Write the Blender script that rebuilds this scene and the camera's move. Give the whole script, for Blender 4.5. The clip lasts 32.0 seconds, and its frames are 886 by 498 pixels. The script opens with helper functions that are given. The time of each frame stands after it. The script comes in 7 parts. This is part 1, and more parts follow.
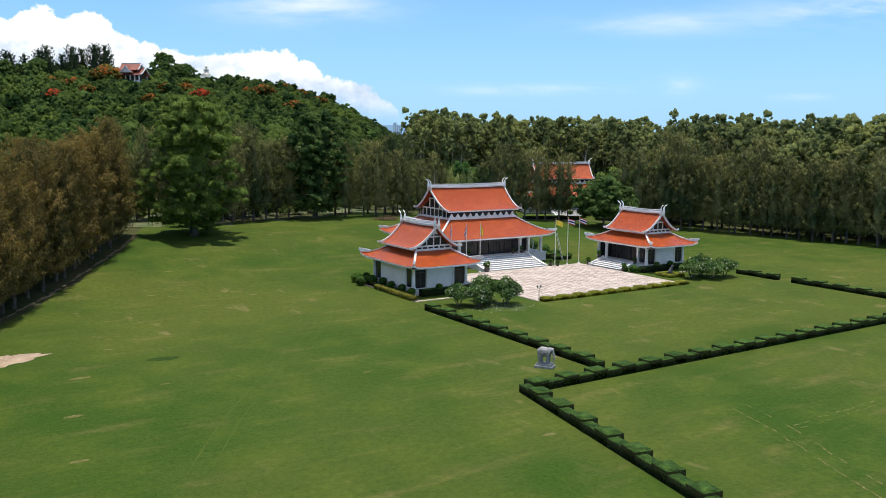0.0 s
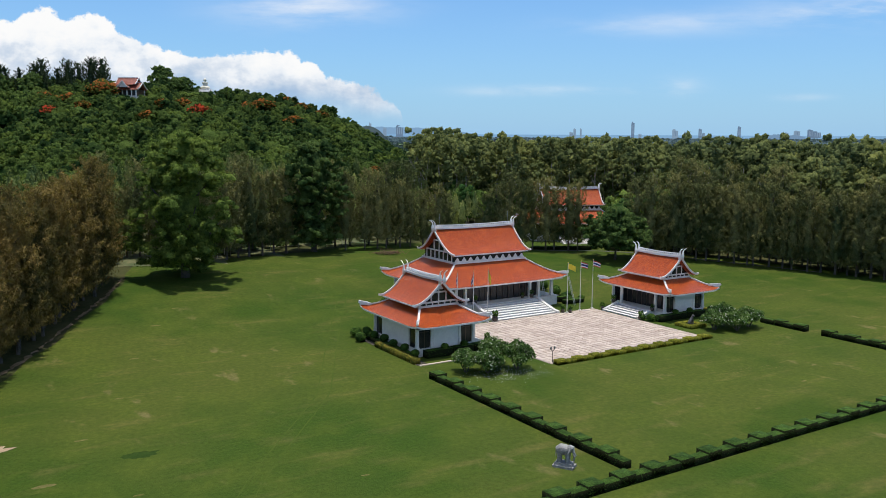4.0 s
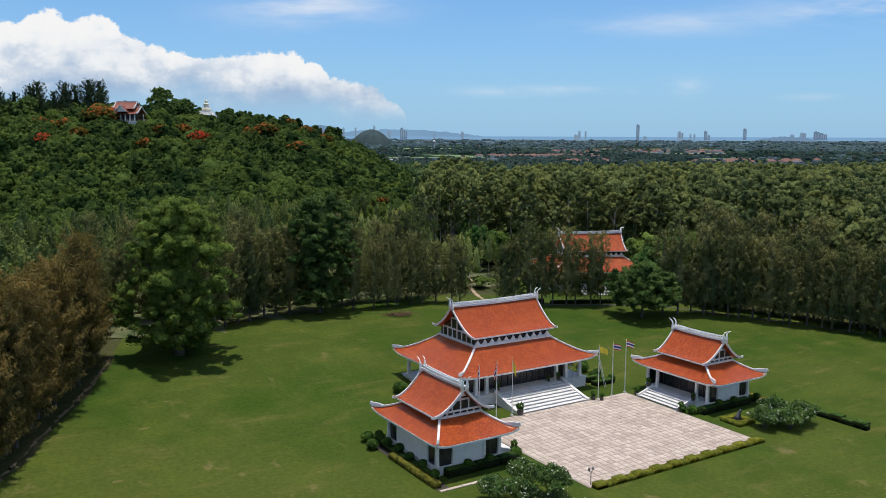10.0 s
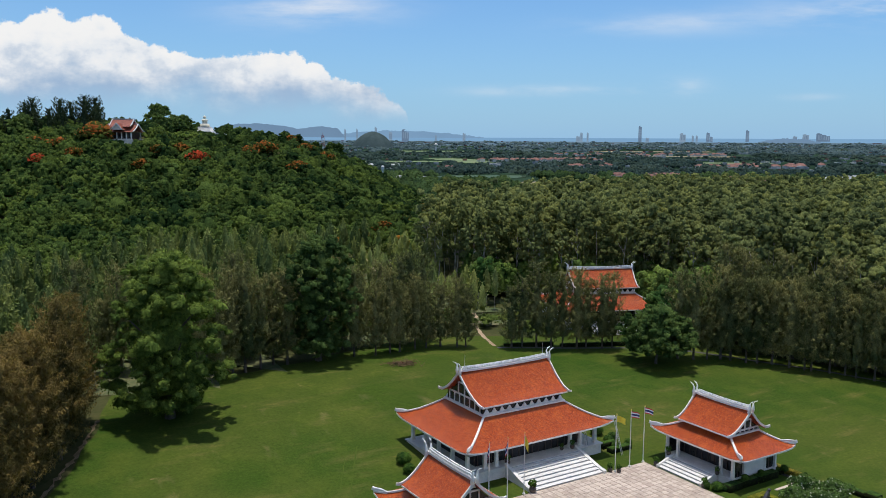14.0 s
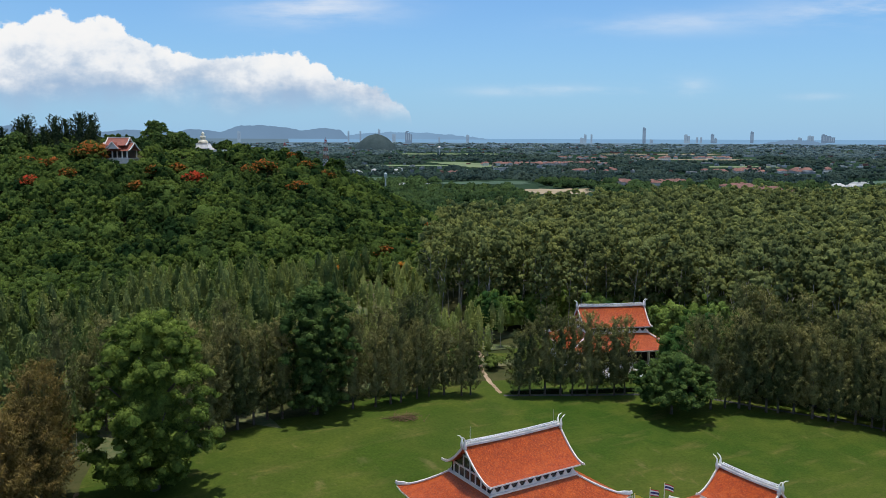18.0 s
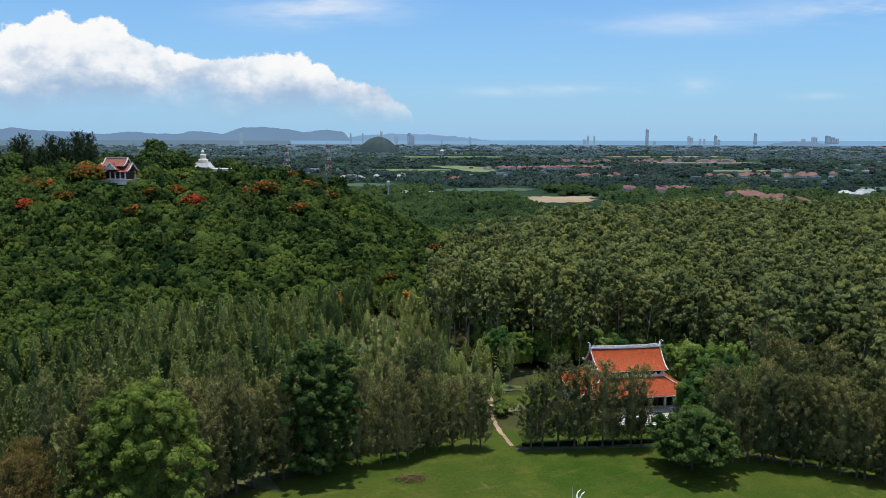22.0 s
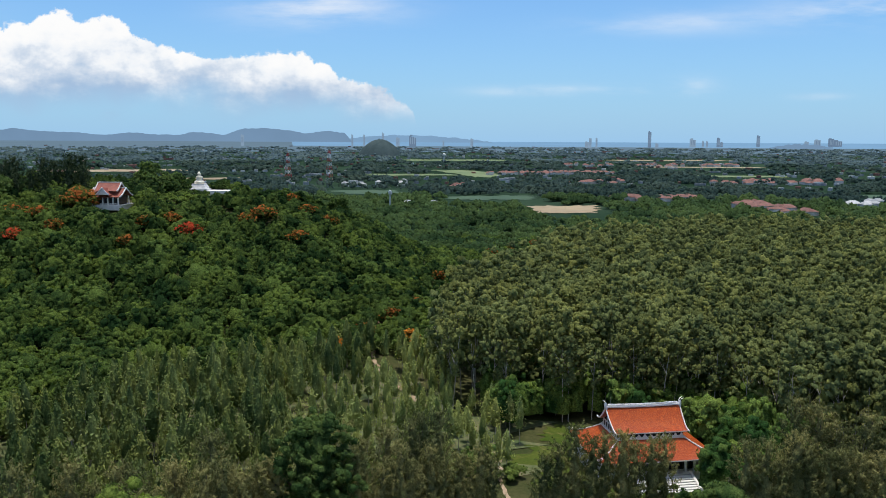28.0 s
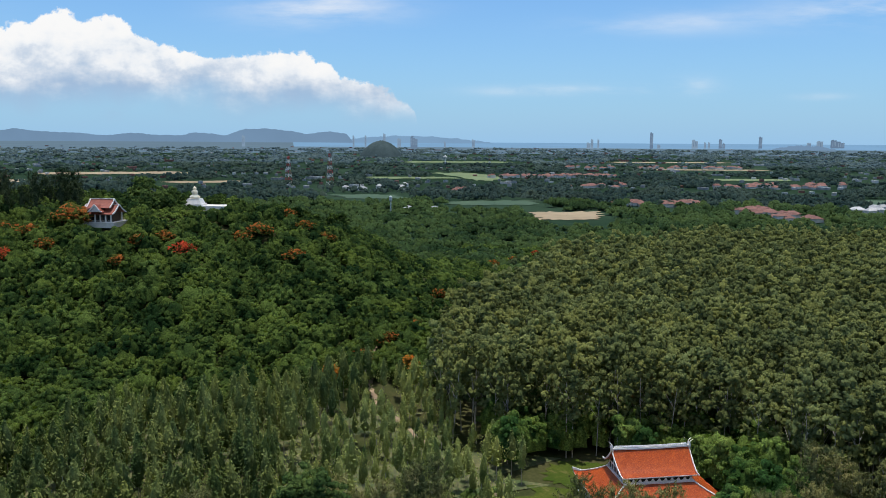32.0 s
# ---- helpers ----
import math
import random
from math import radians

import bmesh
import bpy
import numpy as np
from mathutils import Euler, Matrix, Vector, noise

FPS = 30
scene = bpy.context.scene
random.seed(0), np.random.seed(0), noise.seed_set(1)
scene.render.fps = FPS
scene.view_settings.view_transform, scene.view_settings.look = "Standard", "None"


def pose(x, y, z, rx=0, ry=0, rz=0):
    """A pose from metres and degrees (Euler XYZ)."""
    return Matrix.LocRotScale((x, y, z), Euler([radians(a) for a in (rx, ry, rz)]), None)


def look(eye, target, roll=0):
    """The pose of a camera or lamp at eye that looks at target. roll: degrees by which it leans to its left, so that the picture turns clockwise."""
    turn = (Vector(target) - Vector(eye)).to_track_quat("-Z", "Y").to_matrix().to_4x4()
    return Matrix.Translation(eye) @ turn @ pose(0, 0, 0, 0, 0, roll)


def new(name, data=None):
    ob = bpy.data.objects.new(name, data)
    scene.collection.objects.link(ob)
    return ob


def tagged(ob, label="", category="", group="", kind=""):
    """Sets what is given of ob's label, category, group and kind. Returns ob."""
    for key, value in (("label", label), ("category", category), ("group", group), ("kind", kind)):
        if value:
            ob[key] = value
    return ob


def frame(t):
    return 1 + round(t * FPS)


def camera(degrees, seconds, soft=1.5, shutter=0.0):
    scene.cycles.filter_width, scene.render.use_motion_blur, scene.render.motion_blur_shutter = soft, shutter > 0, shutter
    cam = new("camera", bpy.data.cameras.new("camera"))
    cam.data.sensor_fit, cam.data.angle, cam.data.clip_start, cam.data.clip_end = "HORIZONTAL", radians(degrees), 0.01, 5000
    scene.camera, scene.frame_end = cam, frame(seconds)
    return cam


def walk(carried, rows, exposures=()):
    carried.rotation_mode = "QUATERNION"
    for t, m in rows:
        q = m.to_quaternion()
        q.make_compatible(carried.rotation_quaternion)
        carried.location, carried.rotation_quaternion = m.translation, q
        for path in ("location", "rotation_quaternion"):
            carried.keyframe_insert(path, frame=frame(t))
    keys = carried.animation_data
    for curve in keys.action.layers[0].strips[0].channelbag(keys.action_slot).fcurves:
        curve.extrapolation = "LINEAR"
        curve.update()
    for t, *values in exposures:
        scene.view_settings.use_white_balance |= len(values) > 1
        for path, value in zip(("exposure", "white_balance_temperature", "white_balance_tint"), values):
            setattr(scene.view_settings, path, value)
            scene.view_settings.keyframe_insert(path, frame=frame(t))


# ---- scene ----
cam = camera(56.2, 32.0, soft=0.85)
PATH = [
    (0, (-74.535, -91.369, 22.872), (-21.370, -7.686, 9.808), 0.52),
    (1, (-73.267, -89.431, 24.505), (-20.175, -5.690, 11.513), 0.46),
    (2, (-72.052, -87.370, 26.177), (-19.019, -3.586, 13.224), 0.44),
    (3, (-70.897, -85.229, 27.804), (-17.931, -1.401, 14.862), 0.42),
    (4, (-69.740, -82.969, 29.399), (-16.866, 0.915, 16.448), 0.41),
    (5, (-68.531, -80.552, 30.993), (-15.780, 3.406, 18.017), 0.42),
    (6, (-67.467, -78.197, 32.752), (-14.812, 5.820, 19.771), 0.42),
    (7, (-66.558, -75.893, 34.645), (-13.972, 8.169, 21.673), 0.42),
    (8, (-65.714, -73.676, 36.558), (-13.179, 10.423, 23.613), 0.38),
    (9, (-64.866, -71.547, 38.417), (-12.370, 12.581, 25.504), 0.33),
    (10, (-64.033, -69.442, 40.282), (-11.557, 14.698, 27.368), 0.30),
    (11, (-63.158, -67.272, 42.215), (-10.690, 16.867, 29.264), 0.32),
    (12, (-62.145, -65.097, 44.196), (-9.704, 19.056, 31.228), 0.34),
    (13, (-60.999, -63.076, 46.222), (-8.612, 21.115, 33.278), 0.33),
    (14, (-59.837, -61.149, 48.278), (-7.513, 23.085, 35.360), 0.32),
    (15, (-58.624, -59.046, 50.274), (-6.366, 25.229, 37.355), 0.33),
    (16, (-57.244, -56.726, 52.176), (-5.075, 27.601, 39.241), 0.34),
    (17, (-55.869, -54.601, 54.074), (-3.804, 29.793, 41.151), 0.29),
    (18, (-54.549, -52.544, 55.961), (-2.588, 31.916, 43.056), 0.24),
    (19, (-53.431, -50.445, 57.850), (-1.546, 34.063, 44.945), 0.22),
    (20, (-52.503, -48.342, 59.798), (-0.675, 36.201, 46.901), 0.20),
    (21, (-51.669, -46.257, 61.884), (0.109, 38.319, 49.000), 0.17),
    (22, (-50.926, -44.266, 64.081), (0.804, 40.338, 51.196), 0.15),
    (23, (-50.315, -42.377, 66.194), (1.385, 42.246, 53.309), 0.16),
    (24, (-49.784, -40.539, 68.073), (1.922, 44.081, 55.189), 0.18),
    (25, (-49.036, -38.628, 69.705), (2.681, 45.984, 56.809), 0.19),
    (26, (-47.844, -36.528, 71.116), (3.846, 48.099, 58.214), 0.21),
    (27, (-46.239, -34.255, 72.299), (5.385, 50.413, 59.406), 0.25),
    (28, (-45.019, -32.529, 73.845), (6.572, 52.157, 60.933), 0.27),
    (29, (-44.017, -31.179, 75.612), (7.556, 53.511, 62.663), 0.28),
    (30, (-42.986, -29.697, 77.302), (8.566, 55.002, 64.325), 0.31),
    (31, (-41.789, -27.796, 78.822), (9.729, 56.922, 65.837), 0.35),
    (32, (-40.253, -25.478, 80.213), (11.197, 59.287, 67.256), 0.34),
]
walk(cam, [(t, look(eye, aim, roll)) for t, eye, aim, roll in PATH],
     [(0, 0.40), (3, 0.16), (6, 0.08), (9, 0.03), (14, -0.02), (20, 0.06), (24, 0.10), (28, 0.12), (32, 0.07)])

# ---- world, sun ----
SUN_EL, SUN_AZ = 85.5, 40.0   # degrees above the horizon; clockwise from +y
VIEW_AZ = 32.4                # the way the camera faces, clockwise from +y


def node(nt, kind, **kw):
    n = nt.nodes.new(kind)
    for k, val in kw.items():
        if k in n.inputs:
            n.inputs[k].default_value = val
    return n


def math_node(nt, op, a, b=None, c=None, clamp=False):
    n = nt.nodes.new("ShaderNodeMath")
    n.operation, n.use_clamp = op, clamp
    for i, s in enumerate((a, b, c)):
        if s is None:
            continue
        if isinstance(s, (int, float)):
            n.inputs[i].default_value = s
        else:
            nt.links.new(s, n.inputs[i])
    return n.outputs[0]


def ramp(nt, fac, stops, interp="LINEAR"):
    n = nt.nodes.new("ShaderNodeValToRGB")
    n.color_ramp.interpolation = interp
    el = n.color_ramp.elements
    while len(el) < len(stops):
        el.new(0.5)
    for e, (p, c) in zip(el, stops):
        e.position = p
        e.color = (*c, 1) if isinstance(c, tuple) else (c, c, c, 1)
    nt.links.new(fac, n.inputs[0])
    return n.outputs[0]


def step_node(nt, x, lo, hi):
    n = nt.nodes.new("ShaderNodeMapRange")
    n.interpolation_type = "SMOOTHSTEP"
    nt.links.new(x, n.inputs[0])
    n.inputs[1].default_value, n.inputs[2].default_value = lo, hi
    return n.outputs[0]


def mix_col(nt, fac, a, b, mode="MIX"):
    n = nt.nodes.new("ShaderNodeMix")
    n.data_type, n.blend_type = "RGBA", mode
    for sock, val in ((n.inputs[0], fac), (n.inputs[6], a), (n.inputs[7], b)):
        if isinstance(val, (int, float)):
            sock.default_value = val
        elif isinstance(val, tuple):
            sock.default_value = (*val, 1)
        else:
            nt.links.new(val, sock)
    return n.outputs[2]


def build_world():
    world = bpy.data.worlds.new("sky")
    scene.world = world
    world.use_nodes = True
    nt = world.node_tree
    nt.nodes.clear()
    sky = nt.nodes.new("ShaderNodeTexSky")
    sky.sky_type, sky.sun_disc = "NISHITA", False
    sky.sun_elevation, sky.sun_rotation = radians(SUN_EL), radians(SUN_AZ)
    sky.air_density, sky.dust_density, sky.ozone_density = 1.0, 0.3, 2.0
    base = nt.nodes.new("ShaderNodeBackground")
    base.inputs[1].default_value = 0.105
    # cloud bank: sky directions laid on a plane ahead
    tc = nt.nodes.new("ShaderNodeTexCoord")
    rot = nt.nodes.new("ShaderNodeVectorRotate")
    rot.rotation_type = "Z_AXIS"
    rot.inputs["Angle"].default_value = radians(VIEW_AZ)
    nt.links.new(tc.outputs["Generated"], rot.inputs[0])
    sep = nt.nodes.new("ShaderNodeSeparateXYZ")
    nt.links.new(rot.outputs[0], sep.inputs[0])
    tint = mix_col(nt, 1.0, sky.outputs[0], (0.62, 0.95, 1.30), "MULTIPLY")
    haze = math_node(nt, "MULTIPLY", math_node(nt, "EXPONENT", math_node(nt, "MULTIPLY", math_node(nt, "MAXIMUM", sep.outputs[2], 0.0), -9.0)), 0.94)
    nt.links.new(mix_col(nt, haze, tint, (2.9, 5.0, 7.35)), base.inputs[0])
    ahead = math_node(nt, "MAXIMUM", sep.outputs[1], 0.05)
    a = math_node(nt, "DIVIDE", sep.outputs[0], ahead)
    b = math_node(nt, "DIVIDE", sep.outputs[2], ahead)
    front = step_node(nt, sep.outputs[1], 0.1, 0.4)
    comb = nt.nodes.new("ShaderNodeCombineXYZ")
    nt.links.new(a, comb.inputs[0]), nt.links.new(b, comb.inputs[1])

    def cloud_noise(scale, detail, rough, sx=1.0, sy=1.0):
        mp = nt.nodes.new("ShaderNodeMapping")
        mp.inputs["Scale"].default_value = (sx, sy, 1)
        nt.links.new(comb.outputs[0], mp.inputs[0])
        n = node(nt, "ShaderNodeTexNoise", Scale=scale, Detail=detail, Roughness=rough)
        nt.links.new(mp.outputs[0], n.inputs["Vector"])
        return n.outputs[0]

    lumps = cloud_noise(26, 7, 0.62)
    big = cloud_noise(9, 3, 0.5)
    # top and foot of the cumulus along the sky; a from -1.0 to 0.0
    k = math_node(nt, "ADD", a, 1.0, clamp=True)
    top = ramp(nt, k, [(0.0, 0.125), (0.30, 0.120), (0.449, 0.134), (0.490, 0.140), (0.531, 0.152), (0.552, 0.144), (0.600, 0.139), (0.612, 0.124), (0.640, 0.112), (0.681, 0.106), (0.708, 0.098),
                       (0.749, 0.101), (0.790, 0.107), (0.820, 0.105), (0.828, 0.094), (0.844, 0.087), (0.871, 0.074), (0.899, 0.063), (0.926, 0.050), (0.940, 0.042), (0.948, 0.030), (0.952, -0.05)])
    foot = ramp(nt, k, [(0.0, 0.04), (0.5, 0.046), (0.70, 0.046), (0.80, 0.044), (0.90, 0.039), (0.95, 0.037)])
    edge = math_node(nt, "ADD", top, math_node(nt, "MULTIPLY", math_node(nt, "SUBTRACT", lumps, 0.5), 0.050))
    under = math_node(nt, "SUBTRACT", edge, b)
    over = math_node(nt, "SUBTRACT", math_node(nt, "ADD", b, math_node(nt, "MULTIPLY", math_node(nt, "SUBTRACT", big, 0.5), 0.06)), foot)
    body = math_node(nt, "MULTIPLY", step_node(nt, under, 0.0, 0.005), step_node(nt, over, -0.020, 0.026))
    # wisps
    wisp = 0.0
    thin = cloud_noise(5, 6, 0.6, 1.0, 5.0)
    for cx, cy, rx, ry, amount in ((-0.165, 0.158, 0.085, 0.020, 0.75), (0.50, 0.142, 0.115, 0.016, 0.9), (0.55, 0.166, 0.09, 0.011, 0.8),
                                   (0.11, 0.058, 0.085, 0.006, 0.5), (0.275, 0.060, 0.026, 0.010, 0.55), (0.215, 0.058, 0.012, 0.005, 0.5),
                                   (0.25, 0.133, 0.10, 0.012, 0.42), (-0.524, 0.052, 0.024, 0.012, 0.8), (-0.418, 0.040, 0.014, 0.007, 0.7), (0.42, 0.045, 0.03, 0.004, 0.25), (-0.70, 0.16, 0.1, 0.02, 0.4)):
        dx = math_node(nt, "DIVIDE", math_node(nt, "SUBTRACT", a, cx), rx)
        dy = math_node(nt, "DIVIDE", math_node(nt, "SUBTRACT", math_node(nt, "SUBTRACT", b, math_node(nt, "MULTIPLY", a, 0.02)), cy), ry)
        r2 = math_node(nt, "ADD", math_node(nt, "MULTIPLY", dx, dx), math_node(nt, "MULTIPLY", dy, dy))
        soft = math_node(nt, "MULTIPLY", math_node(nt, "EXPONENT", math_node(nt, "MULTIPLY", r2, -1.0)), amount)
        wisp = math_node(nt, "ADD", wisp, soft)
    veil = math_node(nt, "MULTIPLY", wisp, step_node(nt, thin, 0.30, 0.72), clamp=True)
    mask = math_node(nt, "MULTIPLY", math_node(nt, "MAXIMUM", body, veil), front, clamp=True)
    # broken cloud over the rest of the sky, higher up: unseen, added to whiten the fill light
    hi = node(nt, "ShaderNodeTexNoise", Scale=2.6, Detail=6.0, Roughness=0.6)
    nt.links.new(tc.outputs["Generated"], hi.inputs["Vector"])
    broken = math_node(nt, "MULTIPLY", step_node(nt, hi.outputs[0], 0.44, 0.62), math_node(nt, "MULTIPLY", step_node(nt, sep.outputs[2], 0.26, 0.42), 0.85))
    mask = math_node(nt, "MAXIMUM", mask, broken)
    # sunlit heads, greyer towards the flat base
    billow, curls = cloud_noise(13, 4, 0.55, 1.0, 1.6), cloud_noise(38, 6, 0.62, 1.0, 1.3)
    lift = math_node(nt, "ADD", math_node(nt, "SUBTRACT", b, foot), math_node(nt, "MULTIPLY", math_node(nt, "SUBTRACT", billow, 0.5), 0.17))
    lift = math_node(nt, "ADD", lift, math_node(nt, "MULTIPLY", math_node(nt, "SUBTRACT", curls, 0.5), 0.10))
    lift = math_node(nt, "ADD", lift, math_node(nt, "MULTIPLY", math_node(nt, "SUBTRACT", 0.022, under), 0.45))
    shade = ramp(nt, step_node(nt, lift, -0.035, 0.085), [(0.0, (0.38, 0.53, 0.74)), (0.25, (0.52, 0.64, 0.80)), (0.5, (0.68, 0.76, 0.87)), (0.75, (0.88, 0.92, 0.97)), (1.0, (1.0, 1.0, 1.0))])
    cl = nt.nodes.new("ShaderNodeBackground")
    nt.links.new(shade, cl.inputs[0])
    cl.inputs[1].default_value = 0.90
    mx = nt.nodes.new("ShaderNodeMixShader")
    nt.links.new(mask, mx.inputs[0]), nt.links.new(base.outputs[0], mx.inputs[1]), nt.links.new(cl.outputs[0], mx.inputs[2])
    out = nt.nodes.new("ShaderNodeOutputWorld")
    nt.links.new(mx.outputs[0], out.inputs[0])


build_world()
sun = new("sun", bpy.data.lights.new("sun", "SUN"))
sun.data.energy, sun.data.angle, sun.data.color = 3.7, radians(1.0), (1.0, 0.95, 0.87)
sun.matrix_basis = look((math.sin(radians(SUN_AZ)) * math.cos(radians(SUN_EL)) * 200, math.cos(radians(SUN_AZ)) * math.cos(radians(SUN_EL)) * 200,
                         math.sin(radians(SUN_EL)) * 200), (0, 0, 0))

# ---- materials ----
def material(name, low, high, scale=3.0, rough=0.7, bump=0.15, fine=8.0, metal=0.0, island=0.0, rand=0.0, broad=0.0, sheen=0.0, spec=0.5):
    """A surface that wanders between two colours at two sizes of grain, with fine relief."""
    m = bpy.data.materials.new(name)
    m.use_nodes = True
    nt = m.node_tree
    b = nt.nodes["Principled BSDF"]
    geo = nt.nodes.new("ShaderNodeNewGeometry")
    n1 = node(nt, "ShaderNodeTexNoise", Scale=scale, Detail=4.0, Roughness=0.6)
    n2 = node(nt, "ShaderNodeTexNoise", Scale=scale * fine, Detail=3.0, Roughness=0.6)
    for n in (n1, n2):
        nt.links.new(geo.outputs["Position"], n.inputs["Vector"])
    f = math_node(nt, "ADD", math_node(nt, "MULTIPLY", n1.outputs[0], 0.62), math_node(nt, "MULTIPLY", n2.outputs[0], 0.38))
    f = step_node(nt, f, 0.33, 0.67)
    if island:
        f = math_node(nt, "ADD", f, math_node(nt, "MULTIPLY", math_node(nt, "SUBTRACT", geo.outputs["Random Per Island"], 0.5), island), clamp=True)
    if rand:
        oi = nt.nodes.new("ShaderNodeObjectInfo")
        f = math_node(nt, "ADD", f, math_node(nt, "MULTIPLY", math_node(nt, "SUBTRACT", oi.outputs["Random"], 0.5), rand), clamp=True)
    col = mix_col(nt, f, low, high)
    if broad:
        n3 = node(nt, "ShaderNodeTexNoise", Scale=broad, Detail=2.0)
        nt.links.new(geo.outputs["Position"], n3.inputs["Vector"])
        col = mix_col(nt, step_node(nt, n3.outputs[0], 0.35, 0.65), mix_col(nt, 1.0, col, (0.62, 0.66, 0.62), "MULTIPLY"), col)
    nt.links.new(col, b.inputs["Base Color"])
    b.inputs["Roughness"].default_value, b.inputs["Metallic"].default_value = rough, metal
    b.inputs["Specular IOR Level"].default_value = spec
    if bump:
        bp = node(nt, "ShaderNodeBump", Strength=bump, Distance=0.05)
        nt.links.new(n2.outputs[0], bp.inputs["Height"])
        nt.links.new(bp.outputs[0], b.inputs["Normal"])
    return m


def leaf_material(name, low, high, bloom=None, scale=0.12, through_light=0.25, island=0.8, broad=0.03, bloom_share=0.5, grain=2.2, contrast=1.0, relief=0.5):
    """Foliage: colour by sprig and by tree, matt, with some light through the leaves."""
    m = bpy.data.materials.new(name)
    m.use_nodes = True
    nt = m.node_tree
    nt.nodes.clear()
    geo = nt.nodes.new("ShaderNodeNewGeometry")
    oi = nt.nodes.new("ShaderNodeObjectInfo")
    n1 = node(nt, "ShaderNodeTexNoise", Scale=scale, Detail=2.0)
    n2 = node(nt, "ShaderNodeTexNoise", Scale=broad, Detail=2.0)
    for n in (n1, n2):
        nt.links.new(geo.outputs["Position"], n.inputs["Vector"])
    f = math_node(nt, "ADD", math_node(nt, "MULTIPLY", step_node(nt, n1.outputs[0], 0.36, 0.64), 0.62), math_node(nt, "MULTIPLY", step_node(nt, n2.outputs[0], 0.38, 0.62), 0.28))
    f = math_node(nt, "ADD", f, math_node(nt, "MULTIPLY", geo.outputs["Random Per Island"], island * 0.20))
    at = nt.nodes.new("ShaderNodeAttribute")
    at.attribute_name = "tint"
    f = math_node(nt, "ADD", f, math_node(nt, "MULTIPLY", at.outputs["Fac"], 0.75))
    f = math_node(nt, "ADD", f, math_node(nt, "MULTIPLY", math_node(nt, "SUBTRACT", oi.outputs["Random"], 0.5), 0.35), clamp=True)
    col = mix_col(nt, f, low, high)
    # some plants yellower, some bluer
    lean = math_node(nt, "FRACT", math_node(nt, "MULTIPLY", at.outputs["Fac"], 7.3))
    col = mix_col(nt, math_node(nt, "MULTIPLY", lean, 0.5), col, mix_col(nt, 1.0, col, (1.22, 1.02, 0.62), "MULTIPLY"))
    n3 = node(nt, "ShaderNodeTexNoise", Scale=grain, Detail=3.0, Roughness=0.7)
    nt.links.new(geo.outputs["Position"], n3.inputs["Vector"])
    col = mix_col(nt, 1.0, col, ramp(nt, n3.outputs[0], [(0.30, 1 - 0.62 * contrast), (0.5, 1 - 0.04 * contrast), (0.72, 1 + 0.70 * contrast)]), "MULTIPLY")
    if bloom:
        col = mix_col(nt, step_node(nt, geo.outputs["Random Per Island"], 1 - bloom_share, 1.04 - bloom_share), col, bloom)
    d = nt.nodes.new("ShaderNodeBsdfPrincipled")
    d.inputs["Roughness"].default_value = 0.8
    d.inputs["Specular IOR Level"].default_value = 0.06
    tr = nt.nodes.new("ShaderNodeBsdfTranslucent")
    nt.links.new(col, d.inputs["Base Color"])
    bp = node(nt, "ShaderNodeBump", Strength=relief, Distance=0.9 / grain)
    nt.links.new(n3.outputs[0], bp.inputs["Height"])
    nt.links.new(bp.outputs[0], d.inputs["Normal"])
    nt.links.new(mix_col(nt, 1.0, col, (1.15, 1.25, 0.55), "MULTIPLY"), tr.inputs[0])
    mx = nt.nodes.new("ShaderNodeMixShader")
    mx.inputs[0].default_value = through_light
    nt.links.new(d.outputs[0], mx.inputs[1]), nt.links.new(tr.outputs[0], mx.inputs[2])
    out = nt.nodes.new("ShaderNodeOutputMaterial")
    nt.links.new(mx.outputs[0], out.inputs[0])
    return m


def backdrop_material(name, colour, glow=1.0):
    """Far land and buildings seen through miles of air: self-glowing, with the haze mixed into the colour."""
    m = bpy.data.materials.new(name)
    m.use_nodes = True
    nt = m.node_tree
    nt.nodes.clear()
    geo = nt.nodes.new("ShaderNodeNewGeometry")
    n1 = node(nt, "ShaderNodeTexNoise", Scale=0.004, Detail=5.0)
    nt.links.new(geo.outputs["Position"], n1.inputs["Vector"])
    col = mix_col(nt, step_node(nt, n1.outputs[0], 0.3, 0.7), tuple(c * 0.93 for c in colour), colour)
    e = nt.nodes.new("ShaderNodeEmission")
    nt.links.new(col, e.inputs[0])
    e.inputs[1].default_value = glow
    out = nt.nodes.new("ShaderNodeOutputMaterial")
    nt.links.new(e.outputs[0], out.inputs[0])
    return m


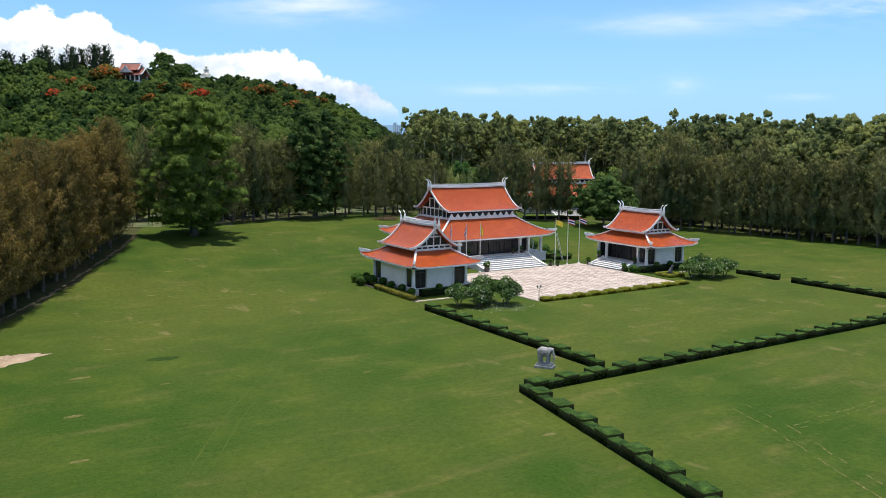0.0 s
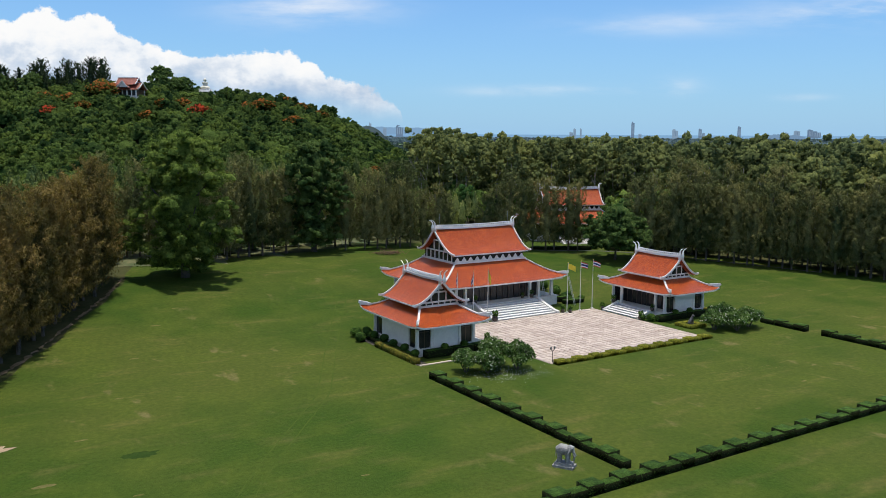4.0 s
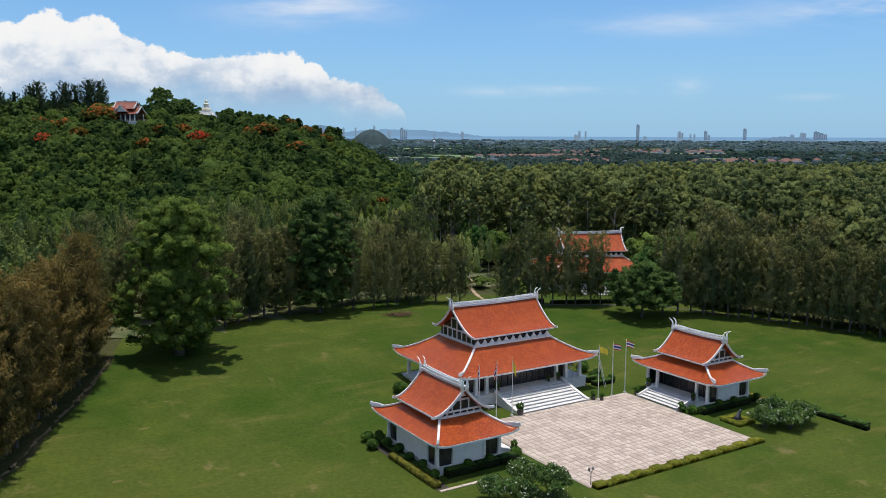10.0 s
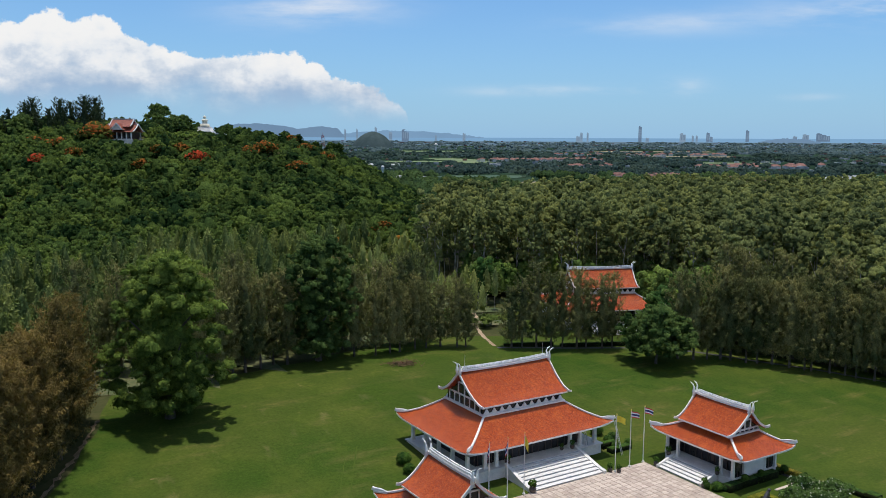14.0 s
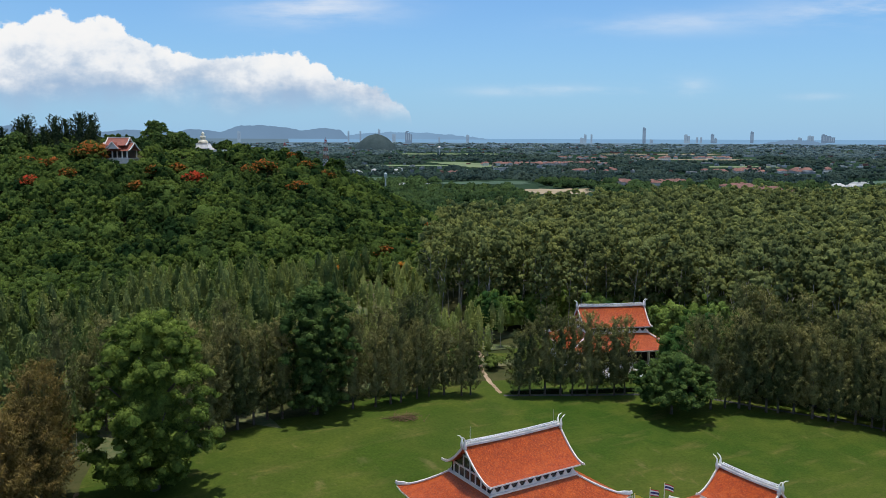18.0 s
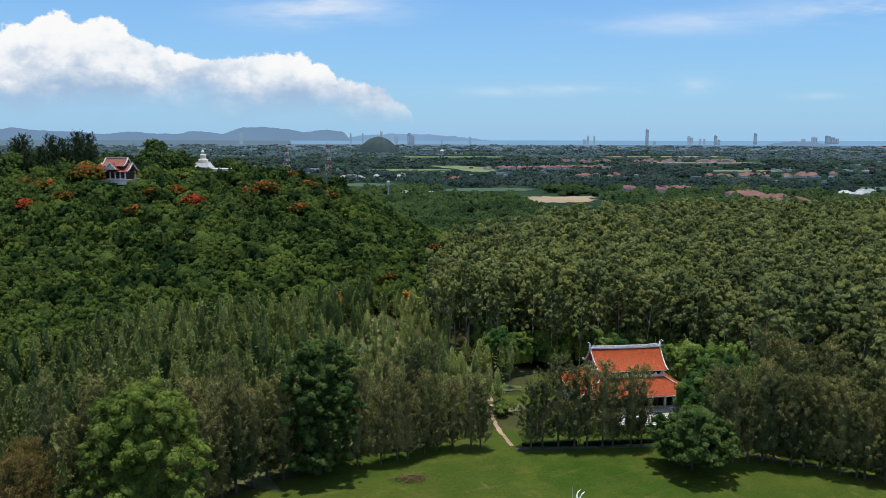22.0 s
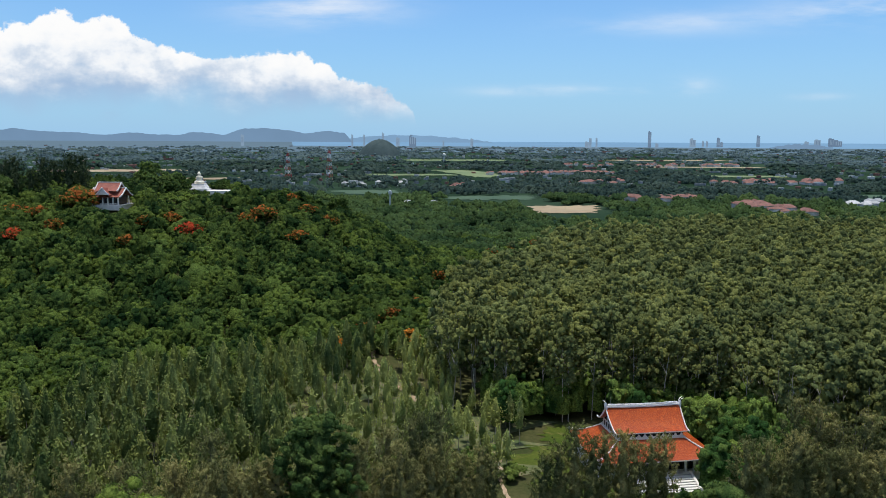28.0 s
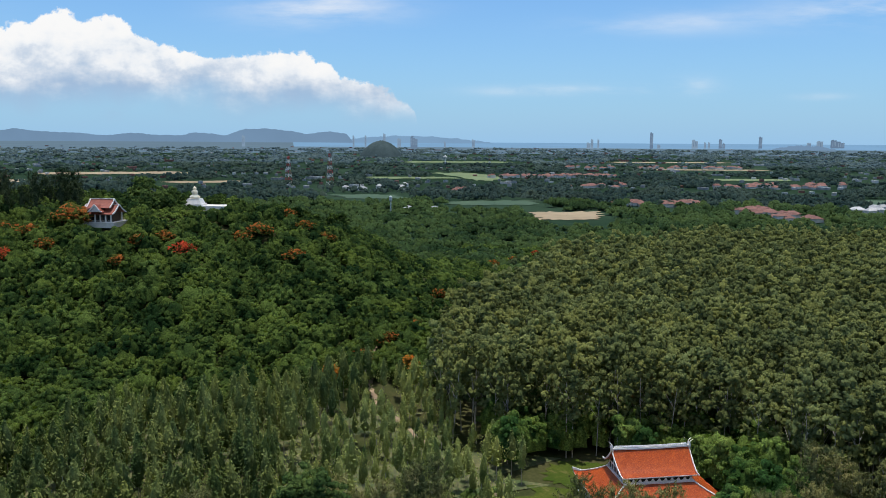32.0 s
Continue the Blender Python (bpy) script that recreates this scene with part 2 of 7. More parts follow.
def grass_material():
    """Mown lawn: green with dry, tan and worn patches and faint mower stripes."""
    m = bpy.data.materials.new("lawn_grass")
    m.use_nodes = True
    nt = m.node_tree
    b = nt.nodes["Principled BSDF"]
    geo = nt.nodes.new("ShaderNodeNewGeometry")

    def nz(scale, detail=4.0, stretch=(1, 1, 1), turn=0.0, rough=0.55):
        mp = nt.nodes.new("ShaderNodeMapping")
        mp.inputs["Scale"].default_value = stretch
        mp.inputs["Rotation"].default_value = (0, 0, radians(turn))
        nt.links.new(geo.outputs["Position"], mp.inputs[0])
        n = node(nt, "ShaderNodeTexNoise", Scale=scale, Detail=detail, Roughness=rough)
        nt.links.new(mp.outputs[0], n.inputs["Vector"])
        return n.outputs[0]

    broad, mid, fine = nz(0.022, 4), nz(0.16, 5), nz(1.6, 5, rough=0.65)
    col = mix_col(nt, step_node(nt, broad, 0.36, 0.64), (0.042, 0.086, 0.010), (0.092, 0.116, 0.018))
    col = mix_col(nt, math_node(nt, "MULTIPLY", step_node(nt, mid, 0.40, 0.70), 0.55), col, (0.105, 0.138, 0.018))
    streak = nz(0.35, 5, (0.28, 1.0, 1.0), -20)
    col = mix_col(nt, math_node(nt, "MULTIPLY", step_node(nt, streak, 0.52, 0.76), 0.55), col, (0.175, 0.155, 0.040))
    dry = math_node(nt, "MULTIPLY", step_node(nt, nz(0.30, 5, (1, 0.5, 1), 25), 0.60, 0.74), step_node(nt, broad, 0.38, 0.58))
    col = mix_col(nt, math_node(nt, "MULTIPLY", dry, 0.75), col, (0.23, 0.19, 0.066))
    lush = math_node(nt, "MULTIPLY", step_node(nt, nz(0.045, 4, (1, 1, 1), 60), 0.54, 0.68), 0.6)
    col = mix_col(nt, lush, col, (0.030, 0.078, 0.007))
    col = mix_col(nt, math_node(nt, "MULTIPLY", step_node(nt, fine, 0.38, 0.66), 0.42), col, (0.034, 0.066, 0.009))
    blades = nz(3.2, 6, rough=0.8)
    col = mix_col(nt, 1.0, col, ramp(nt, blades, [(0.34, (0.57, 0.58, 0.68)), (0.5, (0.84, 0.82, 0.98)), (0.66, (1.18, 1.10, 1.30))]), "MULTIPLY")
    nt.links.new(col, b.inputs["Base Color"])
    b.inputs["Roughness"].default_value, b.inputs["Specular IOR Level"].default_value = 0.9, 0.04
    bp = node(nt, "ShaderNodeBump", Strength=0.5, Distance=0.06)
    nt.links.new(nz(9.0, 3), bp.inputs["Height"])
    nt.links.new(bp.outputs[0], b.inputs["Normal"])
    return m


def roof_material():
    """Glazed orange roof tiles: courses and columns of small tiles, glossy, some paler."""
    m = bpy.data.materials.new("glazed_orange_tile")
    m.use_nodes = True
    nt = m.node_tree
    b = nt.nodes["Principled BSDF"]
    uv = nt.nodes.new("ShaderNodeUVMap")
    uv.uv_map = "UVMap"
    br = nt.nodes.new("ShaderNodeTexBrick")
    br.offset, br.squash = 0.5, 1.0
    for k, val in (("Scale", 1.0), ("Mortar Size", 0.012), ("Brick Width", 0.18), ("Row Height", 0.22), ("Bias", -0.1), ("Mortar Smooth", 0.5)):
        br.inputs[k].default_value = val
    br.inputs["Color1"].default_value, br.inputs["Color2"].default_value, br.inputs["Mortar"].default_value = (0.31, 0.042, 0.006, 1), (0.53, 0.098, 0.011, 1), (0.17, 0.026, 0.008, 1)
    nt.links.new(uv.outputs[0], br.inputs["Vector"])
    n = node(nt, "ShaderNodeTexNoise", Scale=0.8, Detail=5.0)
    geo = nt.nodes.new("ShaderNodeNewGeometry")
    nt.links.new(geo.outputs["Position"], n.inputs["Vector"])
    col = mix_col(nt, math_node(nt, "MULTIPLY", step_node(nt, n.outputs[0], 0.45, 0.75), 0.35), br.outputs[0], (0.66, 0.15, 0.026))
    n5 = node(nt, "ShaderNodeTexNoise", Scale=3.5, Detail=4.0)
    nt.links.new(geo.outputs["Position"], n5.inputs["Vector"])
    col = mix_col(nt, math_node(nt, "MULTIPLY", step_node(nt, n5.outputs[0], 0.45, 0.72), 0.28), col, (0.24, 0.036, 0.014))
    # paler orange flecks, glints on the glaze put into the colour
    n6 = node(nt, "ShaderNodeTexNoise", Scale=5.5, Detail=3.0, Roughness=0.8)
    nt.links.new(geo.outputs["Position"], n6.inputs["Vector"])
    col = mix_col(nt, math_node(nt, "MULTIPLY", step_node(nt, n6.outputs[0], 0.56, 0.68), 0.55), col, (0.80, 0.27, 0.085))
    nt.links.new(col, b.inputs["Base Color"])
    b.inputs["Roughness"].default_value, b.inputs["Specular IOR Level"].default_value = 0.30, 0.4
    bp = node(nt, "ShaderNodeBump", Strength=0.8, Distance=0.035)
    nt.links.new(br.outputs[1], bp.inputs["Height"])
    bp.invert = True
    nt.links.new(bp.outputs[0], b.inputs["Normal"])
    return m


M = dict(
    grass=grass_material(),
    roof=roof_material(),
    white=material("weathered_white_paint", (0.66, 0.64, 0.61), (0.82, 0.79, 0.75), 0.7, 0.55, 0.1),
    ridge=material("pale_glazed_ridge", (0.68, 0.70, 0.68), (0.88, 0.88, 0.85), 0.9, 0.4, 0.1),
    wall=material("pale_blue_white_wall", (0.72, 0.71, 0.69), (0.82, 0.81, 0.78), 0.35, 0.75, 0.08),
    marble=material("pale_stone_steps", (0.62, 0.60, 0.57), (0.78, 0.76, 0.72), 0.8, 0.5, 0.08),
    riser=material("grey_stone_risers", (0.36, 0.36, 0.36), (0.50, 0.50, 0.49), 0.8, 0.6, 0.08),
    dark=material("dark_timber_and_glass", (0.012, 0.013, 0.016), (0.035, 0.032, 0.032), 0.8, 0.25, 0.05),
    brown=material("dark_brown_timber", (0.035, 0.022, 0.016), (0.075, 0.045, 0.030), 1.2, 0.5, 0.1),
    # boards greyed so that the colour holds the shade under the eaves
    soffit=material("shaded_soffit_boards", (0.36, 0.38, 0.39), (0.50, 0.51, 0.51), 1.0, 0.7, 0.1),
    paving=material("pinkish_paving_slab", (0.40, 0.315, 0.255), (0.56, 0.465, 0.385), 0.25, 0.85, 0.15, rand=0.95),
    joint=material("dark_paving_joint", (0.30, 0.245, 0.20), (0.40, 0.33, 0.27), 1.2, 0.95, 0.1),
    hedge=leaf_material("clipped_hedge_leaves", (0.018, 0.044, 0.009), (0.064, 0.122, 0.022), scale=1.2, through_light=0.04, grain=9),
    gold=leaf_material("golden_hedge_leaves", (0.080, 0.095, 0.012), (0.215, 0.212, 0.026), scale=1.4, through_light=0.15, grain=9),
    topiary=leaf_material("topiary_leaves", (0.022, 0.058, 0.012), (0.085, 0.155, 0.024), scale=1.2, through_light=0.12, grain=9),
    yflower=leaf_material("flowering_border_leaves", (0.06, 0.085, 0.015), (0.19, 0.16, 0.025), (0.42, 0.33, 0.07), scale=1.5, bloom_share=0.28),
    frangipani=leaf_material("frangipani_leaves", (0.038, 0.085, 0.022), (0.13, 0.205, 0.056), (0.62, 0.64, 0.52), scale=0.8, bloom_share=0.07),
    casuarina=leaf_material("casuarina_needles", (0.062, 0.065, 0.026), (0.275, 0.192, 0.068), scale=0.16, broad=0.05, through_light=0.32, grain=3, contrast=0.7),
    green_casuarina=leaf_material("green_casuarina_needles", (0.064, 0.088, 0.035), (0.250, 0.232, 0.088), scale=0.16, broad=0.05, through_light=0.16, grain=3, contrast=0.7),
    bigleaf=leaf_material("bright_tree_leaves", (0.024, 0.058, 0.012), (0.165, 0.225, 0.045), scale=0.45, through_light=0.3, contrast=0.7),
    greenleaf=leaf_material("green_tree_leaves", (0.026, 0.060, 0.016), (0.128, 0.188, 0.050), scale=0.4, through_light=0.25, contrast=0.7),
    feather=leaf_material("dark_feathery_leaves", (0.012, 0.028, 0.014), (0.052, 0.075, 0.036), scale=0.3, through_light=0.15),
    darkleaf=leaf_material("dark_tree_leaves", (0.030, 0.064, 0.018), (0.115, 0.172, 0.046), scale=0.3, contrast=0.7),
    euc=leaf_material("eucalyptus_leaves", (0.074, 0.100, 0.040), (0.196, 0.230, 0.081), scale=0.10, broad=0.02, contrast=0.45, through_light=0.20),
    hill=leaf_material("hill_forest_leaves", (0.014, 0.038, 0.010), (0.098, 0.152, 0.034), scale=0.13, broad=0.035),
    mixed=leaf_material("mixed_wood_leaves", (0.030, 0.078, 0.020), (0.172, 0.250, 0.058), scale=0.15, broad=0.05),
    # near-black for upright hedge faces: their shade, put into the colour
    side_shade=material("shaded_hedge_sides", (0.008, 0.012, 0.005), (0.018, 0.022, 0.009), 4.0, 0.95, 0.2, spec=0.05),
    older=leaf_material("slim_eucalyptus_leaves", (0.062, 0.104, 0.037), (0.232, 0.280, 0.096), scale=0.25, grain=3, contrast=0.6, through_light=0.32),
    young=leaf_material("young_eucalyptus_leaves", (0.086, 0.138, 0.048), (0.315, 0.366, 0.134), scale=0.25, grain=4, contrast=0.7, through_light=0.35),
    flame=leaf_material("flame_tree_leaves", (0.03, 0.06, 0.012), (0.11, 0.11, 0.02), (0.36, 0.115, 0.028), scale=0.3, bloom_share=0.34),
    redflame=leaf_material("red_flame_tree_leaves", (0.05, 0.06, 0.014), (0.13, 0.08, 0.02), (0.46, 0.065, 0.026), scale=0.3, bloom_share=0.6),
    gold_flame=leaf_material("orange_flame_tree_leaves", (0.07, 0.08, 0.014), (0.2, 0.14, 0.02), (0.62, 0.21, 0.03), scale=0.3, bloom_share=0.6),
    # knoll's green is greyed towards blue to carry the haze
    knoll=material("haze_tinted_wooded_slope", (0.044, 0.066, 0.068), (0.070, 0.098, 0.098), 0.02, 0.95, 0.0, fine=6, spec=0.0),
    plain=leaf_material("plain_woods_leaves", (0.014, 0.037, 0.014), (0.050, 0.088, 0.030), scale=0.012, broad=0.003, through_light=0.1, grain=0.5, contrast=0.8),
    trunk=material("grey_brown_bark", (0.045, 0.038, 0.030), (0.12, 0.10, 0.082), 1.5, 0.9, 0.4),
    pale_trunk=material("pale_smooth_bark", (0.26, 0.24, 0.20), (0.52, 0.48, 0.42), 0.8, 0.8, 0.2),
    floor=material("forest_floor", (0.032, 0.046, 0.014), (0.075, 0.072, 0.030), 0.08, 0.95, 0.4, fine=12, spec=0.05),
    dirt=material("bare_tan_earth", (0.24, 0.165, 0.10), (0.42, 0.31, 0.21), 0.5, 0.95, 0.3),
    stone=material("weathered_statue_stone", (0.17, 0.165, 0.155), (0.38, 0.37, 0.35), 1.3, 0.8, 0.3),
    gilt=material("gilded_surface", (0.50, 0.33, 0.07), (0.70, 0.50, 0.14), 0.8, 0.4, 0.1),
    steel=material("galvanised_steel", (0.45, 0.47, 0.48), (0.62, 0.64, 0.65), 1.5, 0.4, 0.05, metal=0.3),
    red=material("red_paint", (0.30, 0.03, 0.025), (0.42, 0.06, 0.05), 0.4, 0.6, 0.05),
    fl_red=material("red_flag_cloth", (0.42, 0.02, 0.03), (0.52, 0.04, 0.05), 2.0, 0.8, 0.1),
    fl_white=material("white_flag_cloth", (0.68, 0.68, 0.70), (0.80, 0.80, 0.82), 2.0, 0.8, 0.1),
    fl_blue=material("blue_flag_cloth", (0.015, 0.018, 0.09), (0.03, 0.035, 0.15), 2.0, 0.8, 0.1),
    fl_yellow=material("yellow_flag_cloth", (0.62, 0.46, 0.03), (0.75, 0.58, 0.06), 2.0, 0.8, 0.1),
    pot=material("brown_glazed_pot", (0.05, 0.04, 0.035), (0.12, 0.09, 0.07), 2.0, 0.4, 0.1),
    redroof=material("faded_red_roof_sheet", (0.13, 0.058, 0.046), (0.23, 0.108, 0.082), 0.05, 0.8, 0.05, island=0.9),
    paleroof=material("pale_roof_sheet", (0.17, 0.19, 0.20), (0.50, 0.50, 0.49), 0.02, 0.7, 0.0, island=0.9),
    plainground=material("plain_scrub_ground", (0.020, 0.044, 0.028), (0.040, 0.070, 0.044), 0.006, 0.95, 0.0, fine=9, broad=0.0012, spec=0.0),
    field=material("green_field", (0.10, 0.15, 0.055), (0.16, 0.20, 0.085), 0.01, 0.95, 0.0),
    darkfield=material("dark_green_field", (0.030, 0.070, 0.034), (0.048, 0.092, 0.044), 0.01, 0.95, 0.0),
    # blue of the distant haze is mixed into these leaf colours
    hazy=leaf_material("haze_tinted_far_leaves", (0.018, 0.040, 0.038), (0.046, 0.076, 0.068), scale=0.006, broad=0.002, through_light=0.05, island=0.5, grain=0.2, contrast=0.5),
    plotground=material("plantation_ground", (0.046, 0.078, 0.020), (0.15, 0.138, 0.062), 0.16, 0.95, 0.3, fine=8),
    tanfield=material("dry_tan_field", (0.25, 0.19, 0.11), (0.33, 0.26, 0.155), 0.01, 0.95, 0.0),
    temple_roof=material("dark_red_temple_tiles", (0.19, 0.046, 0.028), (0.30, 0.085, 0.050), 0.8, 0.6, 0.1),
    asphalt=material("worn_path_asphalt", (0.045, 0.045, 0.046), (0.085, 0.083, 0.08), 0.8, 0.9, 0.2),
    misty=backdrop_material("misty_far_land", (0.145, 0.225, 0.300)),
    # paler leaf colours again, with more haze put into them
    farthest=leaf_material("haze_tinted_farthest_leaves", (0.052, 0.088, 0.104), (0.084, 0.132, 0.150), scale=0.004, broad=0.0015, through_light=0.05, island=0.5, grain=0.12, contrast=0.4),
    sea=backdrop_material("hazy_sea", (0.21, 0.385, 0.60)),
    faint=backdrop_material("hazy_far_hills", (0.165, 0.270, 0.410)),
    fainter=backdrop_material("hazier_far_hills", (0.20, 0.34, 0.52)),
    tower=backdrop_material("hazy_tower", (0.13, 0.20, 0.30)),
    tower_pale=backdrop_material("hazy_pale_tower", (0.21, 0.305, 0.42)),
)

# ---- building kit ----
class Shape:
    """Vertices and faces gathered from simple solids."""

    def __init__(self):
        self.v, self.f, self.uv = [], [], []

    def add(self, verts, faces, uvs=None):
        n = len(self.v)
        self.v += [tuple(p) for p in verts]
        for i, fc in enumerate(faces):
            self.f.append([n + j for j in fc])
            self.uv.append([uvs[j] for j in fc] if uvs else [(0, 0)] * len(fc))
        return self

    def box(self, cx, cy, cz, sx, sy, sz, turn=0.0, taper=1.0):
        """A block on its base centre, turned about z; taper narrows its top."""
        c, s = math.cos(turn), math.sin(turn)
        pts = []
        for z, k in ((0, 1.0), (sz, taper)):
            for x, y in ((-1, -1), (1, -1), (1, 1), (-1, 1)):
                x, y = x * sx / 2 * k, y * sy / 2 * k
                pts.append((cx + x * c - y * s, cy + x * s + y * c, cz + z))
        return self.add(pts, [(3, 2, 1, 0), (4, 5, 6, 7), (0, 1, 5, 4), (1, 2, 6, 5), (2, 3, 7, 6), (3, 0, 4, 7)])

    def turned(self, cx, cy, rings, n=12):
        """A lathe form: rings of (radius, z)."""
        pts = [(cx + r * math.cos(2 * math.pi * i / n), cy + r * math.sin(2 * math.pi * i / n), z) for r, z in rings for i in range(n)]
        fs = [(k * n + i, k * n + (i + 1) % n, (k + 1) * n + (i + 1) % n, (k + 1) * n + i) for k in range(len(rings) - 1) for i in range(n)]
        fs += [tuple(range(n - 1, -1, -1)), tuple(range((len(rings) - 1) * n, len(rings) * n))]
        return self.add(pts, fs)

    def tube(self, path, radii, n=6):
        """A round bar along a path with a radius at each point."""
        path = [Vector(p) for p in path]
        pts = []
        for i, p in enumerate(path):
            d = (path[min(i + 1, len(path) - 1)] - path[max(i - 1, 0)]).normalized()
            side = d.cross(Vector((0, 0, 1)) if abs(d.z) < 0.95 else Vector((1, 0, 0))).normalized()
            up = side.cross(d)
            for k in range(n):
                a = 2 * math.pi * k / n
                pts.append(p + (side * math.cos(a) + up * math.sin(a)) * radii[i])
        m = len(path)
        fs = [(k * n + i, (k + 1) * n + i, (k + 1) * n + (i + 1) % n, k * n + (i + 1) % n) for k in range(m - 1) for i in range(n)]
        fs += [tuple(range(n)), tuple(range(m * n - 1, (m - 1) * n - 1, -1))]
        return self.add(pts, fs)

    def strip(self, path, width, height, across):
        """A rectangular bar along a path; across: the level way of its width."""
        path, ac = [Vector(p) for p in path], Vector(across).normalized()
        pts = []
        for i, p in enumerate(path):
            d = (path[min(i + 1, len(path) - 1)] - path[max(i - 1, 0)]).normalized()
            up = ac.cross(d).normalized()
            if up.z < 0:
                up = -up
            for a, b in ((-1, -1), (1, -1), (1, 1), (-1, 1)):
                pts.append(p + ac * a * width / 2 + up * b * height / 2)
        m = len(path)
        fs = [(k * 4 + i, k * 4 + (i + 1) % 4, (k + 1) * 4 + (i + 1) % 4, (k + 1) * 4 + i) for k in range(m - 1) for i in range(4)]
        fs += [(3, 2, 1, 0), tuple(range((m - 1) * 4, m * 4))]
        return self.add(pts, fs)

    def sheet(self, rows, thick, uv=True):
        """A bent slab from rows of points (rows of equal length), thickened downwards, with arc-length uvs."""
        nr, nc = len(rows), len(rows[0])
        top = [Vector(p) for r in rows for p in r]
        low = [p - Vector((0, 0, thick)) for p in top]
        along = [0.0]
        for r in range(1, nr):
            along.append(along[-1] + (top[r * nc + nc // 2] - top[(r - 1) * nc + nc // 2]).length)
        axis = (top[(nr - 1) * nc + nc - 1] - top[(nr - 1) * nc]).normalized()
        uvs = [((p - top[0]).dot(axis), along[i // nc]) for i, p in enumerate(top)] * 2
        fs = []
        for r in range(nr - 1):
            for c in range(nc - 1):
                q = (r * nc + c, r * nc + c + 1, (r + 1) * nc + c + 1, (r + 1) * nc + c)
                fs += [q, tuple(nr * nc + j for j in reversed(q))]
        rim = [c for c in range(nc)] + [r * nc + nc - 1 for r in range(1, nr)] + [(nr - 1) * nc + c for c in range(nc - 2, -1, -1)] + [r * nc for r in range(nr - 2, 0, -1)]
        for i, j in zip(rim, rim[1:] + rim[:1]):
            fs.append((j, i, i + nr * nc, j + nr * nc))
        return self.add(top + low, fs, uvs)

    def mesh(self, name, mat, smooth=False):
        me = bpy.data.meshes.new(name)
        me.from_pydata(self.v, [], self.f)
        bm = bmesh.new()
        bm.from_mesh(me)
        bmesh.ops.recalc_face_normals(bm, faces=bm.faces)
        bm.to_mesh(me)
        bm.free()
        if any(any(p != (0, 0) for p in q) for q in self.uv):
            lay = me.uv_layers.new(name="UVMap")
            for poly, q, f in zip(me.polygons, self.uv, self.f):
                by = dict(zip(f, q))
                for li in poly.loop_indices:
                    lay.data[li].uv = by[me.loops[li].vertex_index]
        me.materials.append(mat)
        if smooth:
            me.polygons.foreach_set("use_smooth", [True] * len(me.polygons))
        return me


def part(name, shape, mat, parent=None, label="", smooth=False):
    me = shape if isinstance(shape, bpy.types.Mesh) else shape.mesh(name, mat, smooth)
    ob = new(name, me)
    ob.parent = parent
    return tagged(ob, label)


def thing(name, m, label, category, group="", kind=""):
    ob = new(name)
    ob.empty_display_size = 0.3
    ob.matrix_basis = m
    return tagged(ob, label, category, group, kind)


def np_mesh(name, v, f, mat, smooth=False, tint=None):
    """A mesh from arrays of points and of triangles or quads; tint: a shade of its own for each plant."""
    v, f = np.asarray(v, np.float32), np.asarray(f, np.int32)
    me = bpy.data.meshes.new(name)
    k = f.shape[1]
    me.vertices.add(len(v))
    me.vertices.foreach_set("co", v.ravel())
    me.loops.add(f.size)
    me.loops.foreach_set("vertex_index", f.ravel())
    me.polygons.add(len(f))
    me.polygons.foreach_set("loop_start", np.arange(0, f.size, k, dtype=np.int32))
    me.update(calc_edges=True)
    if smooth:
        me.polygons.foreach_set("use_smooth", np.ones(len(f), bool))
    if tint is not None:
        me.attributes.new("tint", "FLOAT", "POINT").data.foreach_set("value", np.asarray(tint, np.float32))
    me.materials.append(mat)
    return me


# ---- foliage ----
rng = np.random.default_rng(7)


def sprigs(centre, outward, size, slim=1.0, droop=0.0, flat=0.5):
    """Bent leaf tufts (two triangles each) at the centres, facing roughly outward. Returns points and quads."""
    n = len(centre)
    nrm = outward + rng.normal(0, flat, (n, 3)) + np.array([0, 0, 0.35])
    nrm /= np.linalg.norm(nrm, axis=1, keepdims=True) + 1e-9
    t = np.cross(nrm, rng.normal(0, 1, (n, 3)))
    if slim < 0.6:
        t = t * 0.35 + np.array([0, 0, 1.0]) + rng.normal(0, 0.3, (n, 3))
        t -= nrm * (t * nrm).sum(1, keepdims=True)
    t /= np.linalg.norm(t, axis=1, keepdims=True) + 1e-9
    b = np.cross(nrm, t)
    s = (size * rng.uniform(0.6, 1.35, n))[:, None]
    w = s * slim
    fold = nrm * s * 0.28
    j = lambda: rng.uniform(0.7, 1.25, (n, 1))
    p = np.stack([centre - t * s * j(), centre + b * w * j() - fold, centre + t * s * j() - np.array([0, 0, 1.0]) * droop * s, centre - b * w * j() - fold], 1)
    return p.reshape(-1, 3), np.arange(4 * n).reshape(-1, 4)


def ball_points(n, c, r, top_bias=0.25, shell=0.55):
    """Points in the outer shell of an ellipsoid, with their outward ways."""
    d = rng.normal(0, 1, (n, 3))
    d[:, 2] += top_bias
    d /= np.linalg.norm(d, axis=1, keepdims=True)
    k = rng.uniform(shell, 1.0, (n, 1)) ** 0.6
    return np.asarray(c) + d * k * np.asarray(r), d


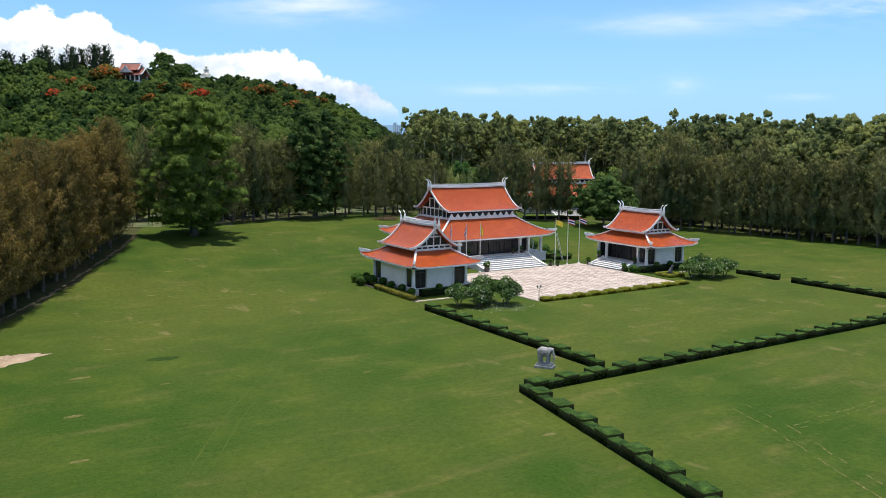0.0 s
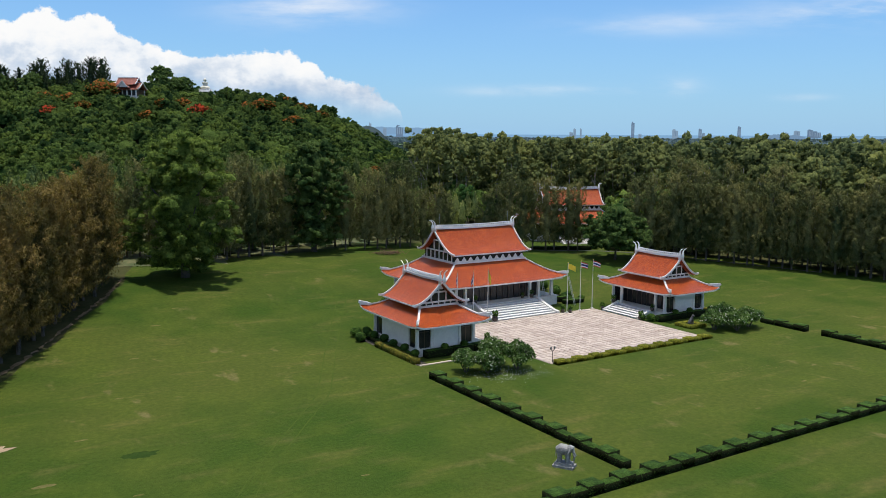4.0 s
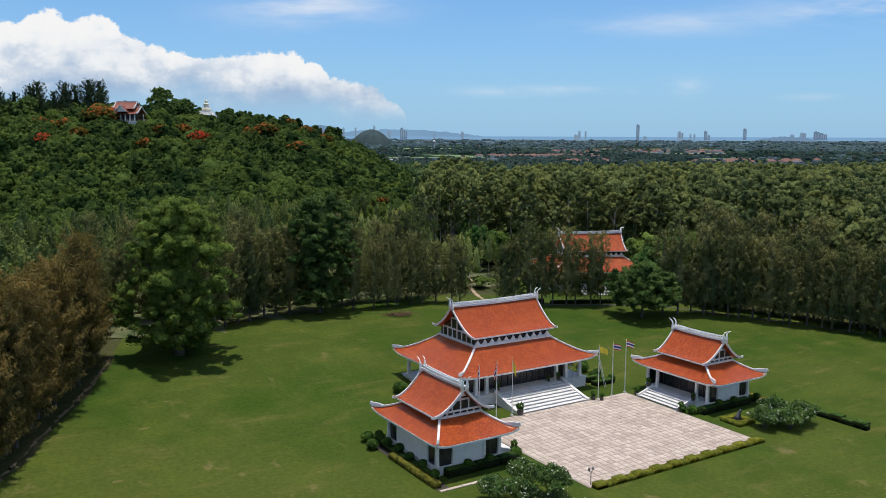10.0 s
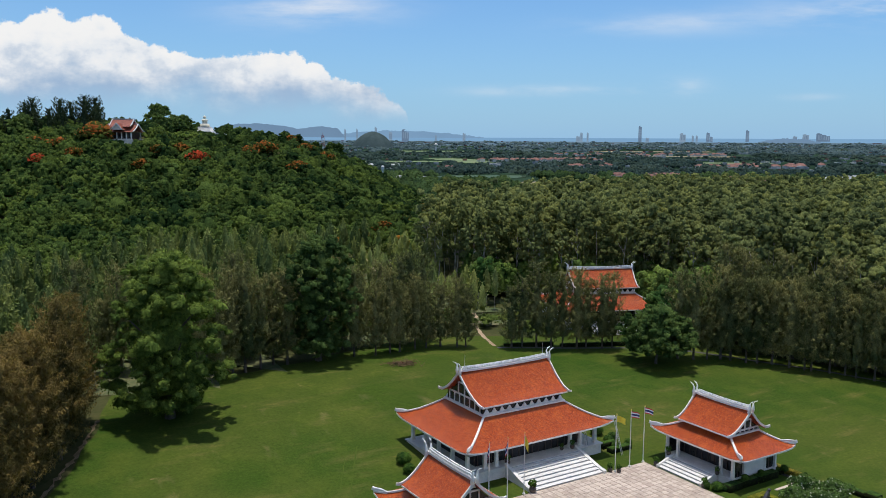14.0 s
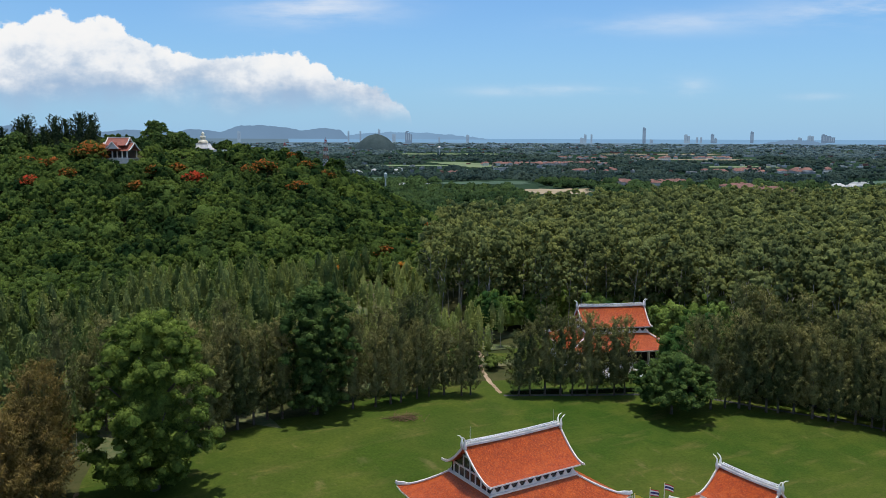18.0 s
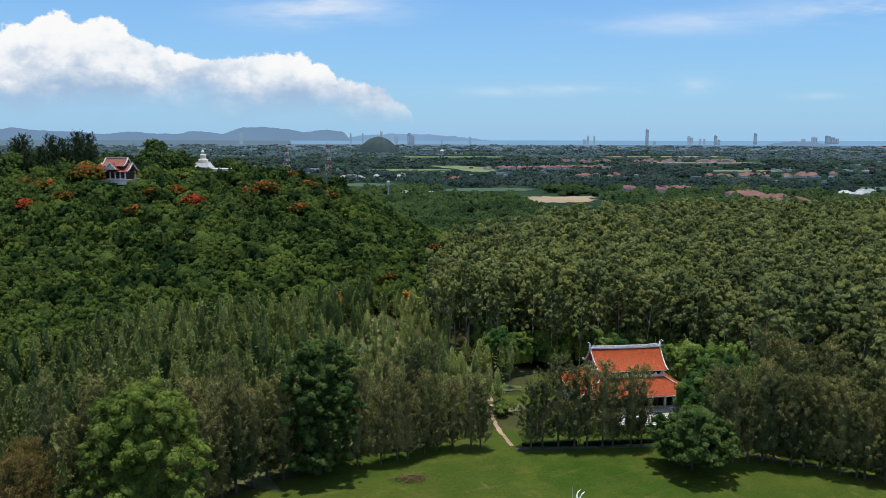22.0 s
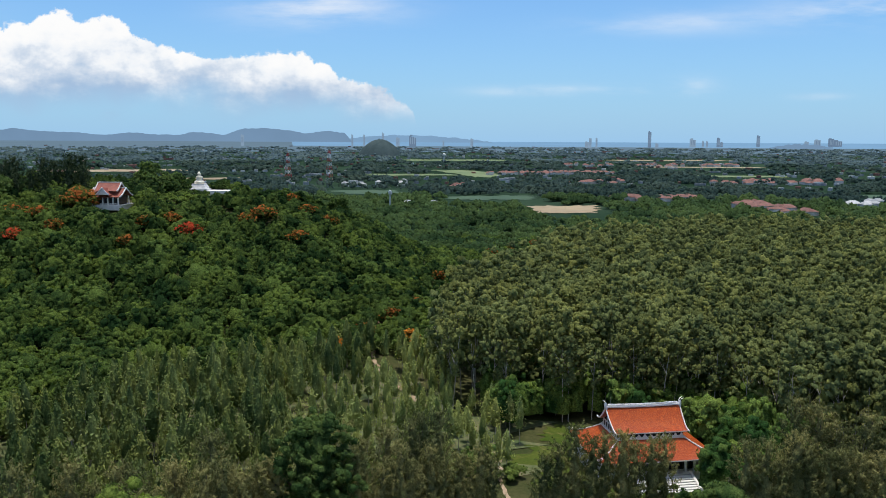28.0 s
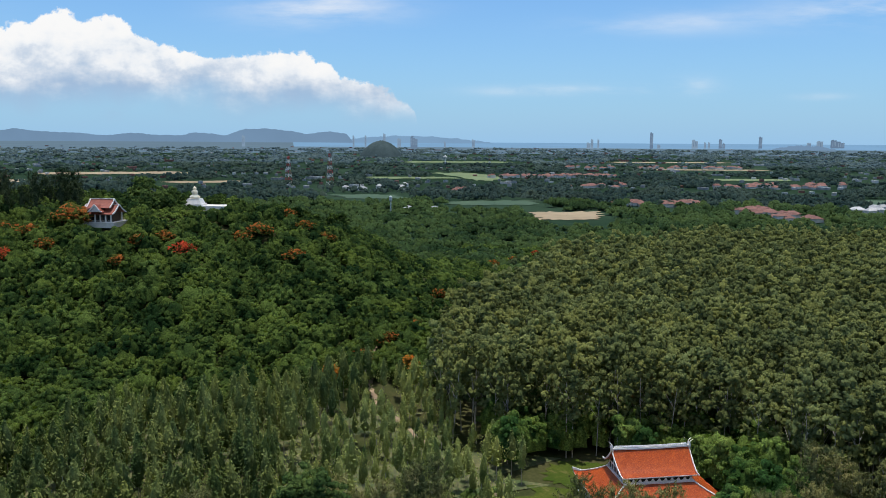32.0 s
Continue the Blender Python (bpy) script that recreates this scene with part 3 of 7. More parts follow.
def crown(blobs, per, size, slim=1.0, droop=0.0, flat=0.5, shell=0.55):
    """A crown of leaf tufts over a list of (centre, radii) clumps."""
    cs, ds = [], []
    vol = np.array([np.prod(np.asarray(r, float) * np.ones(3)) ** (2 / 3) for _, r in blobs])
    for (c, r), share in zip(blobs, vol / vol.sum()):
        p, d = ball_points(max(6, int(per * share)), c, r, shell=shell)
        cs.append(p), ds.append(d)
    return sprigs(np.concatenate(cs), np.concatenate(ds), size, slim, droop, flat)


def puffs(cs, rs, squash=0.8, seg=5, rows=(84, 34, -28), rough=0.35):
    """Small uneven leaf lumps at the centres. Returns points and quads."""
    cs, rs = np.asarray(cs, float), np.asarray(rs, float)
    n, nr = len(cs), len(rows)
    e = np.radians(rows)[None, :, None]
    th = np.linspace(0, 2 * np.pi, seg, endpoint=False)[None, None, :] + rng.uniform(0, 6.28, (n, 1, 1))
    k = rng.uniform(1 - rough, 1 + rough, (n, nr, seg)) * rs[:, None, None]
    v = np.stack([np.cos(e) * np.cos(th) * k, np.cos(e) * np.sin(th) * k, np.sin(e) * k * squash + 0 * th], -1) + cs[:, None, None, :]
    a, i = np.meshgrid(np.arange(nr - 1), np.arange(seg), indexing="ij")
    j = (i + 1) % seg
    q = np.stack([a * seg + i, (a + 1) * seg + i, (a + 1) * seg + j, a * seg + j], -1).reshape(-1, 4)
    return v.reshape(-1, 3), (q[None] + (np.arange(n) * nr * seg)[:, None, None]).reshape(-1, 4)


def tufts_over(cs, rs, n, size, slim=0.7, droop=0.15, flat=0.45, squash=0.8):
    """Leaf tufts on the upper sides of lumps, more on the larger ones."""
    cs, rs = np.asarray(cs, float), np.asarray(rs, float)
    pick = rng.choice(len(cs), n, p=rs ** 2 / (rs ** 2).sum())
    d = rng.normal(0, 1, (n, 3)) + np.array([0, 0, 0.45])
    d /= np.linalg.norm(d, axis=1, keepdims=True)
    k = rng.uniform(0.75, 1.38, (n, 1)) * rs[pick][:, None]
    return sprigs(cs[pick] + d * k * np.array([1, 1, squash]), d, size, slim, droop, flat)


def joined(*parts):
    vs, fs, at = [], [], 0
    for v, f in parts:
        vs.append(v), fs.append(f + at)
        at += len(v)
    return np.concatenate(vs), np.concatenate(fs)


def scatter(templates, xs, ys, zs, scales, turns, wide=None):
    """Many copies of (points, quads) templates joined: points, quads and a tint for each copy."""
    vs, fs, ts, at = [], [], [], 0
    pick = rng.integers(0, len(templates), len(xs))
    wide = np.ones(len(xs)) if wide is None else wide
    for k, (tv, tf) in enumerate(templates):
        idx = np.nonzero(pick == k)[0]
        if not len(idx):
            continue
        c, s = np.cos(turns[idx]), np.sin(turns[idx])
        sc, wd = scales[idx], (scales * wide)[idx]
        x = tv[None, :, 0] * c[:, None] - tv[None, :, 1] * s[:, None]
        y = tv[None, :, 0] * s[:, None] + tv[None, :, 1] * c[:, None]
        v = np.stack([x * wd[:, None] + xs[idx][:, None], y * wd[:, None] + ys[idx][:, None], tv[None, :, 2] * sc[:, None] + zs[idx][:, None]], -1)
        f = tf[None] + (np.arange(len(idx)) * len(tv))[:, None, None] + at
        vs.append(v.reshape(-1, 3)), fs.append(f.reshape(-1, 4)), ts.append(np.repeat(rng.uniform(-0.5, 0.5, len(idx)), len(tv)))
        at += len(idx) * len(tv)
    return np.concatenate(vs), np.concatenate(fs), np.concatenate(ts)


def trunk_shape(height, r0, bend=0.3, limbs=4, reach=2.5, from_h=0.4):
    """A tapered trunk with limbs."""
    sh = Shape()
    pts = [(bend * math.sin(i * 1.3) * i / 6, bend * math.cos(i * 1.7) * i / 6, height * i / 6) for i in range(7)]
    pts[0] = (0, 0, -0.3)
    sh.tube(pts, [r0 * (1.25 if i == 0 else 1 - 0.13 * i) for i in range(7)], 7)
    for k in range(limbs):
        z = height * (from_h + (0.95 - from_h) * k / max(1, limbs))
        a = k * 2.4
        ln = reach * (1 - 0.4 * k / max(1, limbs))
        sh.tube([(0, 0, z), (ln * 0.5 * math.cos(a), ln * 0.5 * math.sin(a), z + ln * 0.35), (ln * math.cos(a), ln * math.sin(a), z + ln * 0.9)], [r0 * 0.42, r0 * 0.28, r0 * 0.1], 5)
    return sh

# ---- ground ----
def sstep(a, b, x):
    t = np.clip((x - a) / (b - a), 0, 1)
    return t * t * (3 - 2 * t)


def terrain(x, y):
    """Height of the ground: level round the buildings, rising behind them, a wooded hill ahead on one side, a far plain."""
    x, y = np.asarray(x, float), np.asarray(y, float)
    u, v = 0.844 * x - 0.536 * y, 0.536 * x + 0.844 * y
    rise = 4.2 * sstep(26, 86, y + 0.12 * np.maximum(0, -x)) * np.interp(x, [-80, 20, 60, 110], [1, 1, 0.62, 0.5])
    crest = np.interp(u, [-600, -215, -136, -97, -68, -39, -20, 15], [30, 53, 50, 44, 35, 19, 8, 0])
    up = np.interp(v, [95, 165, 200, 250, 290, 315, 345, 420, 500], [0, 0.19, 0.38, 0.74, 0.96, 1, 0.96, 0.35, 0])
    far = np.hypot(x, y)
    return rise * (1 - sstep(150, 400, far)) + crest * up + 66 * np.clip((far - 700) / 4100, 0, 1) ** 1.6


def to_xy(u, v):
    return 0.844 * u + 0.536 * v, -0.536 * u + 0.844 * v


LAWN = [(-120, -150), (-92, -40), (-78, -5), (-64.5, 25), (-57.5, 37), (-50.5, 50), (-43, 63.5), (-38, 78), (-33, 96), (-24, 99), (-17, 88), (-8, 90), (4, 91),
        (18, 96), (32, 98), (45, 96), (58, 90), (70, 86), (84, 72), (95, 58), (104, 44), (110, 28), (114, 0), (116, -60), (112, -150)]
LAWN_C = (12.0, 5.0)


def inside(x, y, poly, grow=0.0):
    """Which points lie in the polygon, grown away from the lawn's middle by so many metres."""
    px, py = np.array(poly, float).T
    d = np.hypot(px - LAWN_C[0], py - LAWN_C[1])
    px, py = LAWN_C[0] + (px - LAWN_C[0]) * (1 + grow / d), LAWN_C[1] + (py - LAWN_C[1]) * (1 + grow / d)
    hit = np.zeros(np.shape(x), bool)
    j = len(px) - 1
    for i in range(len(px)):
        cross = (py[i] > y) != (py[j] > y)
        hit ^= cross & (x < (px[j] - px[i]) * (y - py[i]) / (py[j] - py[i] + 1e-12) + px[i])
        j = i
    return hit


def ring_sheet(name, rings, mat, lift):
    """A sheet from closed rings of equal point counts."""
    rings = np.array(rings)
    nr, n = rings.shape[:2]
    xy = rings.reshape(-1, 2)
    v = np.column_stack([xy, terrain(xy[:, 0], xy[:, 1]) + lift])
    k, i = np.meshgrid(np.arange(nr - 1), np.arange(n), indexing="ij")
    j = (i + 1) % n
    f = np.stack([k * n + i, (k + 1) * n + i, (k + 1) * n + j, k * n + j], -1).reshape(-1, 4)
    me = np_mesh(name, v, f[:, ::-1], mat, True)
    return me


def resample(poly, n):
    p = np.array(poly + poly[:1], float)
    d = np.r_[0, np.cumsum(np.hypot(*np.diff(p, axis=0).T))]
    s = np.linspace(0, d[-1], n, endpoint=False)
    q = np.column_stack([np.interp(s, d, p[:, 0]), np.interp(s, d, p[:, 1])])
    for _ in range(3):
        q = 0.5 * q + 0.25 * (np.roll(q, 1, 0) + np.roll(q, -1, 0))
    return q


ang = np.linspace(0, 2 * np.pi, 300, endpoint=False)
radii = np.r_[np.linspace(0.5, 150, 38), np.linspace(156, 560, 62), np.geomspace(575, 4950, 46)]
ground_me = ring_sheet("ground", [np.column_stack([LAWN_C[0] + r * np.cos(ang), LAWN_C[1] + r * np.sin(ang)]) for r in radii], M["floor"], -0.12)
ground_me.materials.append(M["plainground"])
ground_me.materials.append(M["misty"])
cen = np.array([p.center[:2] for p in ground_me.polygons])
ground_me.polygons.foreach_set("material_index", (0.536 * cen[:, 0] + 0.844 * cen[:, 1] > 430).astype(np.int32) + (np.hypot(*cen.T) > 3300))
tagged(new("ground", ground_me), "wooded ground that rolls up into a hill and out to a far green plain", "ground", kind="structure")

edge = resample(LAWN, 360)
edge += np.column_stack([np.sin(np.arange(360) * 0.9), np.cos(np.arange(360) * 1.3)]) * 0.35
lawn_me = ring_sheet("lawn", [np.array(LAWN_C) + (edge - LAWN_C) * k for k in np.r_[0.004, np.linspace(0.02, 1, 58)]], M["grass"], 0.0)
tagged(new("lawn", lawn_me), "wide mown green lawn with dry tan patches and faint wheel tracks", "lawn", kind="structure")


def patch(name, outline, mat, lift, label, category, n=40):
    """A thin worn patch lying on the ground, ragged at the edge."""
    q = resample(outline, n)
    c = q.mean(0)
    q = c + (q - c) * (1 + 0.16 * rng.normal(0, 1, (n, 1)).clip(-1, 1))
    ob = new(name, ring_sheet(name, [c + (q - c) * k for k in (0.02, 0.5, 0.9, 1.0)], mat, lift))
    return tagged(ob, label, category, kind="structure")


def ribbon(name, line, width, mat, lift, label, category, ragged=0.25, step=1.2):
    """A track laid along a line on the ground."""
    p = np.array(line, float)
    d = np.r_[0, np.cumsum(np.hypot(*np.diff(p, axis=0).T))]
    s = np.arange(0, d[-1], step)
    q = np.column_stack([np.interp(s, d, p[:, 0]), np.interp(s, d, p[:, 1])])
    for _ in range(4):
        q[1:-1] = 0.5 * q[1:-1] + 0.25 * (q[2:] + q[:-2])
    t = np.gradient(q, axis=0)
    nrm = np.column_stack([-t[:, 1], t[:, 0]]) / (np.hypot(*t.T)[:, None] + 1e-9)
    w = width / 2 * (1 + ragged * rng.normal(0, 1, (len(q), 2)).clip(-1.5, 1.5))
    a, b = q + nrm * w[:, :1], q - nrm * w[:, 1:]
    xy = np.concatenate([a, b])
    v = np.column_stack([xy, terrain(xy[:, 0], xy[:, 1]) + lift])
    i = np.arange(len(q) - 1)
    f = np.stack([i, i + len(q), i + len(q) + 1, i + 1], -1)
    return tagged(new(name, np_mesh(name, v, f, mat)), label, category, kind="structure")


patch("sand_patch", [(-73, -1.5), (-67, 0.5), (-63.5, 3.2), (-64, 5), (-69, 4.5), (-75, 2)], M["dirt"], 0.012, "bare pale sandy patch in the lawn", "bare patch")
wet = material("damp_dark_grass", (0.022, 0.046, 0.010), (0.036, 0.064, 0.012), 0.9, 0.9, 0.3, spec=0.03)
patch("damp_patch", [(-54.8, -5.6), (-53, -5.9), (-52.0, -4.6), (-54.2, -3.9), (-56.0, -4.6)], wet, 0.012, "small damp dark patch in the lawn", "lawn patch", 24)
brown_earth = material("dry_brown_earth", (0.12, 0.094, 0.052), (0.25, 0.19, 0.115), 0.8, 0.95, 0.3, spec=0.05)
ribbon("lawn_border", [(-80, -8), (-66.5, 24), (-58.5, 37), (-51.3, 50), (-44.0, 63.5), (-39, 76)], 0.45, brown_earth, 0.015, "strip of bare tan earth at the lawn's edge", "bare earth", 0.95, 0.7)
worn = material("worn_dry_grass", (0.085, 0.092, 0.026), (0.175, 0.150, 0.060), 1.6, 0.95, 0.3, spec=0.03)
worn2 = material("pale_wheel_track_grass", (0.050, 0.082, 0.014), (0.070, 0.096, 0.018), 0.5, 0.95, 0.3, spec=0.03)
for off in (0.0, 1.7):
    ribbon("wheel_track", [(-60 + off, -36), (-54.8 + off, -26.9), (-45.5 + off, -13.3), (-32.4 + off, 3.4), (-22 + off, 24), (-13 + off, 41), (-7.4 + off, 50.9)], 0.14, worn2, 0.010, "faint pale wheel track across the lawn", "track", 0.5)
def dotted_track(line, width, keep, label="broken line of dry tan wheel marks across the lawn"):
    """Short, thin worn scraps strung along a line, some of them missing."""
    p = np.array(line, float)
    d = np.r_[0, np.cumsum(np.hypot(*np.diff(p, axis=0).T))]
    vs, fs, s = [], [], 0.0
    while s < d[-1]:
        ln = rng.uniform(0.25, 1.1)
        if rng.random() < keep:
            a = np.array([np.interp(s, d, p[:, 0]), np.interp(s, d, p[:, 1])])
            b = np.array([np.interp(s + ln, d, p[:, 0]), np.interp(s + ln, d, p[:, 1])])
            along = (b - a) / (np.hypot(*(b - a)) + 1e-9)
            across = np.array([-along[1], along[0]])
            n = 7
            k = np.linspace(0, 1, n)
            w = width * rng.uniform(0.3, 1.0) * np.sin(np.pi * (0.06 + 0.88 * k)) * rng.uniform(0.4, 1.0, n)
            mid = a + k[:, None] * (b - a) + across * rng.normal(0, 0.07) + across * rng.normal(0, 0.03, (n, 1))
            xy = np.concatenate([mid + across * w[:, None] / 2, mid - across * w[:, None] / 2])
            o = 2 * n * len(vs)
            vs.append(np.column_stack([xy, terrain(xy[:, 0], xy[:, 1]) + 0.010]))
            q = np.arange(n - 1)
            fs.append(np.stack([q, q + n, q + n + 1, q + 1], -1) + o)
        s += ln * rng.uniform(0.8, 1.4)
    return tagged(new("wheel_track", np_mesh("wheel_track", np.concatenate(vs), np.concatenate(fs), worn)), label, "track", kind="structure")


for off in (0.0, 1.8):
    dotted_track([(-15.9 + off, -46), (-17.7 + off, -52), (-20.4 + off, -57.6), (-23 + off, -64)], 0.28, 0.8)
    dotted_track([(-15.3, -52.4 + off * 0.4), (-10, -52.3 + off * 0.4), (-4.9, -52.2 + off * 0.4), (2, -51.5 + off * 0.4)], 0.26, 0.7)
    dotted_track([(14.7, -14.6 + off * 0.6), (19.5, -15.4 + off * 0.6), (22, -16 + off * 0.6), (26.2, -16.4 + off * 0.6)], 0.26, 0.7)
ribbon("path", [(45.0, 85.5), (46, 89), (49, 97), (54, 107)], 0.9, M["dirt"], 0.02, "narrow trodden earth path through the tree row", "path")
ribbon("path", [(44.5, 84), (55, 79.8), (66, 75.2), (76, 70.5), (84, 64), (92, 52), (99, 42), (104, 30)], 1.0, M["asphalt"], 0.02, "narrow grey path along the tree row", "path", 0.08)
for x, y, r in ((-33.7, -43, 1.0), (-64.8, -19.5, 1.2), (-58, 2, 0.9), (-62.5, -8, 1.4), (-52, 14, 0.8), (-47, 30, 1.0), (-56, -14, 0.7), (-41, 44, 1.1), (-36, 52, 0.8), (-66, -30, 1.0), (22, -22, 0.8), (30, -18, 0.9), (8, -26, 0.7), (33, -45, 1.0), (-38, -20, 0.6)):
    patch("dry_patch", [(x + r * 0.8 * math.cos(a), y + r * 0.28 * math.sin(a)) for a in np.linspace(0, 6.28, 9)[:-1]], worn, 0.009, "small dry tan patch in the lawn", "lawn patch", 22)
TRACK = [(79, 214), (75.4, 206.8), (67, 192), (62.6, 184), (58.8, 171.8), (60.4, 161.5), (60.5, 150), (60.1, 142.9), (60.5, 132), (60.5, 122.5), (59.5, 114), (54, 107)]
patch("clearing_lawn", [(75, 120), (80, 124.5), (89, 124.5), (94, 119), (88, 111), (78, 109)], M["grass"], 0.06, "small mown clearing behind the far hall", "lawn", 50)
ribbon("path", TRACK, 1.3, M["dirt"], 0.10, "tan earth track through young trees", "path", 0.6)

# ---- halls with tiered orange roofs ----
def roof_curve(s, z0, z1, p=1.55):
    """Height of a sagging roof slope: s 0 at the ridge, 1 at the eave."""
    return z0 + (z1 - z0) * max(0.0, 1 - s) ** p


def upper_roof(host, hx, hy, z0, z1, wx, wz):
    """A steep sagging gable roof along x with white bargeboards, horns and a baluster ridge."""
    top = part("upper_roof", Shape().sheet([[(x * (1 - 0.045 * s), -hy * s, roof_curve(s, z0, z1)) for x in np.linspace(-hx, hx, 7)] for s in np.linspace(0, 1, 9)], 0.16), M["roof"], host, "steep sagging roof slope of glazed orange tiles")
    part("upper_roof", Shape().sheet([[(x * (1 - 0.045 * s), hy * s, roof_curve(s, z0, z1)) for x in np.linspace(hx, -hx, 7)] for s in np.linspace(0, 1, 9)], 0.16), M["roof"], host, "steep sagging roof slope of glazed orange tiles")
    for side in (-1, 1):
        part("eave_board", Shape().box(0, side * hy, z0 - 0.24, 1.9 * hx, 0.12, 0.22), M["white"], host)
        for end in (-1, 1):
            x = end * (hx + 0.14)
            pts = [(x * (1 - 0.045 * s), side * hy * s, roof_curve(s, z0, z1) + 0.10) for s in np.linspace(0.03, 1.0, 10)]
            pts += [(x * 0.957, side * (hy + 0.3), z0 + 0.06), (x * 0.96, side * (hy + 0.62), z0 + 0.16)]
            board = part("bargeboard", Shape().strip(pts, 0.18, 0.32, (1, 0, 0)), M["white"], host, "curved white bargeboard")
            y0 = side * 0.34
            horn = [(x - end * 0.1, y0, z1 - 0.2), (x, y0, z1 + 0.35), (x + end * 0.02, y0, z1 + 0.8), (x - end * 0.02, y0 * 1.1, z1 + 1.15), (x + end * 0.22, y0 * 1.25, z1 + 1.5), (x + end * 0.72, y0 * 1.3, z1 + 1.75)]
            part("roof_horn", Shape().tube(horn, [0.26, 0.24, 0.16, 0.11, 0.085, 0.03], 6), M["ridge"], board, "upswept pale horn finial", True)
    # ridge: curb, posts and rail, dipping slightly in the middle
    rz = lambda x: z1 + 0.10 + 0.16 * (x / hx) ** 2
    ridge = part("ridge", Shape().strip([(x, 0, rz(x)) for x in np.linspace(-hx, hx, 9)], 0.62, 0.28, (0, 1, 0)), M["white"], host, "white ridge curb")
    n = int(2 * hx / 0.46)
    post = Shape().turned(0, 0, [(0.05, 0), (0.075, 0.12), (0.05, 0.34)], 6).mesh("ridge_post", M["ridge"])
    for i in range(n):
        x = -hx + 0.5 + (2 * hx - 1.0) * i / (n - 1)
        for yy in (-0.22, 0.22):
            part("ridge_post", post, None, ridge).location = (x, yy, rz(x) + 0.16)
    for yy in (-0.22, 0.22):
        part("ridge_rail", Shape().strip([(x, yy, rz(x) + 0.54) for x in np.linspace(-hx + 0.4, hx - 0.4, 9)], 0.13, 0.09, (0, 1, 0)), M["ridge"], ridge)
    part("ridge_crest", Shape().strip([(x, 0, rz(x) + 0.26) for x in np.linspace(-hx + 0.3, hx - 0.3, 9)], 0.12, 0.2, (0, 1, 0)), M["ridge"], ridge)
    # gables: dark glazing behind white bars
    for end in (-1, 1):
        gx = end * wx
        prof = [(y, roof_curve(abs(y) / hy, z0, z1) - 0.25) for y in np.linspace(-hy * 0.78, hy * 0.78, 13)]
        pts = [(gx, y, z) for y, z in prof] + [(gx, hy * 0.78, wz), (gx, -hy * 0.78, wz)]
        back = [(gx - end * 0.12, y, z) for _, y, z in pts]
        n = len(pts)
        gable = part("gable", Shape().add(pts + back, [tuple(range(n)), tuple(range(2 * n - 1, n - 1, -1))] + [(i, (i + 1) % n, n + (i + 1) % n, n + i) for i in range(n)]), M["dark"], host, "dark glazed gable")
        bars = [(0, 0, 0)]
        zz = [wz + 0.12, z0 + 0.18, z0 + (z1 - z0) * 0.5]
        for z in zz:
            half = min(hy * 0.78, hy * (1 - max(0.0, (z + 0.1 - z0) / (z1 - z0)) ** (1 / 1.55)) if z > z0 else hy * 0.78)
            part("gable_bar", Shape().box(gx + end * 0.07, 0, z - 0.11, 0.16, 2 * half, 0.22), M["white"], gable)
        for y in np.linspace(-hy * 0.74, hy * 0.74, 7):
            part("gable_bar", Shape().box(gx + end * 0.09, y, wz, 0.14, 0.15, z0 + 0.2 - wz), M["white"], gable)
        for y in (-hy * 0.3, 0.0, hy * 0.3):
            part("gable_bar", Shape().box(gx + end * 0.09, y, z0 + 0.2, 0.14, 0.14, roof_curve(abs(y) / hy, z0, z1) - 0.3 - z0 - 0.2), M["white"], gable)
        # white upper panel under the ridge, and soffit of the overhanging verge
        h0 = z0 + (z1 - z0) * 0.62
        part("gable_panel", Shape().add([(gx + end * 0.16, -0.75, h0), (gx + end * 0.16, 0.75, h0), (gx + end * 0.16, 0.16, z1 - 0.2), (gx + end * 0.16, -0.16, z1 - 0.2),
                                         (gx + end * 0.02, -0.75, h0), (gx + end * 0.02, 0.75, h0), (gx + end * 0.02, 0.16, z1 - 0.2), (gx + end * 0.02, -0.16, z1 - 0.2)],
                                        [(0, 1, 2, 3), (7, 6, 5, 4), (0, 4, 5, 1), (1, 5, 6, 2), (2, 6, 7, 3), (3, 7, 4, 0)]), M["ridge"], gable)
    return top


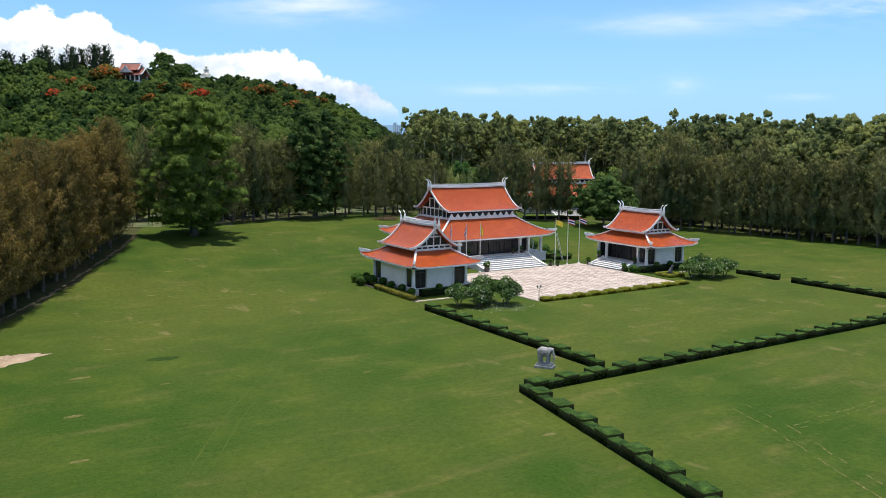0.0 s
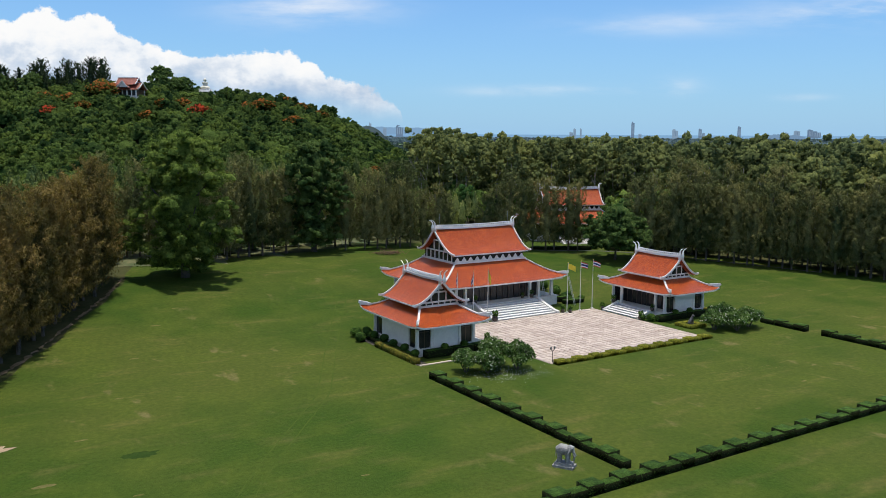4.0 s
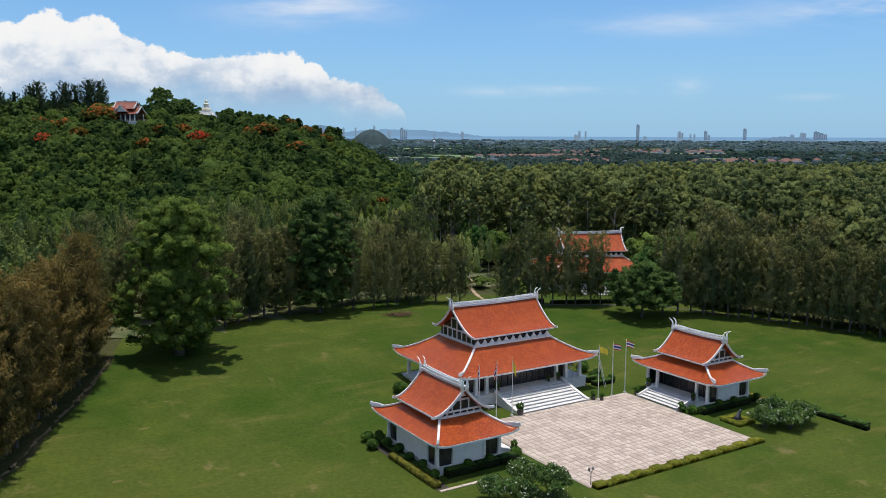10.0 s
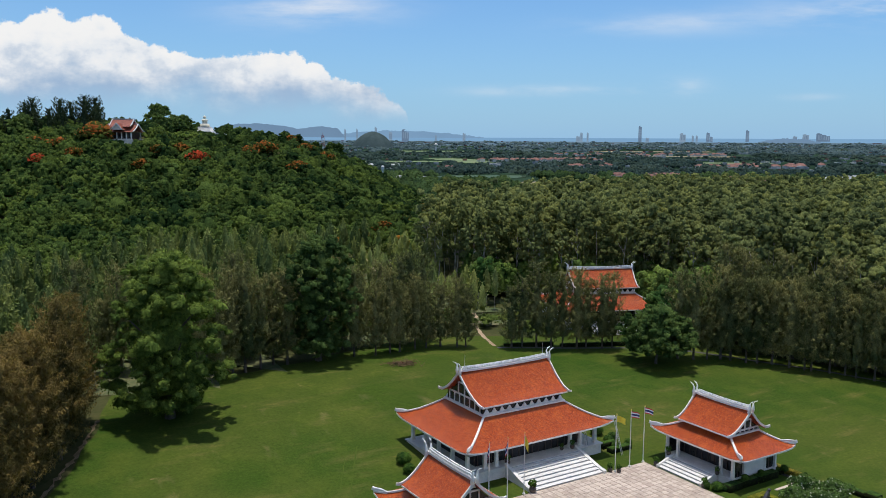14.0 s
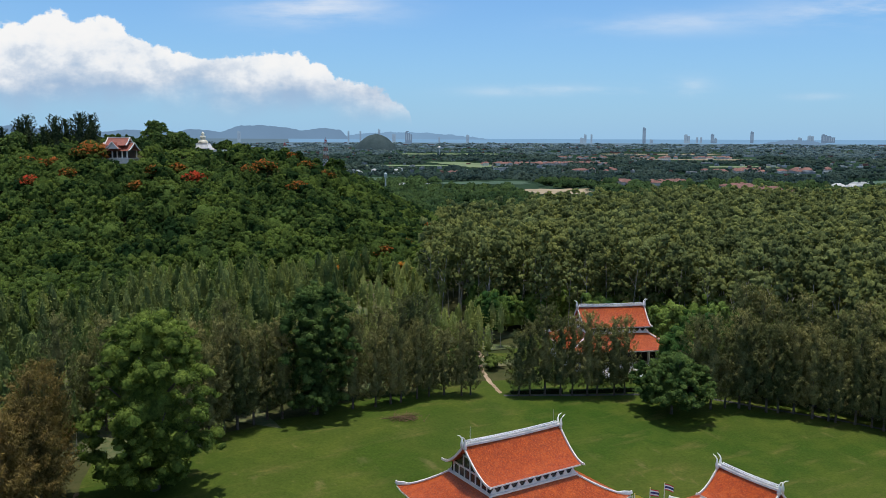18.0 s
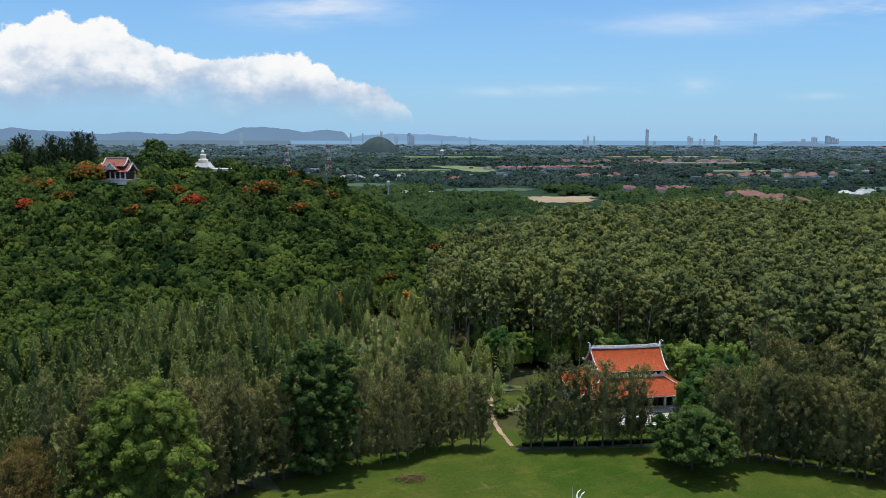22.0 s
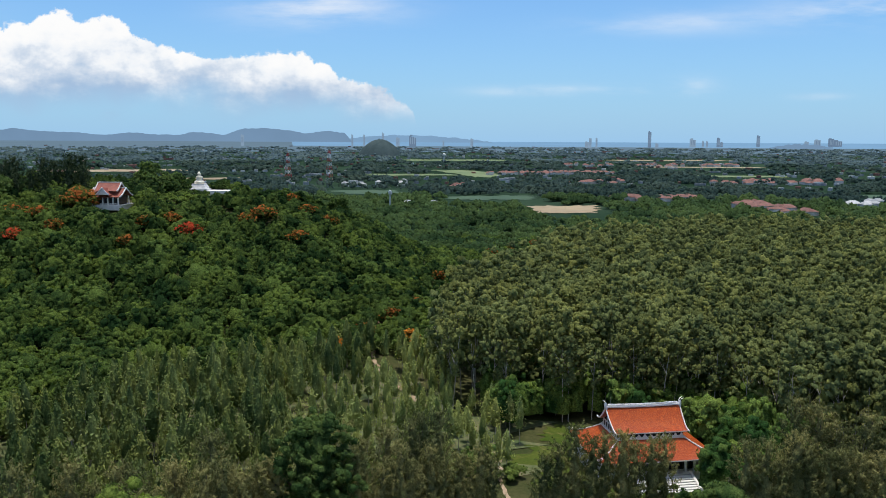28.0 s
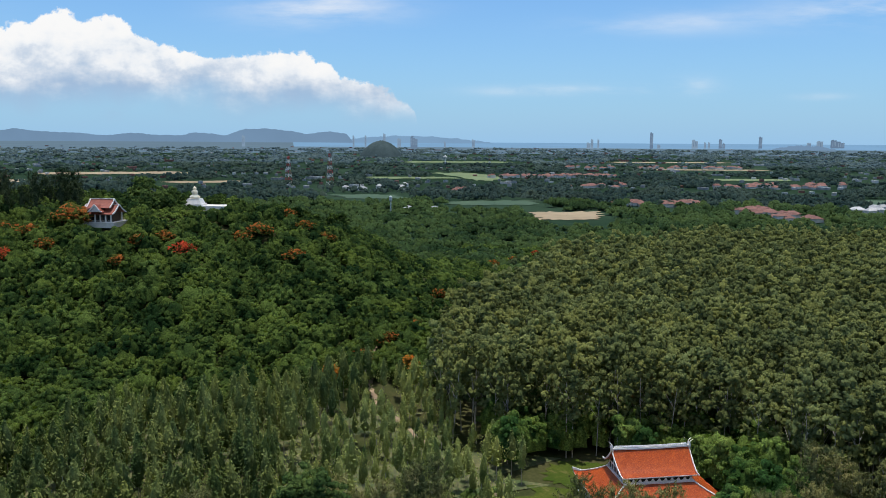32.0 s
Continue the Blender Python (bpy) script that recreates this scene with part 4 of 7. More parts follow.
def skirt_roof(host, ix, iy, zi, ox, oy, ze, lift):
    """The lower roof: four sagging slopes from an inner wall to eaves with upturned corners."""
    def at(cx, cy, s, q):
        # s 0 at the wall, 1 at the eave; q -1..1 along the side
        flare = lift * abs(q) ** 9 * s ** 3
        return (cx, cy, ze + (zi - ze) * (1 - s) ** 1.35 + flare)

    S = np.linspace(0, 1, 8)
    Q = np.sign(np.linspace(-1, 1, 21)) * np.abs(np.linspace(-1, 1, 21)) ** 0.8
    sides = {
        "front": [[at(q * (ix + (ox - ix) * s), -(iy + (oy - iy) * s), s, q) for q in Q] for s in S],
        "back": [[at(-q * (ix + (ox - ix) * s), iy + (oy - iy) * s, s, q) for q in Q] for s in S],
        "right": [[at(ix + (ox - ix) * s, q * (iy + (oy - iy) * s), s, q) for q in Q] for s in S],
        "left": [[at(-(ix + (ox - ix) * s), -q * (iy + (oy - iy) * s), s, q) for q in Q] for s in S],
    }
    for rows in sides.values():
        slope = part("lower_roof", Shape().sheet(rows, 0.14), M["roof"], host, "broad lower roof slope of glazed orange tiles")
        e = [Vector(p) - Vector((0, 0, 0.16)) for p in rows[-1]]
        ac = (e[10] - Vector((0, 0, e[10].z)))
        ac = Vector((0, ac.y, 0)) if abs(ac.y) > abs(ac.x) and rows[-1][0][1] * rows[-1][-1][1] > 0 and abs(rows[-1][0][1] - rows[-1][-1][1]) < 1e-6 else Vector((ac.x, 0, 0))
        part("fascia", Shape().strip(e, 0.10, 0.24, ac), M["white"], slope, "white eave fascia")
    for sx in (-1, 1):
        for sy in (-1, 1):
            pts = [Vector(at(sx * (ix + (ox - ix) * s), sy * (iy + (oy - iy) * s), s, 1.0)) + Vector((0, 0, 0.12)) for s in np.linspace(0, 1.0, 9)]
            out = Vector((sx * (ox - ix), sy * (oy - iy), 0)).normalized()
            hip = part("hip_ridge", Shape().strip(pts, 0.30, 0.20, out.cross(Vector((0, 0, 1)))), M["white"], host, "white hip ridge")
            tip = pts[-1]
            tail = [tip - out * 1.9 + Vector((0, 0, 0.02)), tip - out * 1.0 + Vector((0, 0, 0.22)), tip - out * 0.1 + Vector((0, 0, 0.24)), tip + out * 0.22 + Vector((0, 0, 0.36))]
            part("corner_finial", Shape().strip(tail, 0.22, 0.42, out.cross(Vector((0, 0, 1)))), M["ridge"], hip, "pale carved corner finial")
    for cx, cy, sx, sy in ((0, -iy - 0.1, 2 * ix + 0.5, 0.3), (0, iy + 0.1, 2 * ix + 0.5, 0.3), (-ix - 0.1, 0, 0.3, 2 * iy), (ix + 0.1, 0, 0.3, 2 * iy)):
        part("flashing", Shape().box(cx, cy, zi - 0.05, sx, sy, 0.28), M["white"], host)
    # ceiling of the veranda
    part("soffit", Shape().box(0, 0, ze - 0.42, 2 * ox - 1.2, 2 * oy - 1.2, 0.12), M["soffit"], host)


def column(host, x, y, z0, z1, w=0.5):
    sh = Shape().box(x, y, z0, w * 1.3, w * 1.3, 0.25).box(x, y, z0 + 0.25, w, w, z1 - z0 - 0.85, taper=0.88)
    sh.box(x, y, z1 - 0.6, w * 0.88, w * 0.88, 0.6, taper=2.0)
    part("column", sh, M["white"], host, "white tapered column with a flared head")


def stair(host, cx, y_top, y_low, half, rise, steps, cheek=0.5):
    """A straight stair down towards -y, with curved white cheek walls."""
    run = (y_top - y_low) / steps
    for i in range(steps):
        z = rise * (steps - i) / steps
        y0 = y_top - run * i
        tread = part("step", Shape().box(cx, y0 - run / 2 - 0.02, 0, 2 * half, run, z - 0.03), M["riser"], host, "grey stone step with a pale tread")
        part("tread", Shape().box(cx, y0 - run / 2 - 0.06, z - 0.03, 2 * half, run + 0.04, 0.05), M["marble"], tread)
    for s in (-1, 1):
        top = [(cx + s * (half + cheek / 2), y_top + (y_low - y_top) * t, max(0.35, rise * max(0.0, 1 - t) ** 1.25 + 0.45)) for t in np.linspace(0, 1.06, 10)]
        rows = [[(x - cheek / 2, y, z), (x + cheek / 2, y, z)] for x, y, z in top]
        v = [p for r in rows for p in r] + [(p[0], p[1], 0) for r in rows for p in r]
        n, f = len(rows), []
        for i in range(n - 1):
            a = 2 * i
            f += [(a, a + 1, a + 3, a + 2), (a, a + 2, 2 * n + a + 2, 2 * n + a), (a + 1, 2 * n + a + 1, 2 * n + a + 3, a + 3)]
        f += [(0, 2 * n, 2 * n + 1, 1), (2 * n - 2, 2 * n - 1, 4 * n - 1, 4 * n - 2)]
        part("stair_cheek", Shape().add(v, f), M["marble"], host, "curving pale cheek wall beside the steps")


def hall(m, label, group):
    h = thing("ceremonial_hall", m, label, "hall", group)
    FZ = 1.75
    upper_roof(h, 8.4, 5.6, 10.0, 13.9, 7.3, 8.5)
    skirt_roof(h, 7.4, 5.2, 8.45, 13.5, 10.2, 5.3, 0.5)
    for x in (-7.4, 7.4):
        part("lightning_rod", Shape().tube([(x, 0, 14.1), (x, 0, 16.6)], [0.035, 0.02], 5), M["steel"], h, "thin metal lightning rod")
    # clerestory between the roofs: dark band with white brackets
    part("clerestory", Shape().box(0, 0, 8.0, 14.5, 10.0, 2.0), M["dark"], h)
    for s in (-1, 1):
        rail = part("clerestory_rail", Shape().box(0, s * 5.12, 8.6, 15.0, 0.16, 0.24), M["white"], h)
        for i in range(11):
            part("bracket", Shape().box(-6.9 + 1.38 * i, s * 5.14, 8.84, 0.92, 0.22, 0.62, taper=0.2), M["white"], rail)
    part("plinth", Shape().box(0, 0, 0, 25.2, 17.0, FZ - 0.12).box(0, 0, FZ - 0.12, 25.6, 17.4, 0.12), M["marble"], h, "pale stone platform")
    for x in (-11.9, -8.9, -6.9, 6.9, 8.9, 11.9):
        column(h, x, -7.7, FZ, 4.95)
        column(h, x, 7.7, FZ, 4.95)
    for y in (-3.8, 0, 3.8):
        for s in (-1, 1):
            column(h, s * 11.9, y, FZ, 4.95)
    core = part("inner_wall", Shape().box(0, -0.35, FZ, 19.4, 12.1, 3.15), M["dark"], h, "dark glazed inner wall")
    for i in range(16):
        part("door_frame", Shape().box(-9.3 + i * 1.24, -6.45, FZ, 0.13, 0.12, 3.0), M["brown"], core)
    part("lintel", Shape().box(0, -6.46, FZ + 2.45, 19.0, 0.1, 0.16), M["brown"], core)
    for s in (-1, 1):
        part("wall_panel", Shape().box(s * 9.78, 0.5, FZ, 0.12, 9.6, 3.1), M["dark"], core)
    stair(h, 1.0, -8.4, -14.5, 6.4, FZ, 8, 0.55)
    return h


def pavilion(m, label, group):
    """A small hall: ridge along its x, steps towards -y."""
    h = thing("pavilion", m, label, "pavilion", group)
    FZ = 1.1
    upper_roof(h, 5.0, 4.05, 6.8, 9.9, 4.1, 6.3)
    skirt_roof(h, 4.1, 3.0, 6.35, 8.45, 5.95, 4.55, 0.42)
    part("upper_wall", Shape().box(0, 0, 5.6, 8.0, 5.8, 1.3), M["dark"], h)
    part("plinth", Shape().box(0, 0, 0, 12.5, 9.6, FZ - 0.1).box(0, 0, FZ - 0.1, 12.6, 9.7, 0.1), M["marble"], h, "pale stone platform")
    for s in (-1, 1):
        for x, y in ((-6.1, s * 4.6), (6.1, s * 4.6), (-6.1, s * 2.25), (6.1, s * 2.25)):
            column(h, x, y, FZ, 4.35, 0.42)
        column(h, s * 4.0, -4.6, FZ, 4.35, 0.42)
        # end walls between the columns, glazed bays beside them
        part("end_wall", Shape().box(s * 6.1, 0, FZ, 0.24, 4.3, 3.2), M["wall"], h, "plain pale blue-white wall")
        for y in (-3.4, 3.4):
            bay = part("dark_bay", Shape().box(s * 5.95, y, FZ, 0.1, 2.0, 3.2), M["dark"], h, "dark glazed bay")
            part("bay_bar", Shape().box(s * 5.98, y, FZ + 2.2, 0.08, 1.6, 0.1), M["brown"], bay)
            part("bay_bar", Shape().box(s * 5.98, y, FZ, 0.08, 0.1, 3.1), M["brown"], bay)
    part("back_wall", Shape().box(0, 4.55, FZ, 7.8, 0.24, 3.2), M["wall"], h, "plain pale blue-white wall")
    for s in (-1, 1):
        part("dark_bay", Shape().box(s * 4.95, 4.45, FZ, 2.0, 0.1, 3.2), M["dark"], h, "dark glazed bay")
    front = part("inner_wall", Shape().box(0, -2.4, FZ, 11.6, 0.2, 3.2), M["dark"], h, "dark glazed inner wall")
    for i in range(9):
        part("door_frame", Shape().box(-4.6 + i * 1.15, -2.55, FZ, 0.1, 0.1, 2.9), M["brown"], front)
    part("door", Shape().box(1.0, -2.53, FZ + 0.5, 0.9, 0.06, 2.0), M["brown"], front)
    stair(h, -0.4, -4.9, -8.3, 3.9, FZ, 5, 0.35)
    return h


HALL_X = 14.85
hall(pose(HALL_X - 0.5, 40.0, 0), "large white-columned hall under two tiers of orange tile roof", "ceremonial halls")
hall(pose(84.6, 95.4, 2.2, 0, 0, -22.8), "orange-roofed white hall half hidden behind a row of trees", "ceremonial halls")
pavilion(pose(HALL_X - 23.95, 18.5, 0, 0, 0, 90), "small white pavilion with a two-tier orange tile roof", "side pavilions")
pavilion(pose(HALL_X + 23.95, 18.5, 0, 0, 0, -90), "small white pavilion with a two-tier orange tile roof", "side pavilions")

# ---- trees ----
def casuarina_arrays(h, r, plumes=110, each=44, base=0.15, size=0.34):
    """A ragged cone of upswept feathery plumes with dark gaps between them."""
    z = base + (1 - base) * (np.arange(plumes) + rng.uniform(0, 1, plumes)) / plumes
    a = np.arange(plumes) * 2.399 + rng.uniform(-0.5, 0.5, plumes)
    prof = np.interp(z, [base, base + 0.10, 0.42, 0.7, 0.9, 1.0], [0.5, 0.9, 1.0, 0.78, 0.42, 0.05]) * rng.uniform(0.6, 1.2, plumes)
    way = np.column_stack([np.cos(a), np.sin(a), rng.uniform(0.5, 1.3, plumes)])
    way /= np.linalg.norm(way, axis=1, keepdims=True)
    long = rng.uniform(1.3, 2.6, plumes)
    root = np.column_stack([np.cos(a) * r * prof * 0.62, np.sin(a) * r * prof * 0.62, z * h - long * 0.5])
    t = rng.uniform(0, 1, (plumes, each, 1))
    fat = 0.55 * (1.05 - 0.75 * np.abs(t - 0.35))
    d = rng.normal(0, 1, (plumes, each, 3))
    d /= np.linalg.norm(d, axis=2, keepdims=True)
    p = root[:, None] + way[:, None] * t * long[:, None, None] + d * fat * rng.uniform(0.5, 1.2, (plumes, each, 1))
    out = (d + way[:, None] * 0.4).reshape(-1, 3)
    v1 = sprigs(p.reshape(-1, 3), out, size, 0.20, 0.1, 0.6)
    zz = np.linspace(base + 0.05, 0.93, 16)
    heart = puffs(np.column_stack([rng.normal(0, 0.3, 16), rng.normal(0, 0.3, 16), zz * h]), r * 0.34 * np.interp(zz, [base, 0.4, 1], [0.9, 1.0, 0.25]), 1.3)
    return joined(v1, heart)


def tree(name, m, crown_me, trunk_me, label, category="tree", group=""):
    t = thing(name, m, label, category, group)
    part("trunk", trunk_me, None, t)
    part("crown", crown_me, None, t)
    return t


CAS = []
for k in range(5):
    hh, rr = 19.0 + 1.0 * k, 4.0 + 0.3 * (k % 3)
    CAS.append((np_mesh("crown", *casuarina_arrays(hh, rr), M["green_casuarina"]), trunk_shape(hh * 0.92, 0.24, 0.4, 5, 1.6, 0.25).mesh("trunk", M["trunk"])))


FINE = []
for k in range(4):
    hh, rr = 19.0 + 1.2 * k, 4.0 + 0.3 * (k % 3)
    FINE.append((np_mesh("crown", *casuarina_arrays(hh, rr, 140, 64, 0.14, 0.27), M["casuarina"]), trunk_shape(hh * 0.92, 0.24, 0.4, 5, 1.6, 0.25).mesh("trunk", M["trunk"])))


def row_points(line, step, jitter=0.8):
    p = np.array(line, float)
    d = np.r_[0, np.cumsum(np.hypot(*np.diff(p, axis=0).T))]
    s = np.arange(0, d[-1], step)
    q = np.column_stack([np.interp(s, d, p[:, 0]), np.interp(s, d, p[:, 1])])
    return q + rng.uniform(-jitter, jitter, q.shape)


def plant_row(line, step, scale, group, label, shift=(0, 0), jitter=0.8):
    for x, y in row_points(line, step, jitter):
        x, y = x + shift[0], y + shift[1]
        kinds = FINE if x < -36 and y < 82 else CAS
        k = rng.integers(0, len(kinds))
        s = scale * rng.uniform(0.82, 1.10)
        m = pose(x, y, float(terrain(x, y)), 0, 0, rng.uniform(0, 360)) @ Matrix.Diagonal((s * rng.uniform(0.9, 1.15), s * rng.uniform(0.9, 1.15), s, 1))
        t = tree("casuarina_tree", Matrix(), kinds[k][0], kinds[k][1], label, "tree", group)
        t.matrix_basis = m


LEFT = [(-100, -62), (-84, -12), (-69, 24), (-61, 38), (-54, 51), (-46.5, 65), (-42.5, 77), (-39, 88)]
plant_row(LEFT[:7], 2.9, 0.96, "casuarina row along the lawn", "tall brownish-green casuarina tree in a dense row", (0.6, -0.2))
plant_row(LEFT[:6], 3.4, 0.93, "casuarina row along the lawn", "tall brownish-green casuarina tree in a dense row", (-3.2, 1.0), 1.0)
plant_row(LEFT[:6], 4.4, 0.88, "casuarina row along the lawn", "tall brownish-green casuarina tree in a dense row", (-7.4, 2.4), 1.4)
plant_row([(-26, 84), (-18, 86), (-8, 89.5), (0, 90)], 3.2, 0.92, "casuarina row behind the lawn", "slender dull-green casuarina tree behind the lawn", (0, 1.5), 1.0)
plant_row([(-38, 98), (-30, 99), (-18, 96), (-4, 98)], 3.6, 0.95, "casuarina row behind the lawn", "slender dull-green casuarina tree behind the lawn", (0, 1.5), 1.2)
plant_row([(13, 89), (22, 88.5), (32, 89.5), (40, 86)], 3.3, 0.84, "casuarina row behind the lawn", "slender dull-green casuarina tree behind the lawn", (0, 0), 0.9)
plant_row([(12, 96), (24, 96), (38, 96)], 4.4, 0.92, "casuarina row behind the lawn", "slender dull-green casuarina tree behind the lawn", (0, 0), 1.2)
plant_row([(47.5, 82.5), (56, 78.5), (69.5, 72.6)], 2.9, 0.84, "casuarina row behind the lawn", "slender dull-green casuarina tree behind the lawn", (0, 0.6), 0.7)
plant_row([(76, 60), (82, 56.5), (88, 51), (93, 44), (98, 36), (103, 25), (107, 8), (109, -12)], 2.8, 0.92, "casuarina row behind the lawn", "slender dull-green casuarina tree behind the lawn", (1.5, 1.5), 0.9)
plant_row([(92, 60), (98, 52), (104, 42), (109, 28), (113, 8)], 3.6, 1.02, "casuarina row behind the lawn", "slender dull-green casuarina tree behind the lawn", (1.5, 1.5), 1.3)


def broad_tree(name, x, y, h, r, n_blob, tufts, size, mat, label, low=0.2, layered=1.0, trunk_r=0.6, clump=(0.13, 0.24), shape=((0.0, 0.55), (0.12, 0.95), (0.5, 1.0), (0.8, 0.66), (1.0, 0.18))):
    """A spreading tree: limbs and a crown of many solid leaf clumps in tiers, with dark gaps."""
    i = np.arange(n_blob)
    q = (i + 0.5) / n_blob
    prof = np.interp(q, *np.array(shape).T)
    k = rng.uniform(0.35, 1.08, n_blob) ** 0.55
    a = i * 2.399 + rng.uniform(-0.3, 0.3, n_blob)
    br = r * rng.uniform(*clump, n_blob)
    c = np.column_stack([np.cos(a) * (r * prof * k - br * 0.5), np.sin(a) * (r * prof * k - br * 0.5), (low + (0.97 - low) * q) * h - br * 0.3])
    sub = 6
    d = rng.normal(0, 1, (n_blob, sub, 3)) * np.array([0.62, 0.62, 0.30 * layered])
    pc = (c[:, None] + d * br[:, None, None]).reshape(-1, 3)
    pr = (br[:, None] * rng.uniform(0.32, 0.6, (n_blob, sub))).ravel()
    hz = np.linspace(low + 0.08, 0.85, 12)
    heart = puffs(np.column_stack([rng.normal(0, r * 0.1, 12), rng.normal(0, r * 0.1, 12), hz * h]), r * 0.36 * np.interp((hz - low) / (1 - low), *np.array(shape).T), 0.9, 7)
    me = np_mesh("crown", *joined(puffs(pc, pr, 0.7 * layered ** 0.5), heart, tufts_over(pc, pr, tufts, size, 0.7, 0.2, 0.5)), mat, True)
    tr = trunk_shape(h * 0.8, trunk_r, 0.7, 9, r * 0.75, 0.18).mesh("trunk", M["trunk"])
    return tree(name, pose(x, y, float(terrain(x, y))), me, tr, label)


broad_tree("broadleaf_tree", -29.0, 71.6, 27.6, 9.6, 95, 30000, 0.165, M["bigleaf"], "large bright green spreading tree on the lawn", trunk_r=0.75, low=0.11, layered=0.8, shape=((0.0, 0.62), (0.15, 0.95), (0.55, 1.0), (0.82, 0.78), (1.0, 0.34)))
broad_tree("broadleaf_tree", 5.0, 90.5, 25.5, 8.0, 95, 18000, 0.19, M["darkleaf"], "tall dense dark green tree at the lawn's edge", low=0.10, layered=1.0, clump=(0.14, 0.24), shape=((0.0, 0.55), (0.15, 0.85), (0.6, 1.0), (0.85, 0.8), (1.0, 0.4)))
broad_tree("broadleaf_tree", 69.5, 61.0, 12.6, 8.6, 90, 14000, 0.17, M["greenleaf"], "low spreading green tree on the lawn before the tree row", low=0.26, trunk_r=0.3, layered=0.75, clump=(0.12, 0.2))

# templates for woods
def crown_template(h, r, lumps, tufts, size, lump=(0.18, 0.34), seg=5, core=True):
    """A forest crown: many small uneven lumps over a dome, with leaf tufts."""
    el = np.arcsin(0.02 + 0.96 * (np.arange(lumps) + 0.5) / lumps)
    a = np.arange(lumps) * 2.399 + rng.uniform(-0.6, 0.6, lumps)
    k = rng.uniform(0.62, 1.12, lumps)
    c = np.column_stack([np.cos(a) * np.cos(el) * r * 0.85 * k, np.sin(a) * np.cos(el) * r * 0.85 * k, h * (0.42 + 0.46 * np.sin(el) * k)])
    rad = r * rng.uniform(*lump, lumps)
    bits = [puffs(c, rad, 0.8, seg), tufts_over(c, rad, tufts, size)]
    if core:
        bits.append(puffs([(0, 0, h * 0.4)], [r * 0.78], h * 0.42 / (r * 0.78), 7, (70, 30, -20), 0.2))
    return joined(*bits)


def euc_template(h, r, heads, per, tufts, size, lump=(0.45, 0.85)):
    """A tall loose crown: leafy heads of small lumps at the ends of upswept limbs, hanging down the stem."""
    c = []
    for i in range(heads):
        q = (i + 0.5) / heads
        k = rng.uniform(0.55, 1.0)
        a = i * 2.399 + rng.uniform(-0.5, 0.5)
        z = 0.38 + 0.53 * q + rng.uniform(-0.04, 0.04)
        wide = np.interp(z, [0.35, 0.5, 0.75, 0.95], [0.6, 0.9, 1.0, 0.42])
        o = np.array([math.cos(a) * r * 0.78 * wide * k, math.sin(a) * r * 0.78 * wide * k, h * z])
        d = rng.normal(0, 1, (per, 3)) + np.array([0, 0, 0.3])
        d /= np.linalg.norm(d, axis=1, keepdims=True)
        c.append(o + d * np.array([r * 0.32, r * 0.32, r * 0.34]) * rng.uniform(0.25, 1.0, (per, 1)))
    c = np.concatenate(c)
    rad = rng.uniform(*lump, len(c))
    return joined(puffs(c, rad, 0.85, rough=0.5), tufts_over(c, rad, tufts, size, 0.6, 0.2, 0.6))


def lump_template(h, r, lumps, base=0.0, tufts=120, size=0.4, seg=7, rows=(80, 48, 14, -30), lump_r=0.42):
    """A forest crown of rounded, uneven lumps with leaf tufts over them."""
    bl = [((0, 0, h * 0.58), (r * 0.62, r * 0.62, h * 0.34))]
    for i in range(lumps):
        el, a = math.asin(0.05 + 0.93 * (i + 0.5) / lumps), i * 2.399 + rng.uniform(-0.5, 0.5)
        k, q = rng.uniform(0.82, 1.12), rng.uniform(0.75, 1.25)
        bl.append(((math.cos(a) * math.cos(el) * r * 0.72 * k, math.sin(a) * math.cos(el) * r * 0.72 * k, h * (0.45 + 0.40 * math.sin(el) * k)), (r * lump_r * q, r * lump_r * q, r * lump_r * 0.8 * q)))
    vs, fs, at = [], [], 0
    e = np.radians(rows)[:, None]
    for c, rad in bl:
        th = np.linspace(0, 2 * np.pi, seg, endpoint=False)[None] + rng.uniform(0, 6)
        d = np.stack([np.cos(e) * np.cos(th), np.cos(e) * np.sin(th), np.sin(e) + 0 * th], -1) * rng.uniform(0.62, 1.25, (len(rows), seg, 1))
        vs.append((np.asarray(c) + d * np.asarray(rad)).reshape(-1, 3))
        k, i = np.meshgrid(np.arange(len(rows) - 1), np.arange(seg), indexing="ij")
        j = (i + 1) % seg
        fs.append(np.stack([k * seg + i, (k + 1) * seg + i, (k + 1) * seg + j, k * seg + j], -1).reshape(-1, 4) + at)
        at += len(rows) * seg
    if tufts:
        v, f = crown([(c, np.asarray(q) * 1.10) for c, q in bl], tufts, size, 0.75, 0.1, 0.35, 0.85)
        vs.append(v), fs.append(f + at)
    v = np.concatenate(vs)
    v[:, 2] += base
    return v, np.concatenate(fs)


